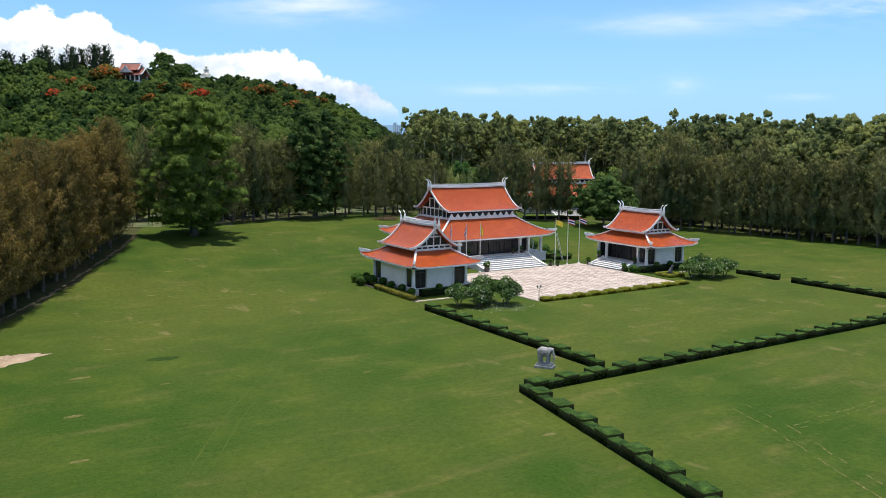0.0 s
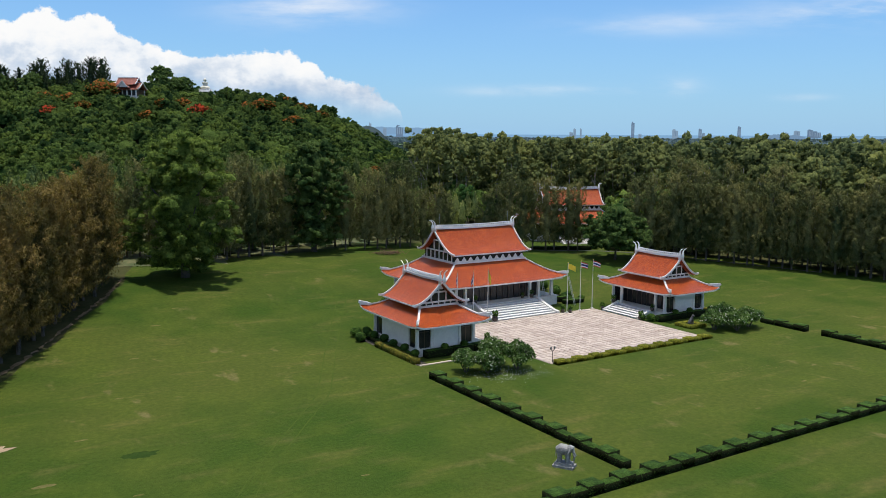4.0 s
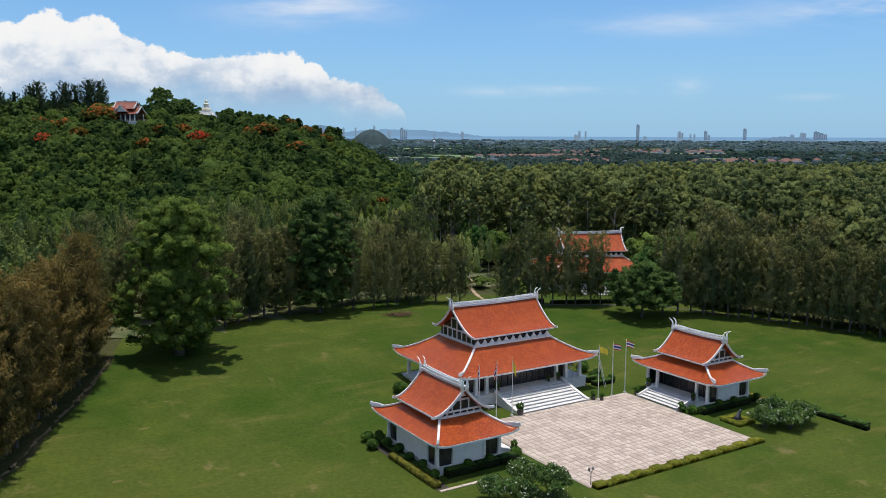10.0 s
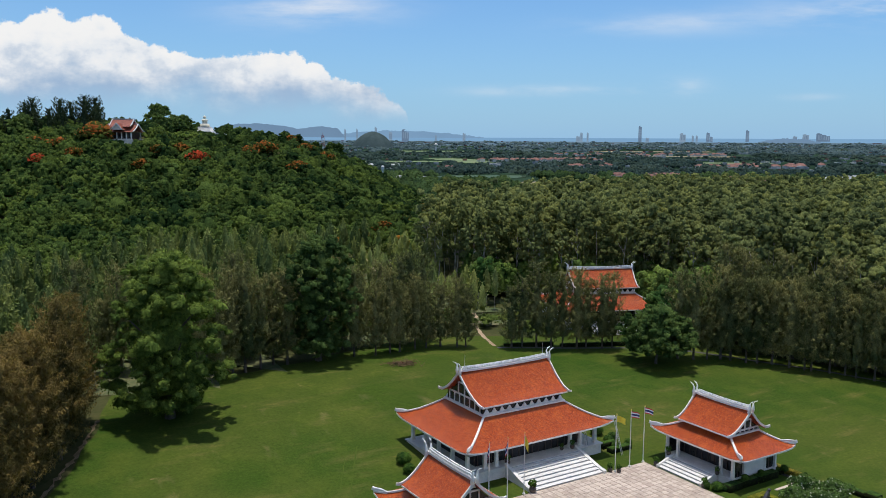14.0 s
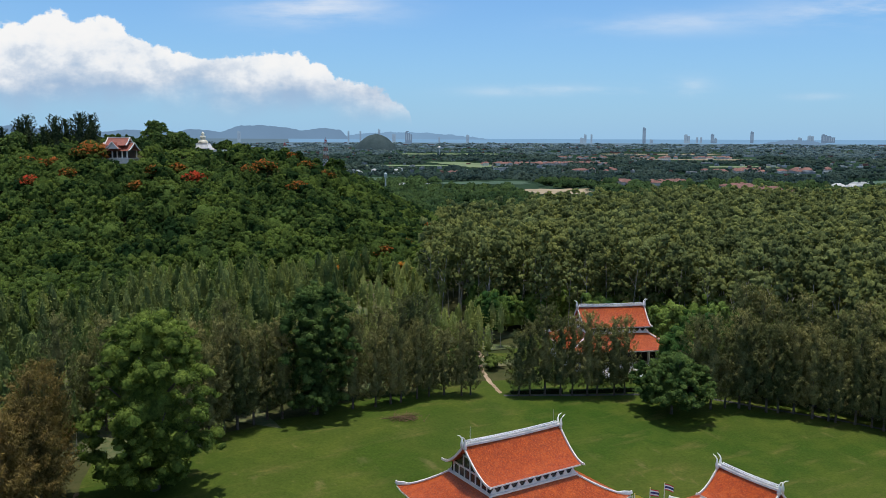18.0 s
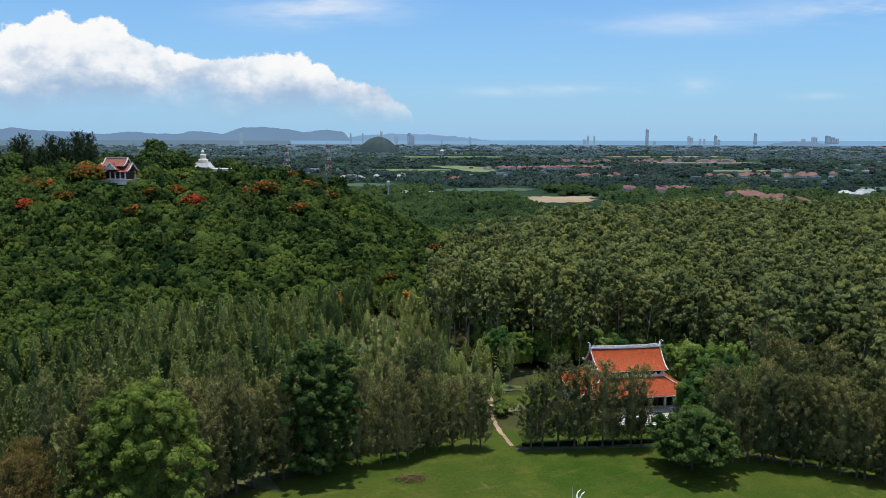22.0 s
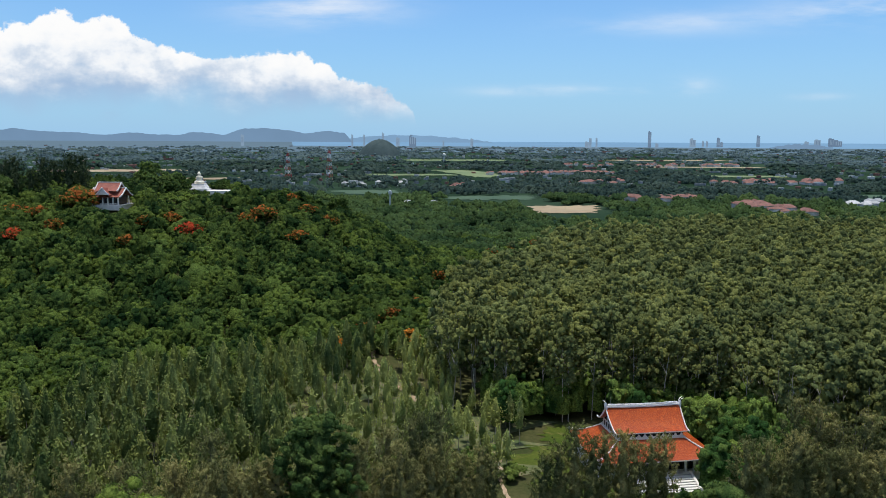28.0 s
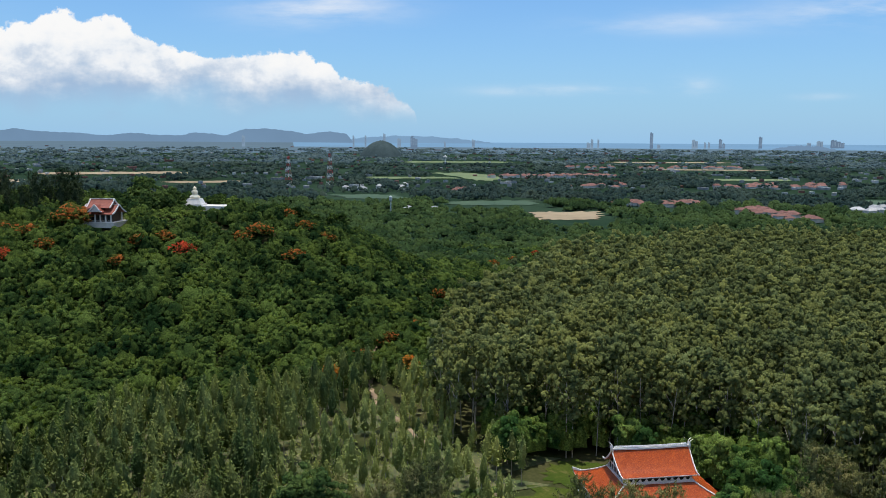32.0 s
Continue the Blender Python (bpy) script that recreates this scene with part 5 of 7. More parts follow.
def sapling_template(h, r, tufts, size):
    """A slim young tree: a ragged pointed crown of upswept sprays on a bare stem."""
    zz = np.array([1.0, 0.93, 0.84, 0.73, 0.62, 0.51, 0.41, 0.34])[:, None]
    seg = 7
    prof = lambda z: np.interp(z, [0.33, 0.44, 0.56, 0.75, 0.9, 1.0], [0.5, 0.95, 1.0, 0.74, 0.42, 0.06])
    th = np.linspace(0, 2 * np.pi, seg, endpoint=False)[None] + np.arange(8)[:, None] * 0.45
    rad = r * 0.66 * prof(zz) * rng.uniform(0.45, 1.3, (8, seg))
    core = np.stack([rad * np.cos(th), rad * np.sin(th), h * (zz + rng.uniform(-0.022, 0.022, (8, seg)))], -1).reshape(-1, 3)
    k, i = np.meshgrid(np.arange(7), np.arange(seg), indexing="ij")
    cf = np.stack([k * seg + i, (k + 1) * seg + i, (k + 1) * seg + (i + 1) % seg, k * seg + (i + 1) % seg], -1).reshape(-1, 4)
    z = 0.34 + 0.66 * rng.uniform(0, 1, tufts) ** 1.2
    a = rng.uniform(0, 6.28, tufts)
    q = r * prof(z) * rng.uniform(0.5, 1.25, tufts)
    d = np.column_stack([np.cos(a), np.sin(a), np.full(tufts, 0.5)])
    return joined((core, cf), sprigs(np.column_stack([np.cos(a) * q, np.sin(a) * q, z * h]), d, size, 0.5, 0.1, 0.6))


def spread(u0, u1, v0, v1, gap, jitter=0.42):
    """A jittered grid of places over a stretch of the plan (u across, v ahead)."""
    uu, vv = np.meshgrid(np.arange(u0, u1, gap), np.arange(v0, v1, gap * 0.88))
    uu = uu + (np.arange(len(uu)) % 2)[:, None] * gap * 0.5
    uu, vv = uu.ravel() + rng.uniform(-jitter, jitter, uu.size) * gap, vv.ravel() + rng.uniform(-jitter, jitter, uu.size) * gap
    return uu, vv


def near_track(x, y):
    p = np.array(TRACK, float)
    best = np.full(np.shape(x), 1e9)
    for a, b in zip(p[:-1], p[1:]):
        t = np.clip(((x - a[0]) * (b - a)[0] + (y - a[1]) * (b - a)[1]) / ((b - a) @ (b - a)), 0, 1)
        best = np.minimum(best, np.hypot(x - a[0] - t * (b - a)[0], y - a[1] - t * (b - a)[1]))
    return best


def wood(name, label, category, mat, templates, u, v, s0, s1, sink=0.0, keep=None):
    x, y = to_xy(u, v)
    ok = ~inside(x, y, LAWN, 3.0) & (np.hypot(x - 84.6, y - 95.4) > 17.5) & (np.hypot(x - 74, y - 84) > 13) & (np.hypot(x - 69, y - 105) > 11) & (np.hypot(x - 62, y - 97) > 8) & (np.hypot(x - 83, y - 117) > 9.5) & (np.hypot(x - 78, y - 117) > 9) & (np.hypot(x - 91, y - 119) > 7.5) & (np.hypot(x - 71, y - 109) > 7) & (near_track(x, y) > 1.5) & (np.abs(u + 20) < 0.56 * (v + 143) + 18)
    if keep is not None:
        ok &= keep
    x, y = x[ok], y[ok]
    n = len(x)
    pv, pf, pt = scatter(templates, x, y, terrain(x, y) - sink, rng.uniform(s0, s1, n), rng.uniform(0, 6.28, n), rng.uniform(0.85, 1.2, n))
    ob = new(name, np_mesh(name, pv, pf, mat, True, pt))
    return tagged(ob, label, category, kind="stuff"), x, y


def stems(name, label, xs, ys, h, r, mat, lean=0.04, forks=0):
    """Many bare stems in one mesh: five-sided, tapered; forks: upswept limbs on each."""
    n = len(xs)
    z = terrain(xs, ys) - 0.3
    foot = np.column_stack([xs, ys, z])
    top = foot + np.column_stack([rng.normal(0, lean, n) * h, rng.normal(0, lean, n) * h, h * rng.uniform(0.8, 1.0, n)])
    lo, hi, r0, r1 = [foot], [top], [np.full(n, r)], [np.full(n, r * 0.4)]
    for k in range(forks):
        t = rng.uniform(0.5, 0.78, (n, 1))
        a = rng.uniform(0, 6.28, n)
        b = foot + (top - foot) * t
        lo.append(b), hi.append(b + np.column_stack([np.cos(a) * 2.2, np.sin(a) * 2.2, rng.uniform(2.5, 5.0, n)]))
        r0.append(np.full(n, r * 0.55)), r1.append(np.full(n, r * 0.2))
    lo, hi, r0, r1 = np.concatenate(lo), np.concatenate(hi), np.concatenate(r0)[:, None], np.concatenate(r1)[:, None]
    a = np.linspace(0, 2 * np.pi, 5, endpoint=False)
    ring = lambda p, q: np.stack([p[:, :1] + q * np.cos(a), p[:, 1:2] + q * np.sin(a), np.repeat(p[:, 2:], 5, 1)], -1)
    v = np.concatenate([ring(lo, r0), ring(hi, r1)], 1).reshape(-1, 3)
    i = np.arange(5)
    q = np.stack([i, (i + 1) % 5, 5 + (i + 1) % 5, 5 + i], -1)
    f = (q[None] + (np.arange(len(lo)) * 10)[:, None, None]).reshape(-1, 4)
    return tagged(new(name, np_mesh(name, v, f, mat)), label, "tree stems", kind="stuff")


def wood_edge(v):
    """How far across (u) the eucalyptus wood begins, at each distance ahead."""
    return np.interp(v, [90, 150, 158, 174, 214, 269, 440, 520], [34, -2, -22, -26, -24, -12, 36, 150])


def hill_foot(u):
    """Where ahead (v) the hill forest begins, all along the plantation."""
    return np.interp(u, [-235, -117, -109, -96, -79, -66, -48, -20], [116, 122, 138, 148, 158, 165, 186, 205])


euc_near = [euc_template(27.0, 5.4, 12, 10, 620, 0.23, (0.42, 0.8)) for _ in range(8)]
euc_far = [euc_template(26, 5.2, 6, 6, 130, 0.38, (0.65, 1.2)) for _ in range(7)]
u, v = spread(-30, 215, 60, 230, 6.2)
s, ex, ey = wood("eucalyptus_wood", "dense olive-green eucalyptus wood with pale stems", "woodland", M["euc"], euc_near, u, v, 0.76, 1.17, keep=(u > wood_edge(v)) & (v > np.interp(u, [-30, 40, 62, 84], [156, 150, 122, 60])))
stems("eucalyptus_stems", "pale bare stems of the eucalyptus wood", ex, ey, 22, 0.15, M["pale_trunk"], forks=3)
u, v = spread(-30, 330, 230, 520, 6.4)
s, ex2, ey2 = wood("eucalyptus_wood", "dense olive-green eucalyptus wood behind the nearer trees", "woodland", M["euc"], euc_far, u, v, 0.74, 1.12, keep=(u > wood_edge(v)))

mix_t = [crown_template(12.5, 4.0, 26, 260, 0.34) for _ in range(5)]
u, v = spread(-12, 80, 92, 168, 5.0)
wood("mixed_wood", "lush dark green mixed trees beside the far hall", "woodland", M["mixed"], mix_t, u, v, 0.6, 1.15, keep=(u < np.interp(v, [90, 140, 160, 168], [46, 66, 70, 50])) & (u > np.interp(v, [92, 130, 160], [-4, -4, -16])))

hill_t = [crown_template(8.2, 4.0, 24, 130, 0.30, (0.14, 0.28)) for _ in range(7)]
hill_far = [crown_template(8.2, 4.0, 15, 40, 0.42, (0.17, 0.32)) for _ in range(6)]
u, v = spread(-235, 20, 112, 262, 4.6)
wood("hill_forest", "dense bright and dark green forest covering the hillside", "forest", M["hill"], hill_t, u, v, 0.42, 1.2, 1.0, keep=(v > hill_foot(u)) & (u < wood_edge(v) - 2))
u, v = spread(-300, 60, 262, 430, 5.0)
x, y = to_xy(u, v)
clear = (np.hypot(x - 14.7, y - 318.7) > 12) & (np.hypot(x - 9, y - 310) > 11) & (np.hypot(x - 4, y - 302) > 9) & (np.hypot(x - 57, y - 341) > 13) & (np.hypot(x - 50, y - 331) > 15) & (np.hypot(x - 44, y - 323) > 14) & (np.hypot(x - 39, y - 314) > 11) & (np.hypot(x - 64, y - 333) > 7)
wood("hill_forest", "dense green forest over the top of the hill", "forest", M["hill"], hill_far, u, v, 0.45, 1.1, 1.0, keep=clear & (u < wood_edge(v) - 2))

u, v = spread(-190, -90, 262, 345, 2.6)
x, y = to_xy(u, v)
near = (np.hypot(x - 14.7, y - 318.7) > 9.5) & (np.hypot(x - 57, y - 341) > 10) & ((np.hypot(x - 9, y - 310) < 12) | (np.hypot(x - 4, y - 302) < 10) | (np.hypot(x - 50, y - 331) < 16) | (np.hypot(x - 44, y - 323) < 15) | (np.hypot(x - 39, y - 314) < 12))
wood("hilltop_scrub", "low green scrub below the hilltop terraces", "bushes", M["hill"], [lump_template(2.4, 1.6, 5, 0, 40, 0.25, 6, (78, 40, -10)) for _ in range(4)], u, v, 0.6, 1.3, 0.3, keep=near)
u, v = spread(-90, 110, 40, 150, 3.0)
x, y = to_xy(u, v)
wood("undergrowth", "low dark green bushes behind the tree rows", "bushes", M["darkleaf"], [lump_template(2.6, 1.7, 5, 0, 70, 0.22, 6, (78, 40, -10)) for _ in range(4)], u, v, 0.5, 1.25, 0.2,
     keep=inside(x, y, LAWN, 24) & ~inside(x, y, LAWN, 8) & (np.hypot(x - 76, y - 80) > 22))
patch("plantation_ground", [to_xy(-175, 45), to_xy(-100, 40), to_xy(-62, 66), to_xy(-34, 96), to_xy(-8, 118), to_xy(-10, 172), to_xy(-60, 166), to_xy(-175, 162)], M["plotground"], 0.02, "open tan and green ground under young trees", "ground", 80)
young_t = [sapling_template(13.0, 1.95, 170, 0.33) for _ in range(6)]
u, v = spread(-215, 2, 20, 200, 4.3, 0.34)
front = v - np.interp(u, [-215, -100, -60, -30, 0], [40, 30, 62, 92, 112])
plot = (front > 0) & (u < np.interp(v, [90, 150, 178], [-2, -6, -24])) & (v < hill_foot(u)) & (rng.uniform(0, 1, u.shape) < np.interp(front, [0, 40], [0.3, 1.0]))
tall = u + rng.normal(0, 4, u.shape) < np.interp(v, [60, 130, 180], [-70, -58, -46])
for mat, label, share, s0, s1 in (("older", "rows of dark slim eucalyptus trees below the hill", tall, 0.75, 1.18), ("young", "rows of slim pale young eucalyptus trees over open ground", ~tall & (rng.uniform(0, 1, u.shape) < 0.72), 0.55, 1.0)):
    st, yx, yy = wood("young_eucalyptus_plantation", label, "plantation", M[mat], young_t, u, v, s0, s1, keep=plot & share)
    stems("plantation_stems", "thin pale stems of the young plantation", yx, yy, 9.5 * s1, 0.08, M["pale_trunk"], 0.015)

# ---- hilltop ----
def at_uv(u, v, dz=0.0):
    x, y = to_xy(u, v)
    return x, y, float(terrain(x, y)) + dz


def hill_house(m):
    """A small temple house with stepped red roofs edged in white."""
    t = thing("hilltop_temple", m, "small white temple house with stepped red tile roofs on the hilltop", "temple")
    part("terrace", Shape().box(0, 0, -1.0, 13.4, 11, 2.0).box(0, 0, 1.0, 13.8, 11.4, 0.3), M["white"], t, "white terrace wall")
    part("body", Shape().box(0, 0, 1.3, 10, 7.5, 3.6), M["brown"], t, "reddish brown timber walls")
    for z in (1.3, 1.75):
        part("rail", Shape().box(0, -4.4, z, 10.4, 0.16, 0.14), M["white"], t)
    for x in np.linspace(-5.2, 5.2, 6):
        for s in (-1, 1):
            part("column", Shape().box(x, s * 4.4, 1.3, 0.42, 0.42, 3.5), M["white"], t)
    for x in np.linspace(-4.2, 4.2, 5):
        part("window", Shape().box(x, -3.78, 2.0, 0.9, 0.1, 1.9), M["dark"], t)
    for hx, hy, z0, z1 in ((6.4, 5.4, 4.7, 8.3), (4.6, 3.9, 7.2, 10.6)):
        for s in (-1, 1):
            part("roof", Shape().sheet([[(x, s * hy * q, roof_curve(q, z0, z1, 1.35)) for x in (-hx, 0, hx)] for q in np.linspace(0, 1, 6)], 0.15), M["temple_roof"], t, "faded red tile roof slope")
            for e in (-1, 1):
                part("bargeboard", Shape().strip([(e * (hx + 0.1), s * hy * q, roof_curve(q, z0, z1, 1.35) + 0.15) for q in np.linspace(0, 1.05, 6)], 0.3, 0.5, (1, 0, 0)), M["white"], t)
        part("ridge", Shape().box(0, 0, z1, 2 * hx, 0.35, 0.35), M["white"], t)
    # cross gable over the entrance
    for s in (-1, 1):
        part("porch_roof", Shape().sheet([[(s * 2.6 * q, y, roof_curve(q, 5.6, 8.6, 1.3)) for y in (-6.6, -3, 0)] for q in np.linspace(0, 1, 5)], 0.15), M["temple_roof"], t)
        part("bargeboard", Shape().strip([(s * 2.7 * q, -6.7, roof_curve(q, 5.6, 8.6, 1.3) + 0.15) for q in np.linspace(0, 1, 5)], 0.25, 0.5, (0, 1, 0)), M["white"], t)
    part("pediment", Shape().add([(-2.2, -6.3, 5.7), (2.2, -6.3, 5.7), (0, -6.3, 8.3), (-2.2, -6.1, 5.7), (2.2, -6.1, 5.7), (0, -6.1, 8.3)], [(0, 1, 2), (5, 4, 3), (0, 3, 4, 1), (1, 4, 5, 2), (2, 5, 3, 0)]), M["white"], t)
    return t


hx_, hy_, hz_ = at_uv(-160.0, 278)
hill_house(pose(hx_, hy_, 47.0, 0, 0, -36) @ Matrix.Diagonal((1.02, 1.02, 0.92, 1)))

# seated statue on a white stepped pedestal with a stair wall
sx_, sy_, sz_ = at_uv(-136.5, 318)
ped = thing("statue_pedestal", pose(sx_, sy_, 50.4, 0, 0, -32), "white stepped pedestal with a terrace on the hilltop", "pedestal")
part("terrace", Shape().box(3, 1, -4, 24, 10, 5.0), M["white"], ped)
part("plinth", Shape().box(0, 0, 1.0, 8.0, 8.0, 0.8).box(0, 0, 1.8, 7.0, 7.0, 1.6, taper=0.82).box(0, 0, 3.4, 5.4, 5.4, 0.6), M["white"], ped)
part("stair", Shape().add([(-5, -5.2, 1), (-1.5, -5.2, 1), (-1.5, -5.2, -3.5), (-12, -8, -3.5), (-12, -8, -2.6), (-5, -3, 1), (-1.5, -3, 1), (-1.5, -3, -3.5), (-12, -5.5, -3.5), (-12, -5.5, -2.6)],
                         [(0, 4, 3, 2, 1), (5, 6, 7, 8, 9), (0, 1, 6, 5), (0, 5, 9, 4), (3, 4, 9, 8), (1, 2, 7, 6), (2, 3, 8, 7)]), M["white"], ped)
seat = Shape().turned(0, 0, [(1.5, 4.0), (2.0, 4.1), (2.1, 4.9), (1.7, 5.3), (1.15, 5.5), (1.05, 6.2), (1.35, 7.0), (1.2, 7.4), (0.42, 7.65), (0.42, 7.8), (0.74, 8.2), (0.68, 8.7), (0.3, 9.1), (0.06, 9.4)], 14)
st = part("seated_statue", seat, material("pale_gilded_stone", (0.74, 0.66, 0.48), (0.86, 0.80, 0.64), 0.8, 0.5, 0.1), smooth=True)
st.matrix_basis = pose(sx_, sy_, 50.4) @ Matrix.Diagonal((1.1, 1.1, 1.0, 1))
tagged(st, "pale seated statue on the white hilltop pedestal", "statue")

FLAMES = [(-119.7, 249.8, 7.0, 5, "redflame"), (-129.2, 258.1, 7.0, 4, "flame"), (-98.8, 278.5, 7.0, 6, "flame"), (-103.6, 268.1, 7.0, 4.5, "flame"), (-84.5, 299.9, 7.0, 5, "flame"), (-74.5, 289.6, 7.0, 4.5, "flame"), (-81.5, 262.2, 7.0, 4.5, "flame"), (-136.7, 236.0, 7.0, 4, "flame"), (-190.3, 260.2, 7.0, 6, "flame"), (-178.8, 258.9, 7.0, 5, "flame"), (-178.2, 238.9, 7.0, 5, "redflame"), (-167.8, 247.0, 7.0, 4, "flame"), (-136.5, 251.8, 7.0, 3.5, "flame"), (-94.5, 313.8, 7.0, 4, "flame"), (-56.1, 182.6, 7.0, 3.5, "gold_flame"), (-49.9, 197.4, 7.0, 4.5, "flame"), (-35.6, 201.4, 7.0, 3.5, "gold_flame"), (-35.5, 236.3, 7.0, 5, "flame"), (-42.9, 217.0, 7.0, 3.5, "flame"), (-29.0, 290.5, 7.0, 3.5, "flame"), (13.9, 484.4, 7.0, 4.5, "flame"), (0.3, 465.6, 7.0, 4.0, "flame"), (31.4, 516.0, 7.0, 3.2, "redflame"), (46.3, 133.4, 7.0, 4.5, "flame"), (46.4, 124.8, 7.0, 4.0, "flame"), (-168.5, 270, 10.5, 8.6, "flame")]
FEATHER = [(np_mesh("crown", *casuarina_arrays(14.0, 3.6, 60, 24, 0.2, 0.5), M["feather"]), trunk_shape(13, 0.25, 0.4, 5, 2.0, 0.3).mesh("trunk", M["trunk"])) for _ in range(3)]
for k, (uu, vv, h) in enumerate(((-196, 296, 15), (-186, 300, 16.5), (-180, 297, 16), (-183, 292, 15), (-190, 294, 14), (-207, 290, 12), (-191, 288, 12), (-201, 284, 11), (-214, 300, 13), (-228, 296, 13), (-220, 285, 12), (-196, 286, 12), (-188, 281, 11), (-208, 296, 15), (-176, 290, 13), (-212, 282, 12), (-236, 288, 13), (-244, 300, 13), (-232, 280, 11))):
    x, y, z = at_uv(uu, vv)
    t = tree("hilltop_tree", Matrix(), *FEATHER[k % 3], "tall dark feathery tree on the hilltop")
    t.matrix_basis = pose(x, y, z - 0.5, 0, 0, k * 77) @ Matrix.Diagonal((h / 12.5, h / 12.5, h / 13, 1))
for uu, vv, h, r, mat, lab in ((-154, 306, 14.0, 7.0, "darkleaf", "large round-crowned tree on the hilltop"), (-146, 306, 9, 5.4, "darkleaf", "large round-crowned tree on the hilltop"), (-150, 297, 9, 5.0, "darkleaf", "large round-crowned tree on the hilltop"), (-205, 280, 11, 6.0, "darkleaf", "large round-crowned tree on the hilltop"), (-219, 276, 11, 6.0, "darkleaf", "large round-crowned tree on the hilltop"),
                               (-145, 312, 9.5, 5.0, "darkleaf", "large round-crowned tree on the hilltop"), (-128, 328, 8, 3.4, "hill", "small round tree on the hilltop"), (-117.5, 320, 6.5, 2.6, "hill", "small round tree on the hilltop"), (-98, 318, 8.0, 3.0, "hill", "small round tree on the hilltop"),
                               (-92.8, 323, 8.5, 3.0, "hill", "small tree on the end of the hill"), (-78, 330, 10, 3.2, "hill", "small tree on the end of the hill"), (-74.9, 338, 11, 3.2, "hill", "small tree on the end of the hill"), (-84, 322, 8, 3.0, "hill", "small tree on the end of the hill")):
    x, y, z = at_uv(uu, vv)
    broad_tree("hilltop_tree", x, y, h, r * 1.1, 40, 1100, 0.5, M[mat], lab, trunk_r=0.3, low=0.25, clump=(0.16, 0.3))
for uu, vv, h, r, mat in FLAMES:
    x, y, z = at_uv(uu, vv)
    broad_tree("flame_tree", x, y, h, r, 34, 900, 0.42, M[mat], "flame tree with orange-red blossom among green forest", trunk_r=0.25, low=0.5, layered=0.6, clump=(0.16, 0.3))

# ---- far plain and skyline ----
sheds_at = []
for i in range(430):
    d, a = math.exp(rng.uniform(math.log(1300), math.log(4000))), radians(VIEW_AZ) + rng.uniform(-0.54, 0.54)
    sheds_at.append((d * math.sin(a), d * math.cos(a), rng.uniform(3.2, 7) * (1 + d / 4000) * (2.8 if rng.uniform() < 0.08 else 1), a, d))
plain_t = [lump_template(9, 8.5, 4, 0, 14, 1.3, 6, (78, 40, -10), 0.5) for _ in range(6)]
far_t = [crown_template(8, 9, 6, 1, 0.5, (0.2, 0.42), 4, False) for _ in range(6)]
n = 11500
dist = np.exp(rng.uniform(math.log(400), math.log(3700), n))
azi = radians(VIEW_AZ) + rng.uniform(-0.56, 0.56, n)
fx, fy = dist * np.sin(azi), dist * np.cos(azi)
fu, fv = 0.844 * fx - 0.536 * fy, 0.536 * fx + 0.844 * fy


def off_field(x, y, poly, grow=8.0):
    c = np.mean(poly, 0)
    p = [tuple(c + (np.array(q) - c) * (1 + grow / np.hypot(*(np.array(q) - c)))) for q in poly]
    px, py = np.array(p).T
    hit = np.zeros(np.shape(x), bool)
    j = len(px) - 1
    for i in range(len(px)):
        cross = (py[i] > y) != (py[j] > y)
        hit ^= cross & (x < (px[j] - px[i]) * (y - py[i]) / (py[j] - py[i] + 1e-12) + px[i])
        j = i
    return ~hit


FIELDS = [("tanfield", "dry tan ploughed field on the plain", [(530, 728), (603, 688), (545, 622), (483, 642)]),
          ("field", "pale green field on the plain", [(905, 1600), (990, 1510), (905, 1290), (826, 1268), (880, 1450)]),
          ("darkfield", "dark green field on the plain", [(440, 1085), (520, 1040), (505, 960), (430, 1000)]),
          ("darkfield", "dark green field on the plain", [(530, 900), (640, 860), (600, 800), (500, 840)]),
          ("darkfield", "dark green field on the plain", [(1010, 650), (1120, 600), (1060, 540), (960, 590)]),
          ("tanfield", "dry tan field on the plain", [(150, 1900), (420, 1840), (420, 1750), (150, 1790)]),
          ("field", "green field on the plain", [(20, 1300), (160, 1280), (150, 1190), (20, 1210)]),
          ("field", "green field on the plain", [(700, 1500), (860, 1420), (840, 1360), (680, 1430)]),
          ("tanfield", "dry tan field on the plain", [(300, 1500), (430, 1470), (420, 1410), (300, 1440)]),
          ("field", "green field on the plain", [(1250, 1150), (1400, 1040), (1370, 980), (1220, 1090)]),
          ("tanfield", "dry tan field on the plain", [(-60, 1650), (120, 1640), (120, 1560), (-60, 1570)]),
          ("tanfield", "dry tan field on the plain", [(1700, 1900), (2000, 1700), (1960, 1640), (1660, 1840)]),
          ("field", "green field on the plain", [(1150, 2200), (1450, 2050), (1420, 1960), (1120, 2100)]),
          ("tanfield", "dry tan field on the plain", [(1480, 1500), (1700, 1330), (1660, 1290), (1450, 1450)])]
VILLAGES = [(1030, 1310, 130, 26, 46, -20, "redroof"), (715, 715, 52, 14, 22, -28, "redroof"), (722, 552, 22, 60, 22, -20, "redroof"), (1180, 860, 120, 40, 26, -20, "redroof"),
            (905, 1020, 60, 30, 8, 0, "redroof"), (1500, 1500, 220, 60, 40, -30, "redroof"), (640, 1050, 16, 12, 4, 0, "redroof"), (420, 780, 30, 12, 2, 0, "paleroof"), (560, 1160, 90, 30, 5, 0, "paleroof"), (880, 520, 60, 30, 8, -20, "paleroof")]
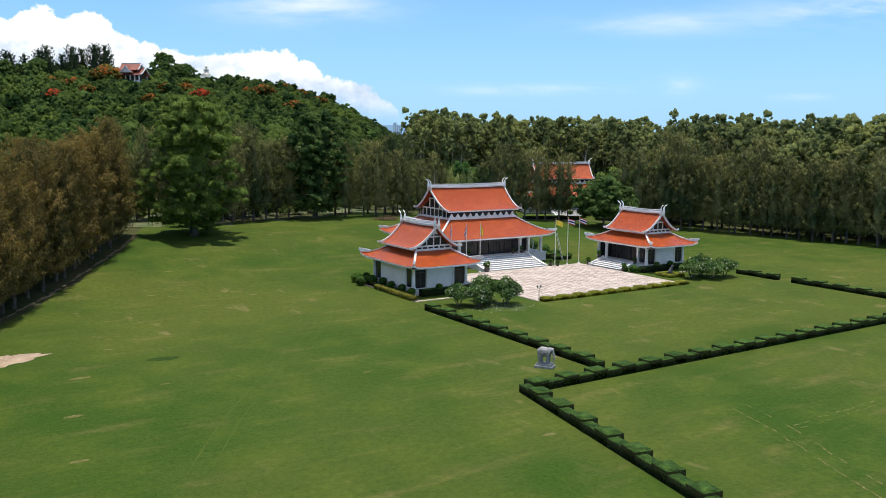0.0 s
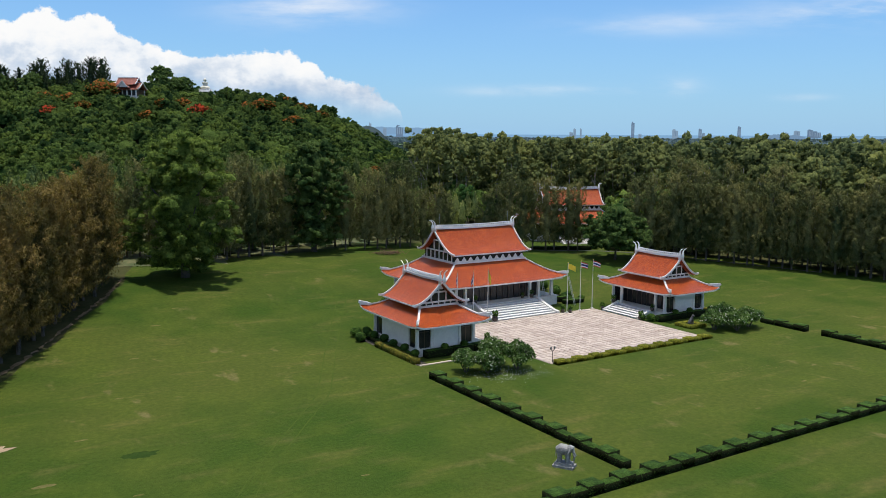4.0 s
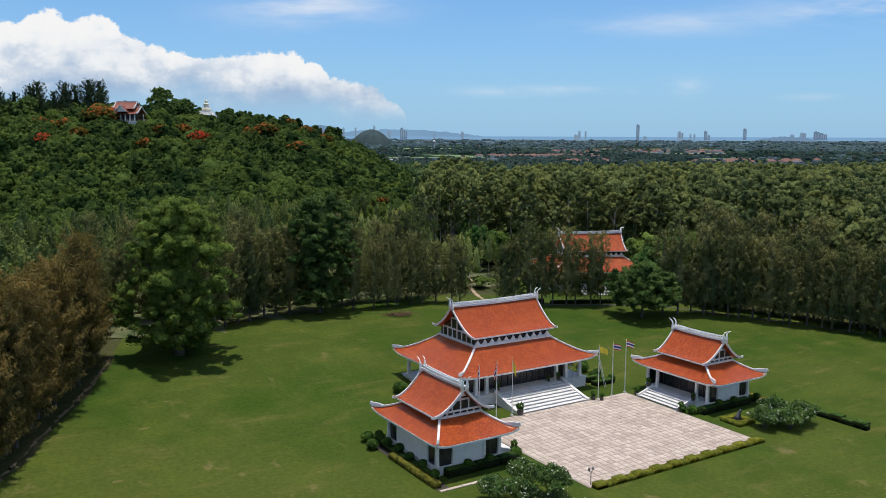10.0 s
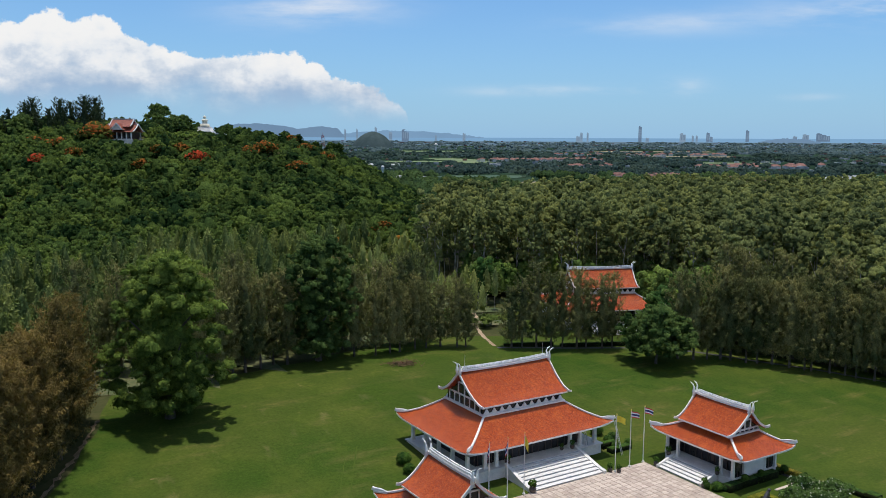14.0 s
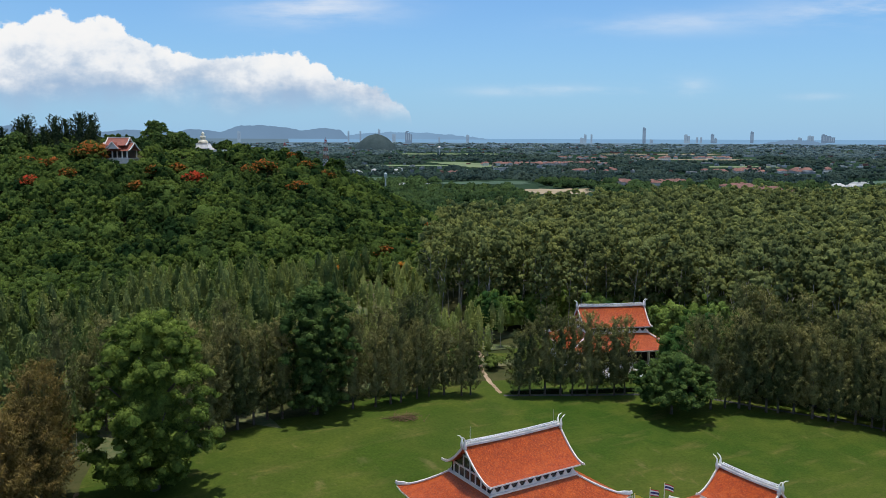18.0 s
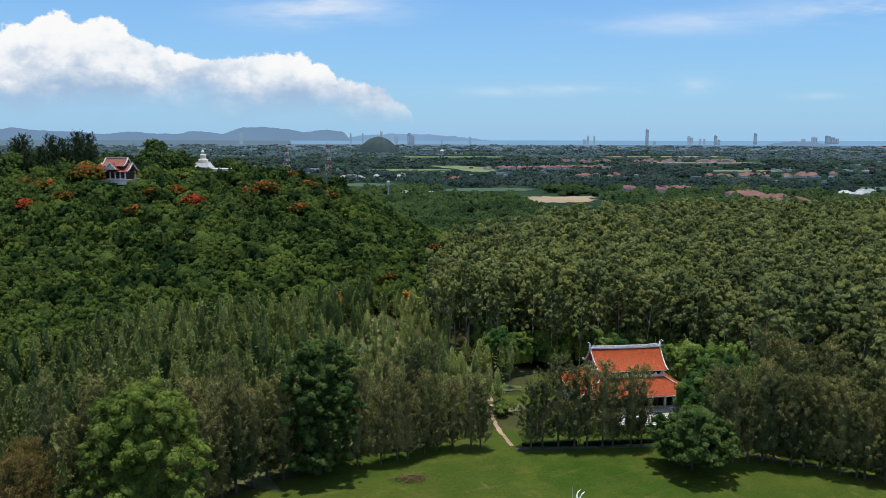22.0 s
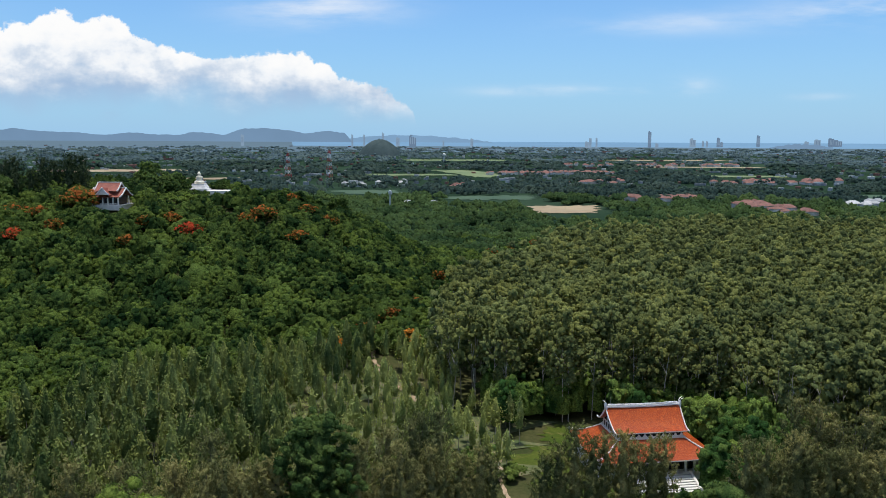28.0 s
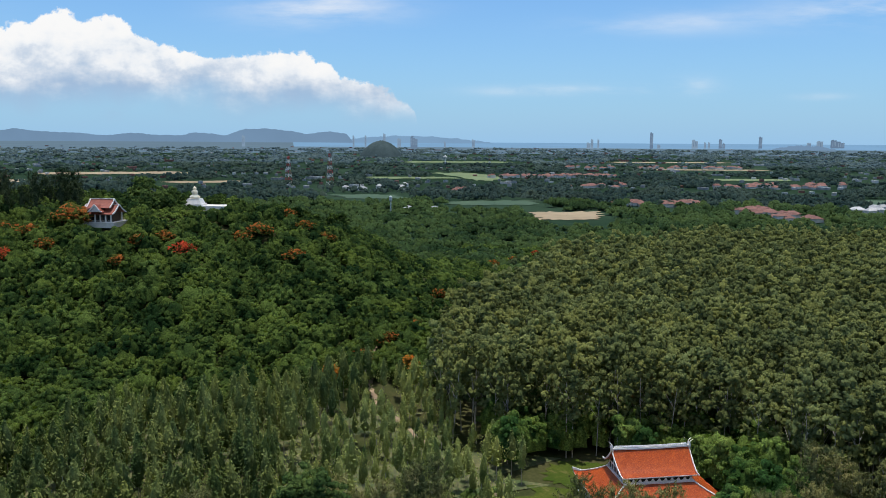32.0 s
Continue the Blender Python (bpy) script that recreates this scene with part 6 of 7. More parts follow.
ok = ((fv > 440) | (fu > 340)) & ~((fu > 20) & (fv < 545)) & ~((fu < 5) & (fv < 470))
for _, _, poly in FIELDS:
    for k in np.array((0, 0.25, 0.5, 0.8)) * 0.117 * np.hypot(*np.mean(poly, 0)):
        ok &= off_field(fx + k * 0.53, fy + k * 0.85, poly)
for cx, cy, ax, ay, nn, tn, _ in VILLAGES:
    c, s = math.cos(radians(tn)), math.sin(radians(tn))
    for k in np.array((0, 0.35, 0.7)) * 0.1 * math.hypot(cx, cy):
        lx, ly = (fx + k * 0.53 - cx) * c + (fy + k * 0.85 - cy) * s, -(fx + k * 0.53 - cx) * s + (fy + k * 0.85 - cy) * c
        ok &= (np.abs(lx) > ax + 8) | (np.abs(ly) > ay + 8) | (rng.uniform(0, 1, n) < 0.45)
for sx, sy, w, a, d in sheds_at:
    lx, ly = (fx - sx) * math.cos(a) - (fy - sy) * math.sin(a), (fx - sx) * math.sin(a) + (fy - sy) * math.cos(a)
    ok &= (np.abs(lx) > w / 2 + 8) | (ly > 10) | (ly < -0.09 * d)
fx, fy, dist = fx[ok], fy[ok], dist[ok]
grow = np.clip(dist / 1000, 0.7, 2.2)
# the two farther belts carry haze in their leaf colour
for nm, sel, mat, lab in (("plain_woods", dist < 1000, "plain", "scattered dark green woods and groves over the plain"), ("far_woods", (dist >= 1000) & (dist < 2200), "hazy", "dim woods far out on the plain, tinted blue-green for haze"), ("farthest_woods", dist >= 2200, "farthest", "pale misty woods at the edge of the plain")):
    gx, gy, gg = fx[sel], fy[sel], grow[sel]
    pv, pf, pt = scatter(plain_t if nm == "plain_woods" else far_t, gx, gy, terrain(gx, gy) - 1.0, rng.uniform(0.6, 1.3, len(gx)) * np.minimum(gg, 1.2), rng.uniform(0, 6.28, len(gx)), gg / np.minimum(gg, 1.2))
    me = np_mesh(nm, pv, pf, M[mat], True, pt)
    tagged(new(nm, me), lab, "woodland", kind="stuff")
# green saplings between hill and fields
u, v = spread(-40, 70, 380, 560, 9)
x, y = to_xy(u, v)
wood("scrub_wood", "fresh green scrub and saplings at the foot of the hill", "woodland", M["hill"], [lump_template(6, 4.5, 6, 0, 30, 0.5, 6, (78, 40, -10)) for _ in range(3)], u, v, 0.6, 1.1, keep=(u < np.interp(v, [380, 400, 520], [40, 45, 150])) & (v > 400))
for k, lab, poly in FIELDS:
    patch("field", poly, M[k], 0.5, lab, "field", 40)

house_wall = material("pale_house_wall", (0.50, 0.49, 0.46), (0.68, 0.66, 0.62), 0.05, 0.8, 0.0, rand=0.8)


def house_meshes(w, d, h, mat):
    wall = Shape().box(0, 0, 0, w, d, h).mesh("wall", house_wall)
    e = 0.8
    roof = Shape().add([(-w / 2 - e, -d / 2 - e, h), (w / 2 + e, -d / 2 - e, h), (w / 2 + e, d / 2 + e, h), (-w / 2 - e, d / 2 + e, h), (-w / 4, 0, h + d * 0.32), (w / 4, 0, h + d * 0.32)],
                       [(0, 1, 5, 4), (1, 2, 5), (2, 3, 4, 5), (3, 0, 4), (3, 2, 1, 0)]).mesh("roof", mat)
    return wall, roof


KINDS = {k: [house_meshes(12, 9, 3.4, M[k]), house_meshes(16, 11, 4.2, M[k]), house_meshes(10, 8, 5.5, M[k])] for k in ("redroof", "paleroof")}
for cx, cy, ax, ay, nn, tn, k in VILLAGES:
    for i in range(nn):
        a, b = rng.uniform(-ax, ax), rng.uniform(-ay, ay)
        c, s = math.cos(radians(tn)), math.sin(radians(tn))
        x, y = cx + a * c - b * s, cy + a * s + b * c
        wall, roof = KINDS[k][rng.integers(0, 3)]
        t = thing("house", pose(x, y, float(terrain(x, y)) + 0.4, 0, 0, tn + rng.choice([0, 90]) + rng.uniform(-6, 6)), "low pale house with a faded red roof among trees" if k == "redroof" else "pale shed with a light sheet roof", "house", "houses on the plain")
        part("wall", wall, None, t)
        part("roof", roof, None, t)

# pale sheds and blocks strewn over the plain
sheds, cots = Shape(), Shape()
for i, (x, y, w, a, d) in enumerate(sheds_at):
    (cots if i % 3 == 0 else sheds).box(x, y, float(terrain(x, y)), w, rng.uniform(6, 11), rng.uniform(3, 5), a * -1 + rng.uniform(-0.3, 0.3))
tagged(part("far_sheds", sheds, M["paleroof"]), "pale sheds and low blocks strewn over the far plain", "buildings", kind="stuff")
tagged(part("far_cottages", cots, M["redroof"]), "small red-roofed houses strewn over the far plain", "buildings", kind="stuff")


def lattice_mast(x, y, h, w, label):
    t = thing("radio_mast", pose(x, y, float(terrain(x, y)), 0, 0, 20), label, "radio mast", "radio masts")
    for k in range(8):
        z0, z1 = h * k / 8, h * (k + 1) / 8
        w0, w1 = w * (1 - 0.72 * k / 8), w * (1 - 0.72 * (k + 1) / 8)
        sh = Shape()
        for sx, sy in ((-1, -1), (1, -1), (1, 1), (-1, 1)):
            sh.tube([(sx * w0 / 2, sy * w0 / 2, z0), (sx * w1 / 2, sy * w1 / 2, z1)], [0.38, 0.34], 5)
        for sx, sy, tx, ty in ((-1, -1, 1, -1), (1, -1, 1, 1), (1, 1, -1, 1), (-1, 1, -1, -1)):
            sh.tube([(sx * w0 / 2, sy * w0 / 2, z0), (tx * w1 / 2, ty * w1 / 2, z1)], [0.22, 0.22], 4)
            sh.tube([(tx * w0 / 2, ty * w0 / 2, z0), (sx * w1 / 2, sy * w1 / 2, z1)], [0.22, 0.22], 4)
        part("mast_section", sh, M["red"] if k % 2 == 1 else M["white"], t, "red painted section" if k % 2 == 1 else "white painted section")
    part("antenna", Shape().tube([(0, 0, h), (0, 0, h + 5)], [0.2, 0.1], 5), M["red"], t)
    for z in (0.7, 0.78):
        part("dish", Shape().turned(1.2, -1.2, [(0.1, h * z), (1.2, h * z + 0.6), (1.2, h * z + 1.6), (0.1, h * z + 2.2)], 8), M["white"], t)


lattice_mast(478, 1345, 48, 9, "red and white lattice radio mast on the plain")
lattice_mast(528, 1282, 54, 9, "tall red and white lattice radio mast on the plain")
wt = thing("water_tower", pose(1096, 1838, float(terrain(1096, 1838))), "white mushroom-shaped water tower on the plain", "water tower")
part("shaft", Shape().turned(0, 0, [(2.0, 0), (1.3, 4), (1.3, 22)], 10), M["white"], wt)
part("tank", Shape().turned(0, 0, [(1.4, 21), (4.6, 25), (4.8, 27), (1.0, 29.5)], 12), M["white"], wt)
sg = thing("water_tower", pose(376, 770, float(terrain(376, 770))), "slim grey water tower beside farm sheds", "water tower")
part("shaft", Shape().turned(0, 0, [(0.9, 0), (0.8, 15)], 8), M["steel"], sg)
part("tank", Shape().turned(0, 0, [(0.8, 14), (1.9, 16), (1.9, 19), (0.6, 20.5)], 10), M["steel"], sg)


# skyline: directions from the high end of the walk
EYE = (-42.9, -29.7, 77.3)
FOCAL = 1468.0


def sky_place(px, py, d):
    """A place d metres ahead in the far view, by its angle across and above the horizon."""
    a = radians(31.3) + math.atan((px - 784) / FOCAL)
    hz = 249.0 + 0.005 * (px - 784)
    k = d / math.cos(math.atan((px - 784) / FOCAL))
    return EYE[0] + k * math.sin(a), EYE[1] + k * math.cos(a), EYE[2] - (py - hz) / FOCAL * d


def tower_block(px, top, width, d, mat, steps=1, label="hazy high-rise tower on the far coast"):
    x, y, z = sky_place(px, top, d)
    w = width * d / FOCAL
    z0 = float(terrain(x, y)) - 2
    t = thing("high_rise", pose(x, y, z0, 0, 0, -radians(0) - 31), label, "high-rise", "coastal skyline")
    h = z - z0
    for k in range(steps):
        part("block", Shape().box(-w / 2 + w / steps * (k + 0.5), 0, 0, w / steps, w * 0.6, h * (1 - 0.10 * k)), mat, t)
    part("roof_block", Shape().box(-w * 0.2, 0, h, w * 0.4, w * 0.3, h * 0.05 + 1), mat, t)
    win = M["tower_pale"] if mat is M["tower"] else M["tower"]
    for k in range(3):
        part("window_band", Shape().box(-w * 0.3 + w * 0.3 * k, -w * 0.3 - 0.3, h * 0.3, w * 0.10, 0.8, h * 0.55), win, t)


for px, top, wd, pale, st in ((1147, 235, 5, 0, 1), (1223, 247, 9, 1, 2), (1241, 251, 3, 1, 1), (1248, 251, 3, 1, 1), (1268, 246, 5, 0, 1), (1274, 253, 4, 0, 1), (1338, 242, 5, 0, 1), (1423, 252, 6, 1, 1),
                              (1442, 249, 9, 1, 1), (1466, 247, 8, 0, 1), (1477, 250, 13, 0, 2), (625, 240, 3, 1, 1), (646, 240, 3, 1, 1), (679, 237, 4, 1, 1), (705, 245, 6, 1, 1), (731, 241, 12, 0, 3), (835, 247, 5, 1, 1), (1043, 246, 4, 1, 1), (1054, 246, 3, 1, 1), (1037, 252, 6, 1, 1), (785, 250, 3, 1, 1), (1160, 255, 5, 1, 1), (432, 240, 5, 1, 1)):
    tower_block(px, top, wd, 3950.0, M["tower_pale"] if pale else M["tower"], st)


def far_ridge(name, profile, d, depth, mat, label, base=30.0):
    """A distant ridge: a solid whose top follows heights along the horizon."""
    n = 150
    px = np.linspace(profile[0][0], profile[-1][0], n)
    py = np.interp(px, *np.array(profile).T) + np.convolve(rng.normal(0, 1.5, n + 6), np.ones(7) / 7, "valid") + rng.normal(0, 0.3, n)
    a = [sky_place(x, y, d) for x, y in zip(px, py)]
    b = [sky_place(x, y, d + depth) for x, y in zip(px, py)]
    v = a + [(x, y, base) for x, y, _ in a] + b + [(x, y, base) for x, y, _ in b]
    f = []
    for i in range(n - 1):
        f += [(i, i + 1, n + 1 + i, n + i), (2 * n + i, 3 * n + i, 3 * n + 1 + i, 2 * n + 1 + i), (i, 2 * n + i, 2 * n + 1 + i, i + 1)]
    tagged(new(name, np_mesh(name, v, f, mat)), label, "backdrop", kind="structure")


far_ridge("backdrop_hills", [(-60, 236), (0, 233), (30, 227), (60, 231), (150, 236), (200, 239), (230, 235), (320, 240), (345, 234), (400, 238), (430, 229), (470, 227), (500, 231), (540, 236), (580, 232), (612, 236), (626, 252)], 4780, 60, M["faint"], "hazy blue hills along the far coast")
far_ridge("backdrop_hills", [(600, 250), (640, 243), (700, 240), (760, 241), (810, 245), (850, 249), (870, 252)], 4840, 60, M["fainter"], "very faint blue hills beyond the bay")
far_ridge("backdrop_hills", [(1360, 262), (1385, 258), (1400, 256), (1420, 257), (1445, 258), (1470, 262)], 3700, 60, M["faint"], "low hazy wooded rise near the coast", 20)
# wooded knoll
ku, kv = [], []
kx, ky, kz = sky_place(674, 247, 2900)
rings = []
kr = 76.0
base = float(terrain(kx, ky))
v, f = [], []
for i, q in enumerate(np.linspace(0.03, 1, 12)):
    for j in range(40):
        a = j * math.pi / 20
        r = kr * q * (1 + 0.08 * math.sin(3 * a + 1) + 0.04 * math.sin(7 * a))
        v.append((kx + r * math.cos(a) * 1.0, ky + r * math.sin(a), base - 2 + (kz - base) * (1 - q * q) ** 0.85 + rng.normal(0, 0.9)))
for i in range(11):
    for j in range(40):
        f.append((i * 40 + j, (i + 1) * 40 + j, (i + 1) * 40 + (j + 1) % 40, i * 40 + (j + 1) % 40))
tagged(new("knoll", np_mesh("knoll", v, f, M["knoll"])), "small steep wooded knoll on the far plain", "hill", kind="structure")

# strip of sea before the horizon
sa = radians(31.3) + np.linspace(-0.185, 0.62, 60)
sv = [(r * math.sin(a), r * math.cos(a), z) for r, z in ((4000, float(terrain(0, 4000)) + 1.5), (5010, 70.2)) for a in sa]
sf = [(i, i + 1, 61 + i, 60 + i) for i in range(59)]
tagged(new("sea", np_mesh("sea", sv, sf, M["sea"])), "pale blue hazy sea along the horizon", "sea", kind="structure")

# ---- forecourt and gardens ----
PLZ_X0, PLZ_X1, PLZ_Y0, PLZ_Y1 = -0.2, 30.2, 0.2, 25.4


def leafy_box(x0, y0, x1, y1, z0, z1, tuft=0.055, dens=90):
    """Leaf tufts over the faces of a clipped hedge, on a solid heart. Returns points and quads."""
    cx, cy, sx, sy, h = (x0 + x1) / 2, (y0 + y1) / 2, x1 - x0, y1 - y0, z1 - z0
    heart = np.array([(x, y, z) for z in (z0 - 0.1, z1) for x, y in ((x0, y0), (x1, y0), (x1, y1), (x0, y1))])
    hf = np.array([(0, 3, 2, 1), (4, 5, 6, 7), (0, 1, 5, 4), (1, 2, 6, 5), (2, 3, 7, 6), (3, 0, 4, 7)])
    pts, nrm = [], []
    for area, fn in ((sx * sy, lambda n: (np.column_stack([rng.uniform(x0, x1, n), rng.uniform(y0, y1, n), np.full(n, z1)]), (0, 0, 1))),
                     (sx * h, lambda n: (np.column_stack([rng.uniform(x0, x1, n), np.full(n, y0), rng.uniform(z0, z1, n)]), (0, -1, 0))),
                     (sx * h, lambda n: (np.column_stack([rng.uniform(x0, x1, n), np.full(n, y1), rng.uniform(z0, z1, n)]), (0, 1, 0))),
                     (sy * h, lambda n: (np.column_stack([np.full(n, x0), rng.uniform(y0, y1, n), rng.uniform(z0, z1, n)]), (-1, 0, 0))),
                     (sy * h, lambda n: (np.column_stack([np.full(n, x1), rng.uniform(y0, y1, n), rng.uniform(z0, z1, n)]), (1, 0, 0)))):
        n = max(4, int(area * dens * (1.2 if not pts else 0.6)))
        p, d = fn(n)
        pts.append(p + rng.normal(0, 0.012, p.shape)), nrm.append(np.tile(d, (n, 1)) * 3.0)
    v, f = sprigs(np.concatenate(pts), np.concatenate(nrm), tuft, 0.7, 0.0, 0.2)
    return np.concatenate([heart, v]), np.concatenate([hf, f + 8])


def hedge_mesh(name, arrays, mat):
    """A hedge's leaves over its twiggy heart, with shade put into the colour of the sides."""
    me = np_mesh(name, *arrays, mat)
    me.materials.append(M["side_shade"])
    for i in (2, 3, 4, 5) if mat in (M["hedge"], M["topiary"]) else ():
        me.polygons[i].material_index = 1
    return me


def hedge(name, ends, low, high, width, over, mat, label, group, step=3.7, block=1.9, first=1.0, side=1, z=None):
    """A clipped hedge with taller, wider blocks at even steps."""
    (xa, ya), (xb, yb) = ends
    t = thing(name, Matrix(), label, "hedge", group)
    along_x = abs(xb - xa) > abs(yb - ya)
    n = abs(xb - xa) if along_x else abs(yb - ya)
    gz = float(terrain((xa + xb) / 2, (ya + yb) / 2)) if z is None else z

    def piece(nm, s0, s1, h, w, sh, lab=""):
        s = 1 if (xb - xa if along_x else yb - ya) > 0 else -1
        if along_x:
            b = (min(xa + s * s0, xa + s * s1), ya - w / 2 + sh, max(xa + s * s0, xa + s * s1), ya + w / 2 + sh)
        else:
            b = (xa - w / 2 + sh, min(ya + s * s0, ya + s * s1), xa + w / 2 + sh, max(ya + s * s0, ya + s * s1))
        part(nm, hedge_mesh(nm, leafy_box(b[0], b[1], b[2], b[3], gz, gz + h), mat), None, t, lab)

    piece("hedge_run", 0, n, low, width, 0)
    s = first
    while s + block < n + 0.5:
        piece("hedge_block", s, min(s + block, n + 0.2), high, width + over, side * over * 0.5, "taller clipped hedge block")
        s += step
    return t


DARK = "dark green clipped hedge with raised blocks on the lawn"
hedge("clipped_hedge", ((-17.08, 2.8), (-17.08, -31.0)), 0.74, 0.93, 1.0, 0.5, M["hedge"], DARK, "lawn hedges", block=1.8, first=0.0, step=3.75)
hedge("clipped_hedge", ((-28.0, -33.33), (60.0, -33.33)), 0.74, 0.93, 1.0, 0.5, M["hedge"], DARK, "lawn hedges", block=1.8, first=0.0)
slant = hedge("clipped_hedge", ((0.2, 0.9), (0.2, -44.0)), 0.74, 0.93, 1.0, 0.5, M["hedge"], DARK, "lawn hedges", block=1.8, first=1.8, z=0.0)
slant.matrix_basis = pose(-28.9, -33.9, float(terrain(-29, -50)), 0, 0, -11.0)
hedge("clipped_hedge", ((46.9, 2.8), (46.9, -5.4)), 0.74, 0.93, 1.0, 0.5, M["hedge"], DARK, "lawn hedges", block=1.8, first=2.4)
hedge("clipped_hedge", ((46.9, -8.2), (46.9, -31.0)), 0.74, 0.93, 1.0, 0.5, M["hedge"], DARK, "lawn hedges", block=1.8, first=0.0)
hedge("golden_hedge", ((0.2, -0.35), (30.4, -0.35)), 0.46, 0.64, 0.95, 0.12, M["gold"], "low golden-green clipped hedge edging the forecourt", "forecourt hedges", 3.1, 1.6, 0.0)


def planter_hedge(x, y, r, w, h, mat, label):
    t = thing("hedge_square", Matrix(), label, "hedge")
    for b in ((x - r, y - r, x + r, y - r + w), (x - r, y + r - w, x + r, y + r), (x - r, y - r + w, x - r + w, y + r - w), (x + r - w, y - r + w, x + r, y + r - w)):
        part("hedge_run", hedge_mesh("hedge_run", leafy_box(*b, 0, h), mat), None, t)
    return t


planter_hedge(34.0, 6.6, 1.75, 1.0, 0.55, M["gold"], "square golden-green clipped hedge round a small statue")
lion = Shape().box(34.0, 6.6, 0, 0.9, 0.7, 0.55).tube([(33.75, 6.6, 0.6), (34.0, 6.6, 0.95), (34.2, 6.58, 1.3), (34.35, 6.55, 1.6)], [0.30, 0.30, 0.24, 0.15], 8)
lion.turned(34.38, 6.52, [(0.08, 1.42), (0.24, 1.55), (0.24, 1.75), (0.08, 1.9)], 8).tube([(34.3, 6.45, 1.2), (34.35, 6.4, 0.55)], [0.1, 0.09], 6).tube([(34.3, 6.7, 1.2), (34.35, 6.75, 0.55)], [0.1, 0.09], 6)
tagged(part("animal_statue", lion, material("dark_bronze", (0.04, 0.042, 0.045), (0.09, 0.09, 0.09), 2, 0.5, 0.2)), "small dark seated animal statue inside a hedge square", "statue")

# stone elephant on a plinth
el = Shape().box(0, 0, 0, 2.2, 1.4, 0.22).box(0, 0, 0.22, 1.9, 1.15, 0.26, taper=0.94)
el.turned(0, 0, [(0.02, 0)] * 2, 3)
body = [(-0.78, 0, 1.30), (-0.66, 0, 1.52), (-0.35, 0, 1.66), (0.1, 0, 1.66), (0.42, 0, 1.72), (0.62, 0, 1.86), (0.82, 0, 1.84), (0.93, 0, 1.66)]
el.tube(body, [0.20, 0.46, 0.56, 0.54, 0.44, 0.38, 0.33, 0.16], 12)
el.tube([(0.86, 0, 1.72), (1.04, 0, 1.40), (1.06, 0, 1.05), (0.98, 0, 0.75), (1.06, 0, 0.58)], [0.20, 0.15, 0.11, 0.085, 0.06], 8)
for lx, ly in ((-0.52, 0.28), (-0.52, -0.28), (0.38, 0.27), (0.38, -0.27)):
    el.tube([(lx, ly, 1.4), (lx, ly, 0.9), (lx, ly, 0.47)], [0.23, 0.18, 0.19], 9)
for s in (-1, 1):
    el.add([(0.62, s * 0.36, 1.98), (0.74, s * 0.60, 1.86), (0.60, s * 0.66, 1.52), (0.50, s * 0.52, 1.34), (0.48, s * 0.36, 1.62),
            (0.56, s * 0.33, 1.96), (0.66, s * 0.56, 1.84), (0.53, s * 0.62, 1.52), (0.44, s * 0.48, 1.36), (0.42, s * 0.33, 1.62)],
           [(0, 1, 2, 3, 4), (9, 8, 7, 6, 5), (0, 5, 6, 1), (1, 6, 7, 2), (2, 7, 8, 3), (3, 8, 9, 4), (4, 9, 5, 0)])
    el.tube([(0.94, s * 0.17, 1.45), (1.12, s * 0.22, 1.22), (1.30, s * 0.22, 1.24)], [0.06, 0.05, 0.015], 6)
el.tube([(-0.84, 0, 1.45), (-0.95, 0, 1.1), (-0.92, 0, 0.85)], [0.06, 0.045, 0.03], 6)
ele = part("elephant_statue", el, M["stone"], smooth=False)
ele.matrix_basis = pose(-21.6, -27.6, 0, 0, 0, -58) @ Matrix.Diagonal((0.88, 0.88, 0.96, 1))
tagged(ele, "grey weathered stone elephant statue on a stepped plinth", "statue")

# flags and poles
def cloth(x0, x1, z0, z1, phase, droop):
    rows = []
    for s in np.linspace(0, 1, 3):
        rows.append([(x0 + (x1 - x0) * q, 0.12 * math.sin(7 * q + phase) * q, z0 + (z1 - z0) * s - droop * q ** 1.5) for q in np.linspace(0, 1, 9)])
    top = [p for r in rows for p in r]
    low = [(x, y + 0.012, z) for x, y, z in top]
    n, f = len(top), []
    for r in range(2):
        for c in range(8):
            q = (r * 9 + c, r * 9 + c + 1, (r + 1) * 9 + c + 1, (r + 1) * 9 + c)
            f += [q, tuple(n + j for j in reversed(q))]
    return Shape().add(top + low, f)


def flagpole(x, y, bands, label, turn, droop, phase):
    t = thing("flagpole", pose(x, y, 0.05, 0, 0, turn), label, "flagpole", "forecourt flagpoles")
    part("base", Shape().turned(0, 0, [(0.22, 0), (0.22, 0.12), (0.12, 0.2)], 10), M["marble"], t)
    part("pole", Shape().turned(0, 0, [(0.075, 0.1), (0.07, 4), (0.045, 8.6)], 8), M["white"], t, "slim white pole")
    part("finial", Shape().turned(0, 0, [(0.02, 8.6), (0.09, 8.68), (0.09, 8.76), (0.02, 8.84)], 8), M["gilt"], t)
    limp = droop > 0.9
    reach, z = (0.5, 6.9) if limp else (1.35, 7.6)
    flag = part("flag", cloth(0.06, reach - 0.05, z, z + 0.001, phase, droop), bands[0][1], t)
    for h, mat in bands:
        part("flag_band", cloth(0.05, reach, z, z + h * (1.35 if limp else 0.85), phase, droop), mat, flag)
        z += h * (1.35 if limp else 0.85)
    return t


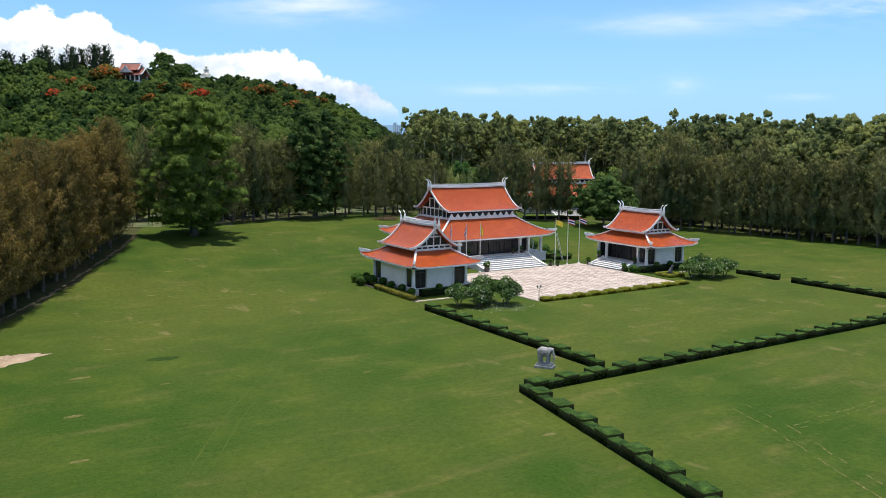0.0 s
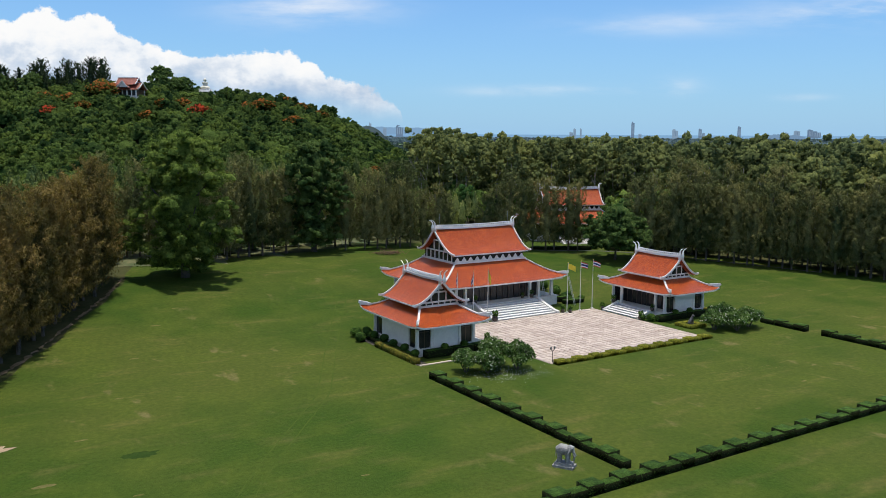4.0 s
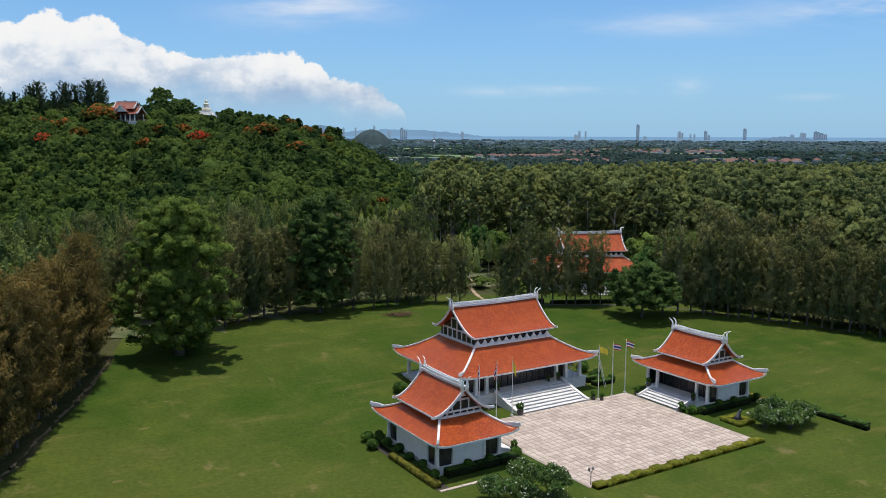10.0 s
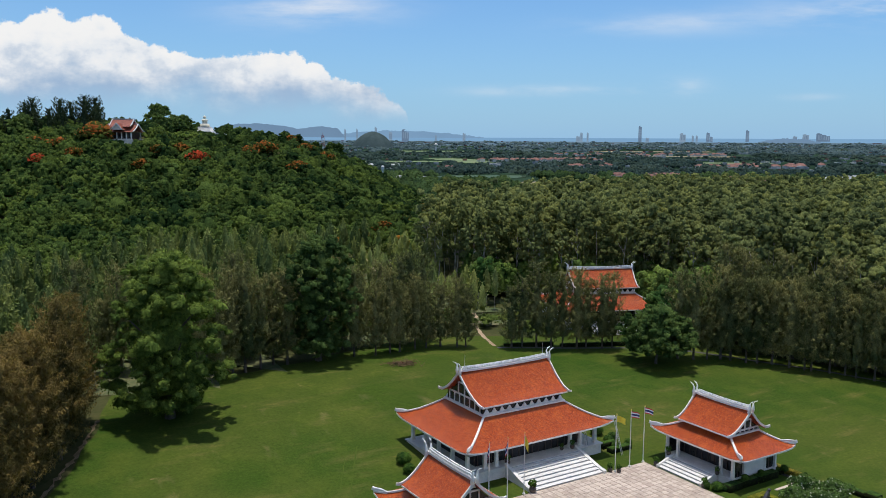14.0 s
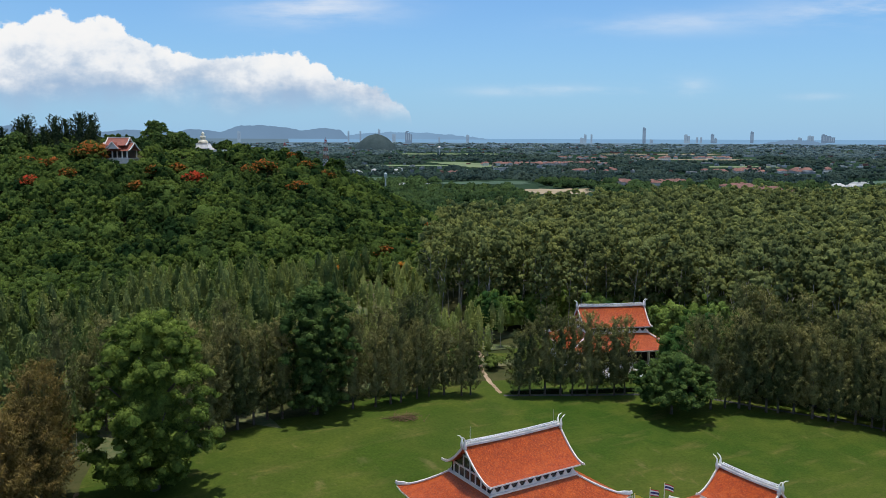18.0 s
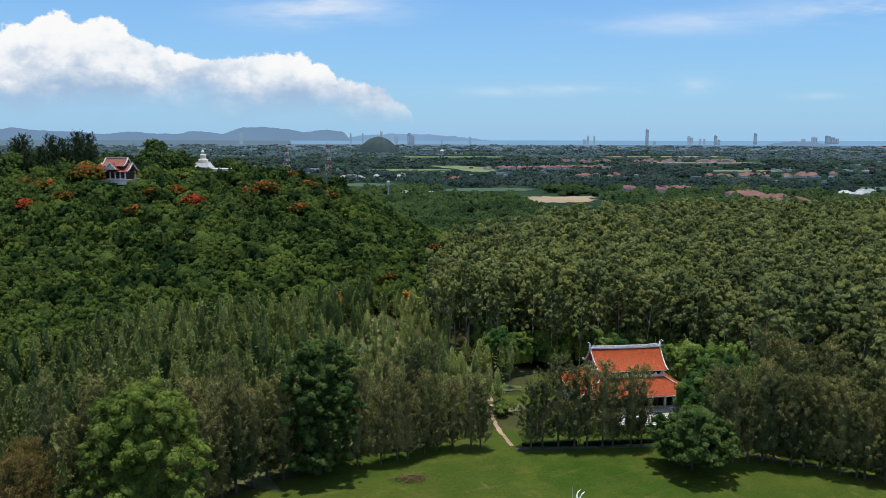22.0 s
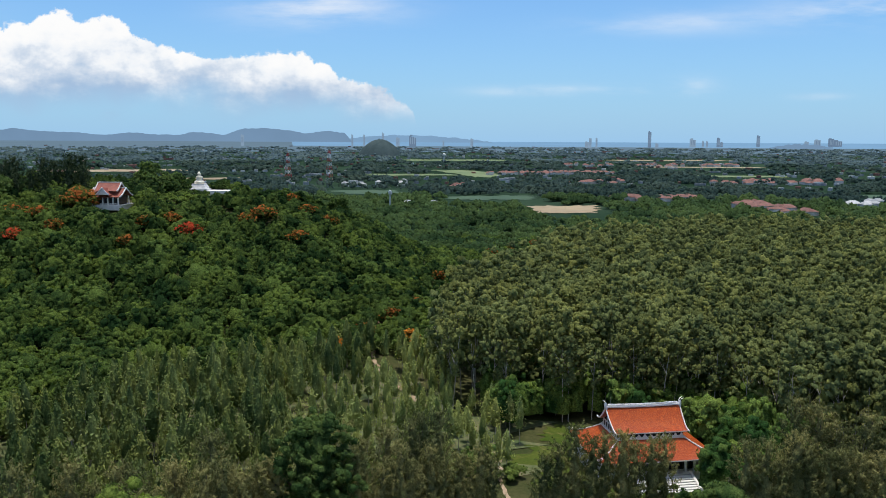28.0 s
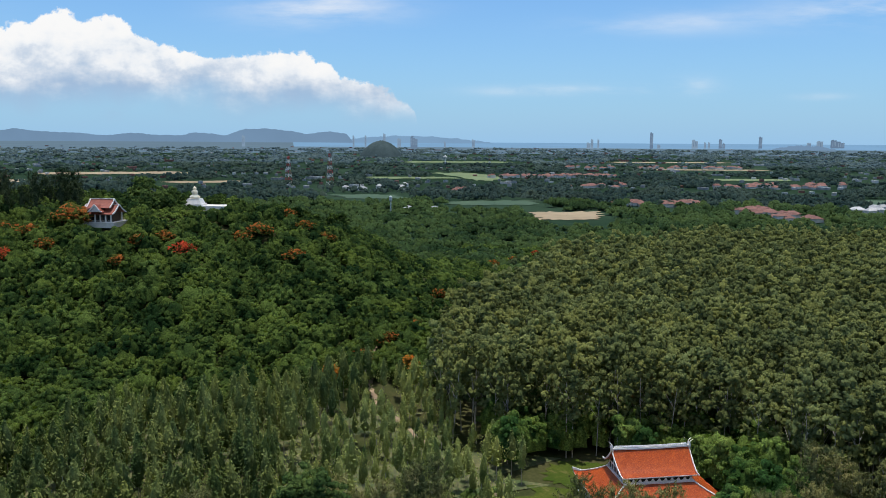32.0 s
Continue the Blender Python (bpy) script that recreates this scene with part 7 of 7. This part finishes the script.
THAI = [(0.18, M["fl_red"]), (0.18, M["fl_white"]), (0.36, M["fl_blue"]), (0.18, M["fl_white"]), (0.18, M["fl_red"])]
GOLD = [(1.1, M["fl_yellow"])]
for x, y, bands, droop, turn in ((23.7, 24.9, GOLD, 0.55, -20), (26.9, 25.2, THAI, 0.35, -20), (30.0, 25.5, THAI, 0.45, -20), (7.4, 25.6, GOLD, 1.0, -60), (4.4, 25.4, THAI, 1.0, 200), (1.2, 25.2, THAI, 0.95, 200)):
    flagpole(x, y, bands, "white flagpole flying a yellow flag" if bands is GOLD else "white flagpole flying a red, white and blue striped flag", turn, droop, x)

# lamp at the corner of the forecourt
lp = thing("garden_lamp", pose(0.5, 0.75, 0.05), "short dark twin-headed garden lamp at the forecourt corner", "lamp")
part("post", Shape().turned(0, 0, [(0.12, 0), (0.05, 0.2), (0.04, 1.7)], 8), M["pot"], lp)
for s in (-1, 1):
    arm = part("arm", Shape().tube([(0, 0, 1.55), (s * 0.22, 0, 1.65), (s * 0.3, 0, 1.8)], [0.03, 0.03, 0.03], 6), M["pot"], lp)
    part("lantern", Shape().turned(s * 0.3, 0, [(0.06, 1.78), (0.13, 1.86), (0.14, 2.08), (0.04, 2.2)], 8), M["stone"], arm)


# shrubs
def ball_mesh(r, squash, mat, n=420, tuft=0.11):
    p, d = ball_points(n, (0, 0, r * squash), (r, r, r * squash), 0.1, 0.9)
    v, f = sprigs(p, d, tuft, 0.7, 0, 0.3)
    a = np.linspace(0, 2 * np.pi, 8, endpoint=False)
    heart = np.array([(r * .86 * k * math.cos(t), r * .86 * k * math.sin(t), r * squash * (1 + 0.86 * h)) for h, k in ((-1, .25), (-.6, .8), (0, 1), (.6, .8), (1, .25)) for t in a])
    hf = np.array([(k * 8 + i, k * 8 + (i + 1) % 8, (k + 1) * 8 + (i + 1) % 8, (k + 1) * 8 + i) for k in range(4) for i in range(8)])
    return np_mesh("topiary_ball", np.concatenate([heart, v]), np.concatenate([hf, f + len(heart)]), mat)


BALL = [ball_mesh(0.85, 0.8, M["topiary"]), ball_mesh(0.7, 0.85, M["hedge"]), ball_mesh(1.15, 0.75, M["topiary"], 700)]
GOLDBALL = ball_mesh(0.8, 0.8, M["gold"])


def ball(x, y, me, s=1.0, label="round clipped green shrub", up=0.0):
    ob = new("topiary_ball", me)
    ob.matrix_basis = pose(x, y, float(terrain(x, y)) + up, 0, 0, rng.uniform(0, 360)) @ Matrix.Diagonal((s, s, s, 1))
    return tagged(ob, label, "shrub", "clipped shrubs by the halls")


def mirror(x):
    return 2 * HALL_X - x


for side in (0, 1):
    mx = (lambda x: x) if side == 0 else mirror
    box = (lambda x0, y0, x1, y1: (x0, y0, x1, y1)) if side == 0 else (lambda x0, y0, x1, y1: (mirror(x1), y0, mirror(x0), y1))
    bed = thing("garden_bed", Matrix(), "planted bed of clipped shrubs round the small pavilion", "garden bed")
    for b in ((-12.9, 11.0, -8.7, 12.15), (-8.5, 11.1, -5.2, 12.1), (-5.0, 11.0, -2.4, 12.3), (-14.9, 11.5, -14.0, 25.0)):
        part("low_hedge", hedge_mesh("low_hedge", leafy_box(*box(*b), 0, 1.0 if b[0] > -13 else 0.6), M["hedge"]), None, bed)
    part("flower_border", hedge_mesh("flower_border", leafy_box(*box(-16.0, 9.3, -15.0, 20.5), 0, 0.7, 0.13, 60), M["yflower"]), None, bed, "loose yellow-flowering border")
    part("kerb", Shape().box(mx(-12.2), 8.35, 0, 7.0, 0.45, 0.10), M["paving"], bed, "pale stone kerb")
    part("soil", Shape().box(mx(-15.0), 17.6, 0.0, 1.6, 18.0, 0.03), material("dark_soil", (0.03, 0.025, 0.018), (0.06, 0.05, 0.035), 2, 0.95, 0.3), bed)
    for y, k, s, up in ((11.3, 0, 0.72, 0.5), (14.6, 1, 0.85, 0.55), (17.4, 1, 0.9, 0.55), (20.6, 1, 0.95, 0.55), (23.4, 0, 0.85, 0.5), (26.2, 1, 0.9, 0.6), (25.6, 2, 0.8, 0.0)):
        ball(mx(-14.5 + 0.15 * math.sin(y)), y, BALL[k], s, up=up)
    for x, y, k, s, up in ((-9.7, 11.6, 0, 0.68, 0.75), (-6.4, 11.7, 0, 0.68, 0.75), (-1.6, 12.6, 0, 0.95, 0.0), (-0.9, 13.9, 1, 0.85, 0.0), (-2.6, 12.0, 1, 0.8, 0.0), (-16.3, 24.4, 1, 1.2, 0.0), (-15.6, 27.2, 0, 1.1, 0.0)):
        ball(mx(x), y, BALL[k], s, up=up)
    for x, y, k, s in ((-1.8, 37.5, 2, 1.0), (-3.2, 39.0, 0, 1.1), (-2.4, 42.0, 2, 1.05), (-1.0, 33.8, 0, 1.0), (-2.6, 34.6, 1, 1.1), (-0.4, 31.6, 1, 1.0), (-3.4, 31.8, 0, 0.8)):
        ball(mx(x), y, BALL[k], s)
    tier = thing("tier_hedge", Matrix(), "low tiered clipped hedge beside the large hall", "hedge")
    part("hedge_run", hedge_mesh("hedge_run", leafy_box(*box(-2.6, 30.2, 1.6, 31.4), 0.2, 0.8), M["topiary"]), None, tier)
    part("hedge_run", hedge_mesh("hedge_run", leafy_box(*box(-1.2, 32.2, 1.6, 33.2), 0.2, 1.1), M["topiary"]), None, tier)


def frangipani(x, y, h, r, seed):
    blobs = [((math.cos(i * 2.4) * r * 0.62 * (i / 8) ** 0.5, math.sin(i * 2.4) * r * 0.62 * (i / 8) ** 0.5, h * (0.74 - 0.26 * (i / 8)) + 0.25 * math.sin(i * 3.1 + seed)), (r * 0.36, r * 0.36, h * 0.24)) for i in range(9)]
    me = np_mesh("crown", *crown(blobs, 3000, 0.15, 0.6, 0.1, 0.6, 0.3), M["frangipani"])
    tr = Shape()
    for k in range(5):
        a = k * 1.257 + seed
        tr.tube([(0.1 * math.cos(a), 0.1 * math.sin(a), -0.1), (r * 0.25 * math.cos(a), r * 0.25 * math.sin(a), h * 0.35), (r * 0.6 * math.cos(a + .3), r * 0.6 * math.sin(a + .3), h * 0.72)], [0.07, 0.055, 0.035], 6)
    return tree("frangipani_tree", pose(x, y, 0), me, tr.mesh("trunk", M["trunk"]), "low spreading frangipani tree with white blossom", "tree", "frangipani by the forecourt")


for i, (x, y, h, r) in enumerate(((-12.0, 2.9, 3.3, 2.7), (-9.8, 1.2, 3.1, 2.6), (-5.6, 0.6, 4.0, 3.0), (-7.2, 3.6, 4.2, 2.8), (35.2, 2.8, 3.4, 2.8), (38.0, 0.8, 3.1, 2.9), (41.6, 1.4, 3.6, 2.9), (38.6, 4.0, 4.0, 2.8))):
    frangipani(x, y, h, r, i)
pet = np.column_stack([rng.normal(-8.0, 2.8, 420), rng.normal(-0.6, 1.6, 420), np.full(420, 0.03)])
pv, pf = sprigs(pet, np.tile([0, 0, 1.0], (420, 1)), 0.05, 0.8, 0, 0.1)
tagged(new("fallen_petals", np_mesh("fallen_petals", pv, pf, M["fl_white"])), "fallen white petals scattered on the grass", "petals", kind="stuff")


def potted(x, y, z, s, label="dark pot with a leafy plant by the steps"):
    t = thing("potted_plant", pose(x, y, z, 0, 0, rng.uniform(0, 360)) @ Matrix.Diagonal((s, s, s, 1)), label, "potted plant", "pots by the steps")
    part("pot", Shape().turned(0, 0, [(0.24, 0), (0.40, 0.25), (0.42, 0.5), (0.30, 0.62), (0.36, 0.7)], 12), M["pot"], t)
    p, d = ball_points(90, (0, 0, 1.1), (0.5, 0.5, 0.5), 0.3, 0.4)
    part("foliage", np_mesh("foliage", *sprigs(p, d, 0.22, 0.4, 0.2, 0.5), M["topiary"]), None, t)


for x, y, z, s in ((8.7, 25.3, 0.06, 1.25), (23.0, 25.2, 0.06, 0.9), (23.9, 24.3, 0.06, 0.8), (30.4, 14.1, 0.06, 1.0), (30.6, 23.4, 0.06, 0.9), (33.4, 23.6, 1.1, 0.9), (33.6, 14.6, 1.1, 0.8),
                   (9.2, 31.9, 1.75, 1.0), (21.4, 31.9, 1.75, 0.9), (19.6, 32.2, 1.75, 0.7), (-0.8, 14.1, 0.06, 1.0), (-0.8, 23.4, 0.06, 0.9)):
    potted(x, y, z, s)


def ladder(x, y, h, lean, turn):
    t = thing("ladder", pose(x, y, 0, lean, 0, turn), "light metal ladder leaning by the large hall", "ladder")
    for s in (-1, 1):
        part("rail", Shape().box(s * 0.22, 0, 0, 0.06, 0.06, h), M["steel"], t)
    for i in range(int(h / 0.33)):
        part("rung", Shape().box(0, 0, 0.25 + i * 0.33, 0.42, 0.04, 0.04), M["steel"], t)


ladder(29.2, 30.6, 5.4, -14, 35)
lad = [o for o in scene.objects if o.name.startswith("ladder")][0]
lad.matrix_basis = pose(29.3, 29.2, 0.02, -16, 0, 20)
ladder(23.9, 31.6, 3.4, -12, 15)
[o for o in scene.objects if o.name.startswith("ladder")][1].matrix_basis = pose(24.2, 31.7, 1.76, -12, 0, 10)

# heap of cut branches on the lawn
bp = Shape()
for i in range(70):
    a, ln, c = rng.uniform(0, 6.28), rng.uniform(1.2, 3.2), rng.normal(0, 0.9, 2)
    bp.tube([(c[0] * 1.7 - math.cos(a) * ln / 2, c[1] - math.sin(a) * ln / 2, rng.uniform(0, 0.3)), (c[0] * 1.7, c[1], rng.uniform(0.3, 0.8)), (c[0] * 1.7 + math.cos(a) * ln / 2, c[1] + math.sin(a) * ln / 2, rng.uniform(0.2, 1.4))], [0.05, 0.04, 0.015], 4)
heap = part("dead_branch", bp, material("dead_brown_twigs", (0.075, 0.042, 0.022), (0.19, 0.115, 0.062), 2.0, 0.9, 0.3))
heap.matrix_basis = pose(18.6, 79.2, float(terrain(18.6, 79.2)), 0, 0, -25)
tagged(heap, "heap of dead brown cut branches on the grass", "branches")
for i, ((xa, ya), (xb, yb)) in enumerate((((46.8, 84.6), (57.3, 80.4)), ((58.9, 79.8), (73.5, 73.8)), ((77, 72), (86, 66)))):
    t = thing("clipped_hedge", pose(xa, ya, float(terrain((xa + xb) / 2, (ya + yb) / 2)), 0, 0, math.degrees(math.atan2(yb - ya, xb - xa))), "dark low clipped hedge before the far hall", "hedge")
    part("hedge_run", hedge_mesh("hedge_run", leafy_box(0, -0.45, math.hypot(xb - xa, yb - ya), 0.45, -0.2, 0.85, 0.16, 16), M["hedge"]), None, t)
for i in range(7):
    x, y = 79.0 + 3.1 * i, 84.5 - 1.3 * i
    if i != 3 and i != 2:
        ball(x - 0.5, y - 0.6, BALL[i % 3], 1.0)
patch("clearing_lawn", [(60, 92), (66, 84), (78, 76), (95, 70), (106, 78), (108, 92), (98, 106), (84, 114), (70, 116), (60, 108)], M["grass"], 0.03, "small green lawn round the far hall", "lawn", 60)

# forecourt slabs
plaza = part("plaza", Shape().box((PLZ_X0 + PLZ_X1) / 2, (PLZ_Y0 + PLZ_Y1) / 2, -0.1, PLZ_X1 - PLZ_X0, PLZ_Y1 - PLZ_Y0, 0.14), M["joint"])
tagged(plaza, "forecourt paved in worn pinkish slabs with dark joints", "pavement", kind="structure")
slab_me = Shape().box(0, 0, 0, 0.89, 0.89, 0.05, taper=0.985).mesh("paving_slab", M["paving"])
rest, at = [], 0
NX, NY = 30, 25
for j in range(NY):
    for i in range(NX):
        x, y = PLZ_X0 + 0.2 + (i + 0.5), PLZ_Y0 + 0.1 + (j + 0.5)
        dz = 0.012 * math.sin(i * 12.9 + j * 78.2)
        if j < 10:
            ob = new("paving_slab", slab_me)
            ob.parent, ob.location = plaza, (x, y, 0.02 + dz)
        else:
            rest.append((x, y, 0.02 + dz))
far_slabs = Shape()
for x, y, z in rest:
    far_slabs.box(x, y, z, 0.89, 0.89, 0.05, taper=0.985)
slab2 = M["paving"].copy()
slab2.name = "pinkish_paving_slabs"
oi = [nd for nd in slab2.node_tree.nodes if nd.type == "OBJECT_INFO"][0]
gn = [nd for nd in slab2.node_tree.nodes if nd.type == "NEW_GEOMETRY"][0]
for ln in list(slab2.node_tree.links):
    if ln.from_node == oi:
        to = ln.to_socket
        slab2.node_tree.links.new(gn.outputs["Random Per Island"], to)
ob = part("paving_slabs", far_slabs, slab2, plaza)
tagged(ob, "joined pinkish paving slabs", kind="stuff")
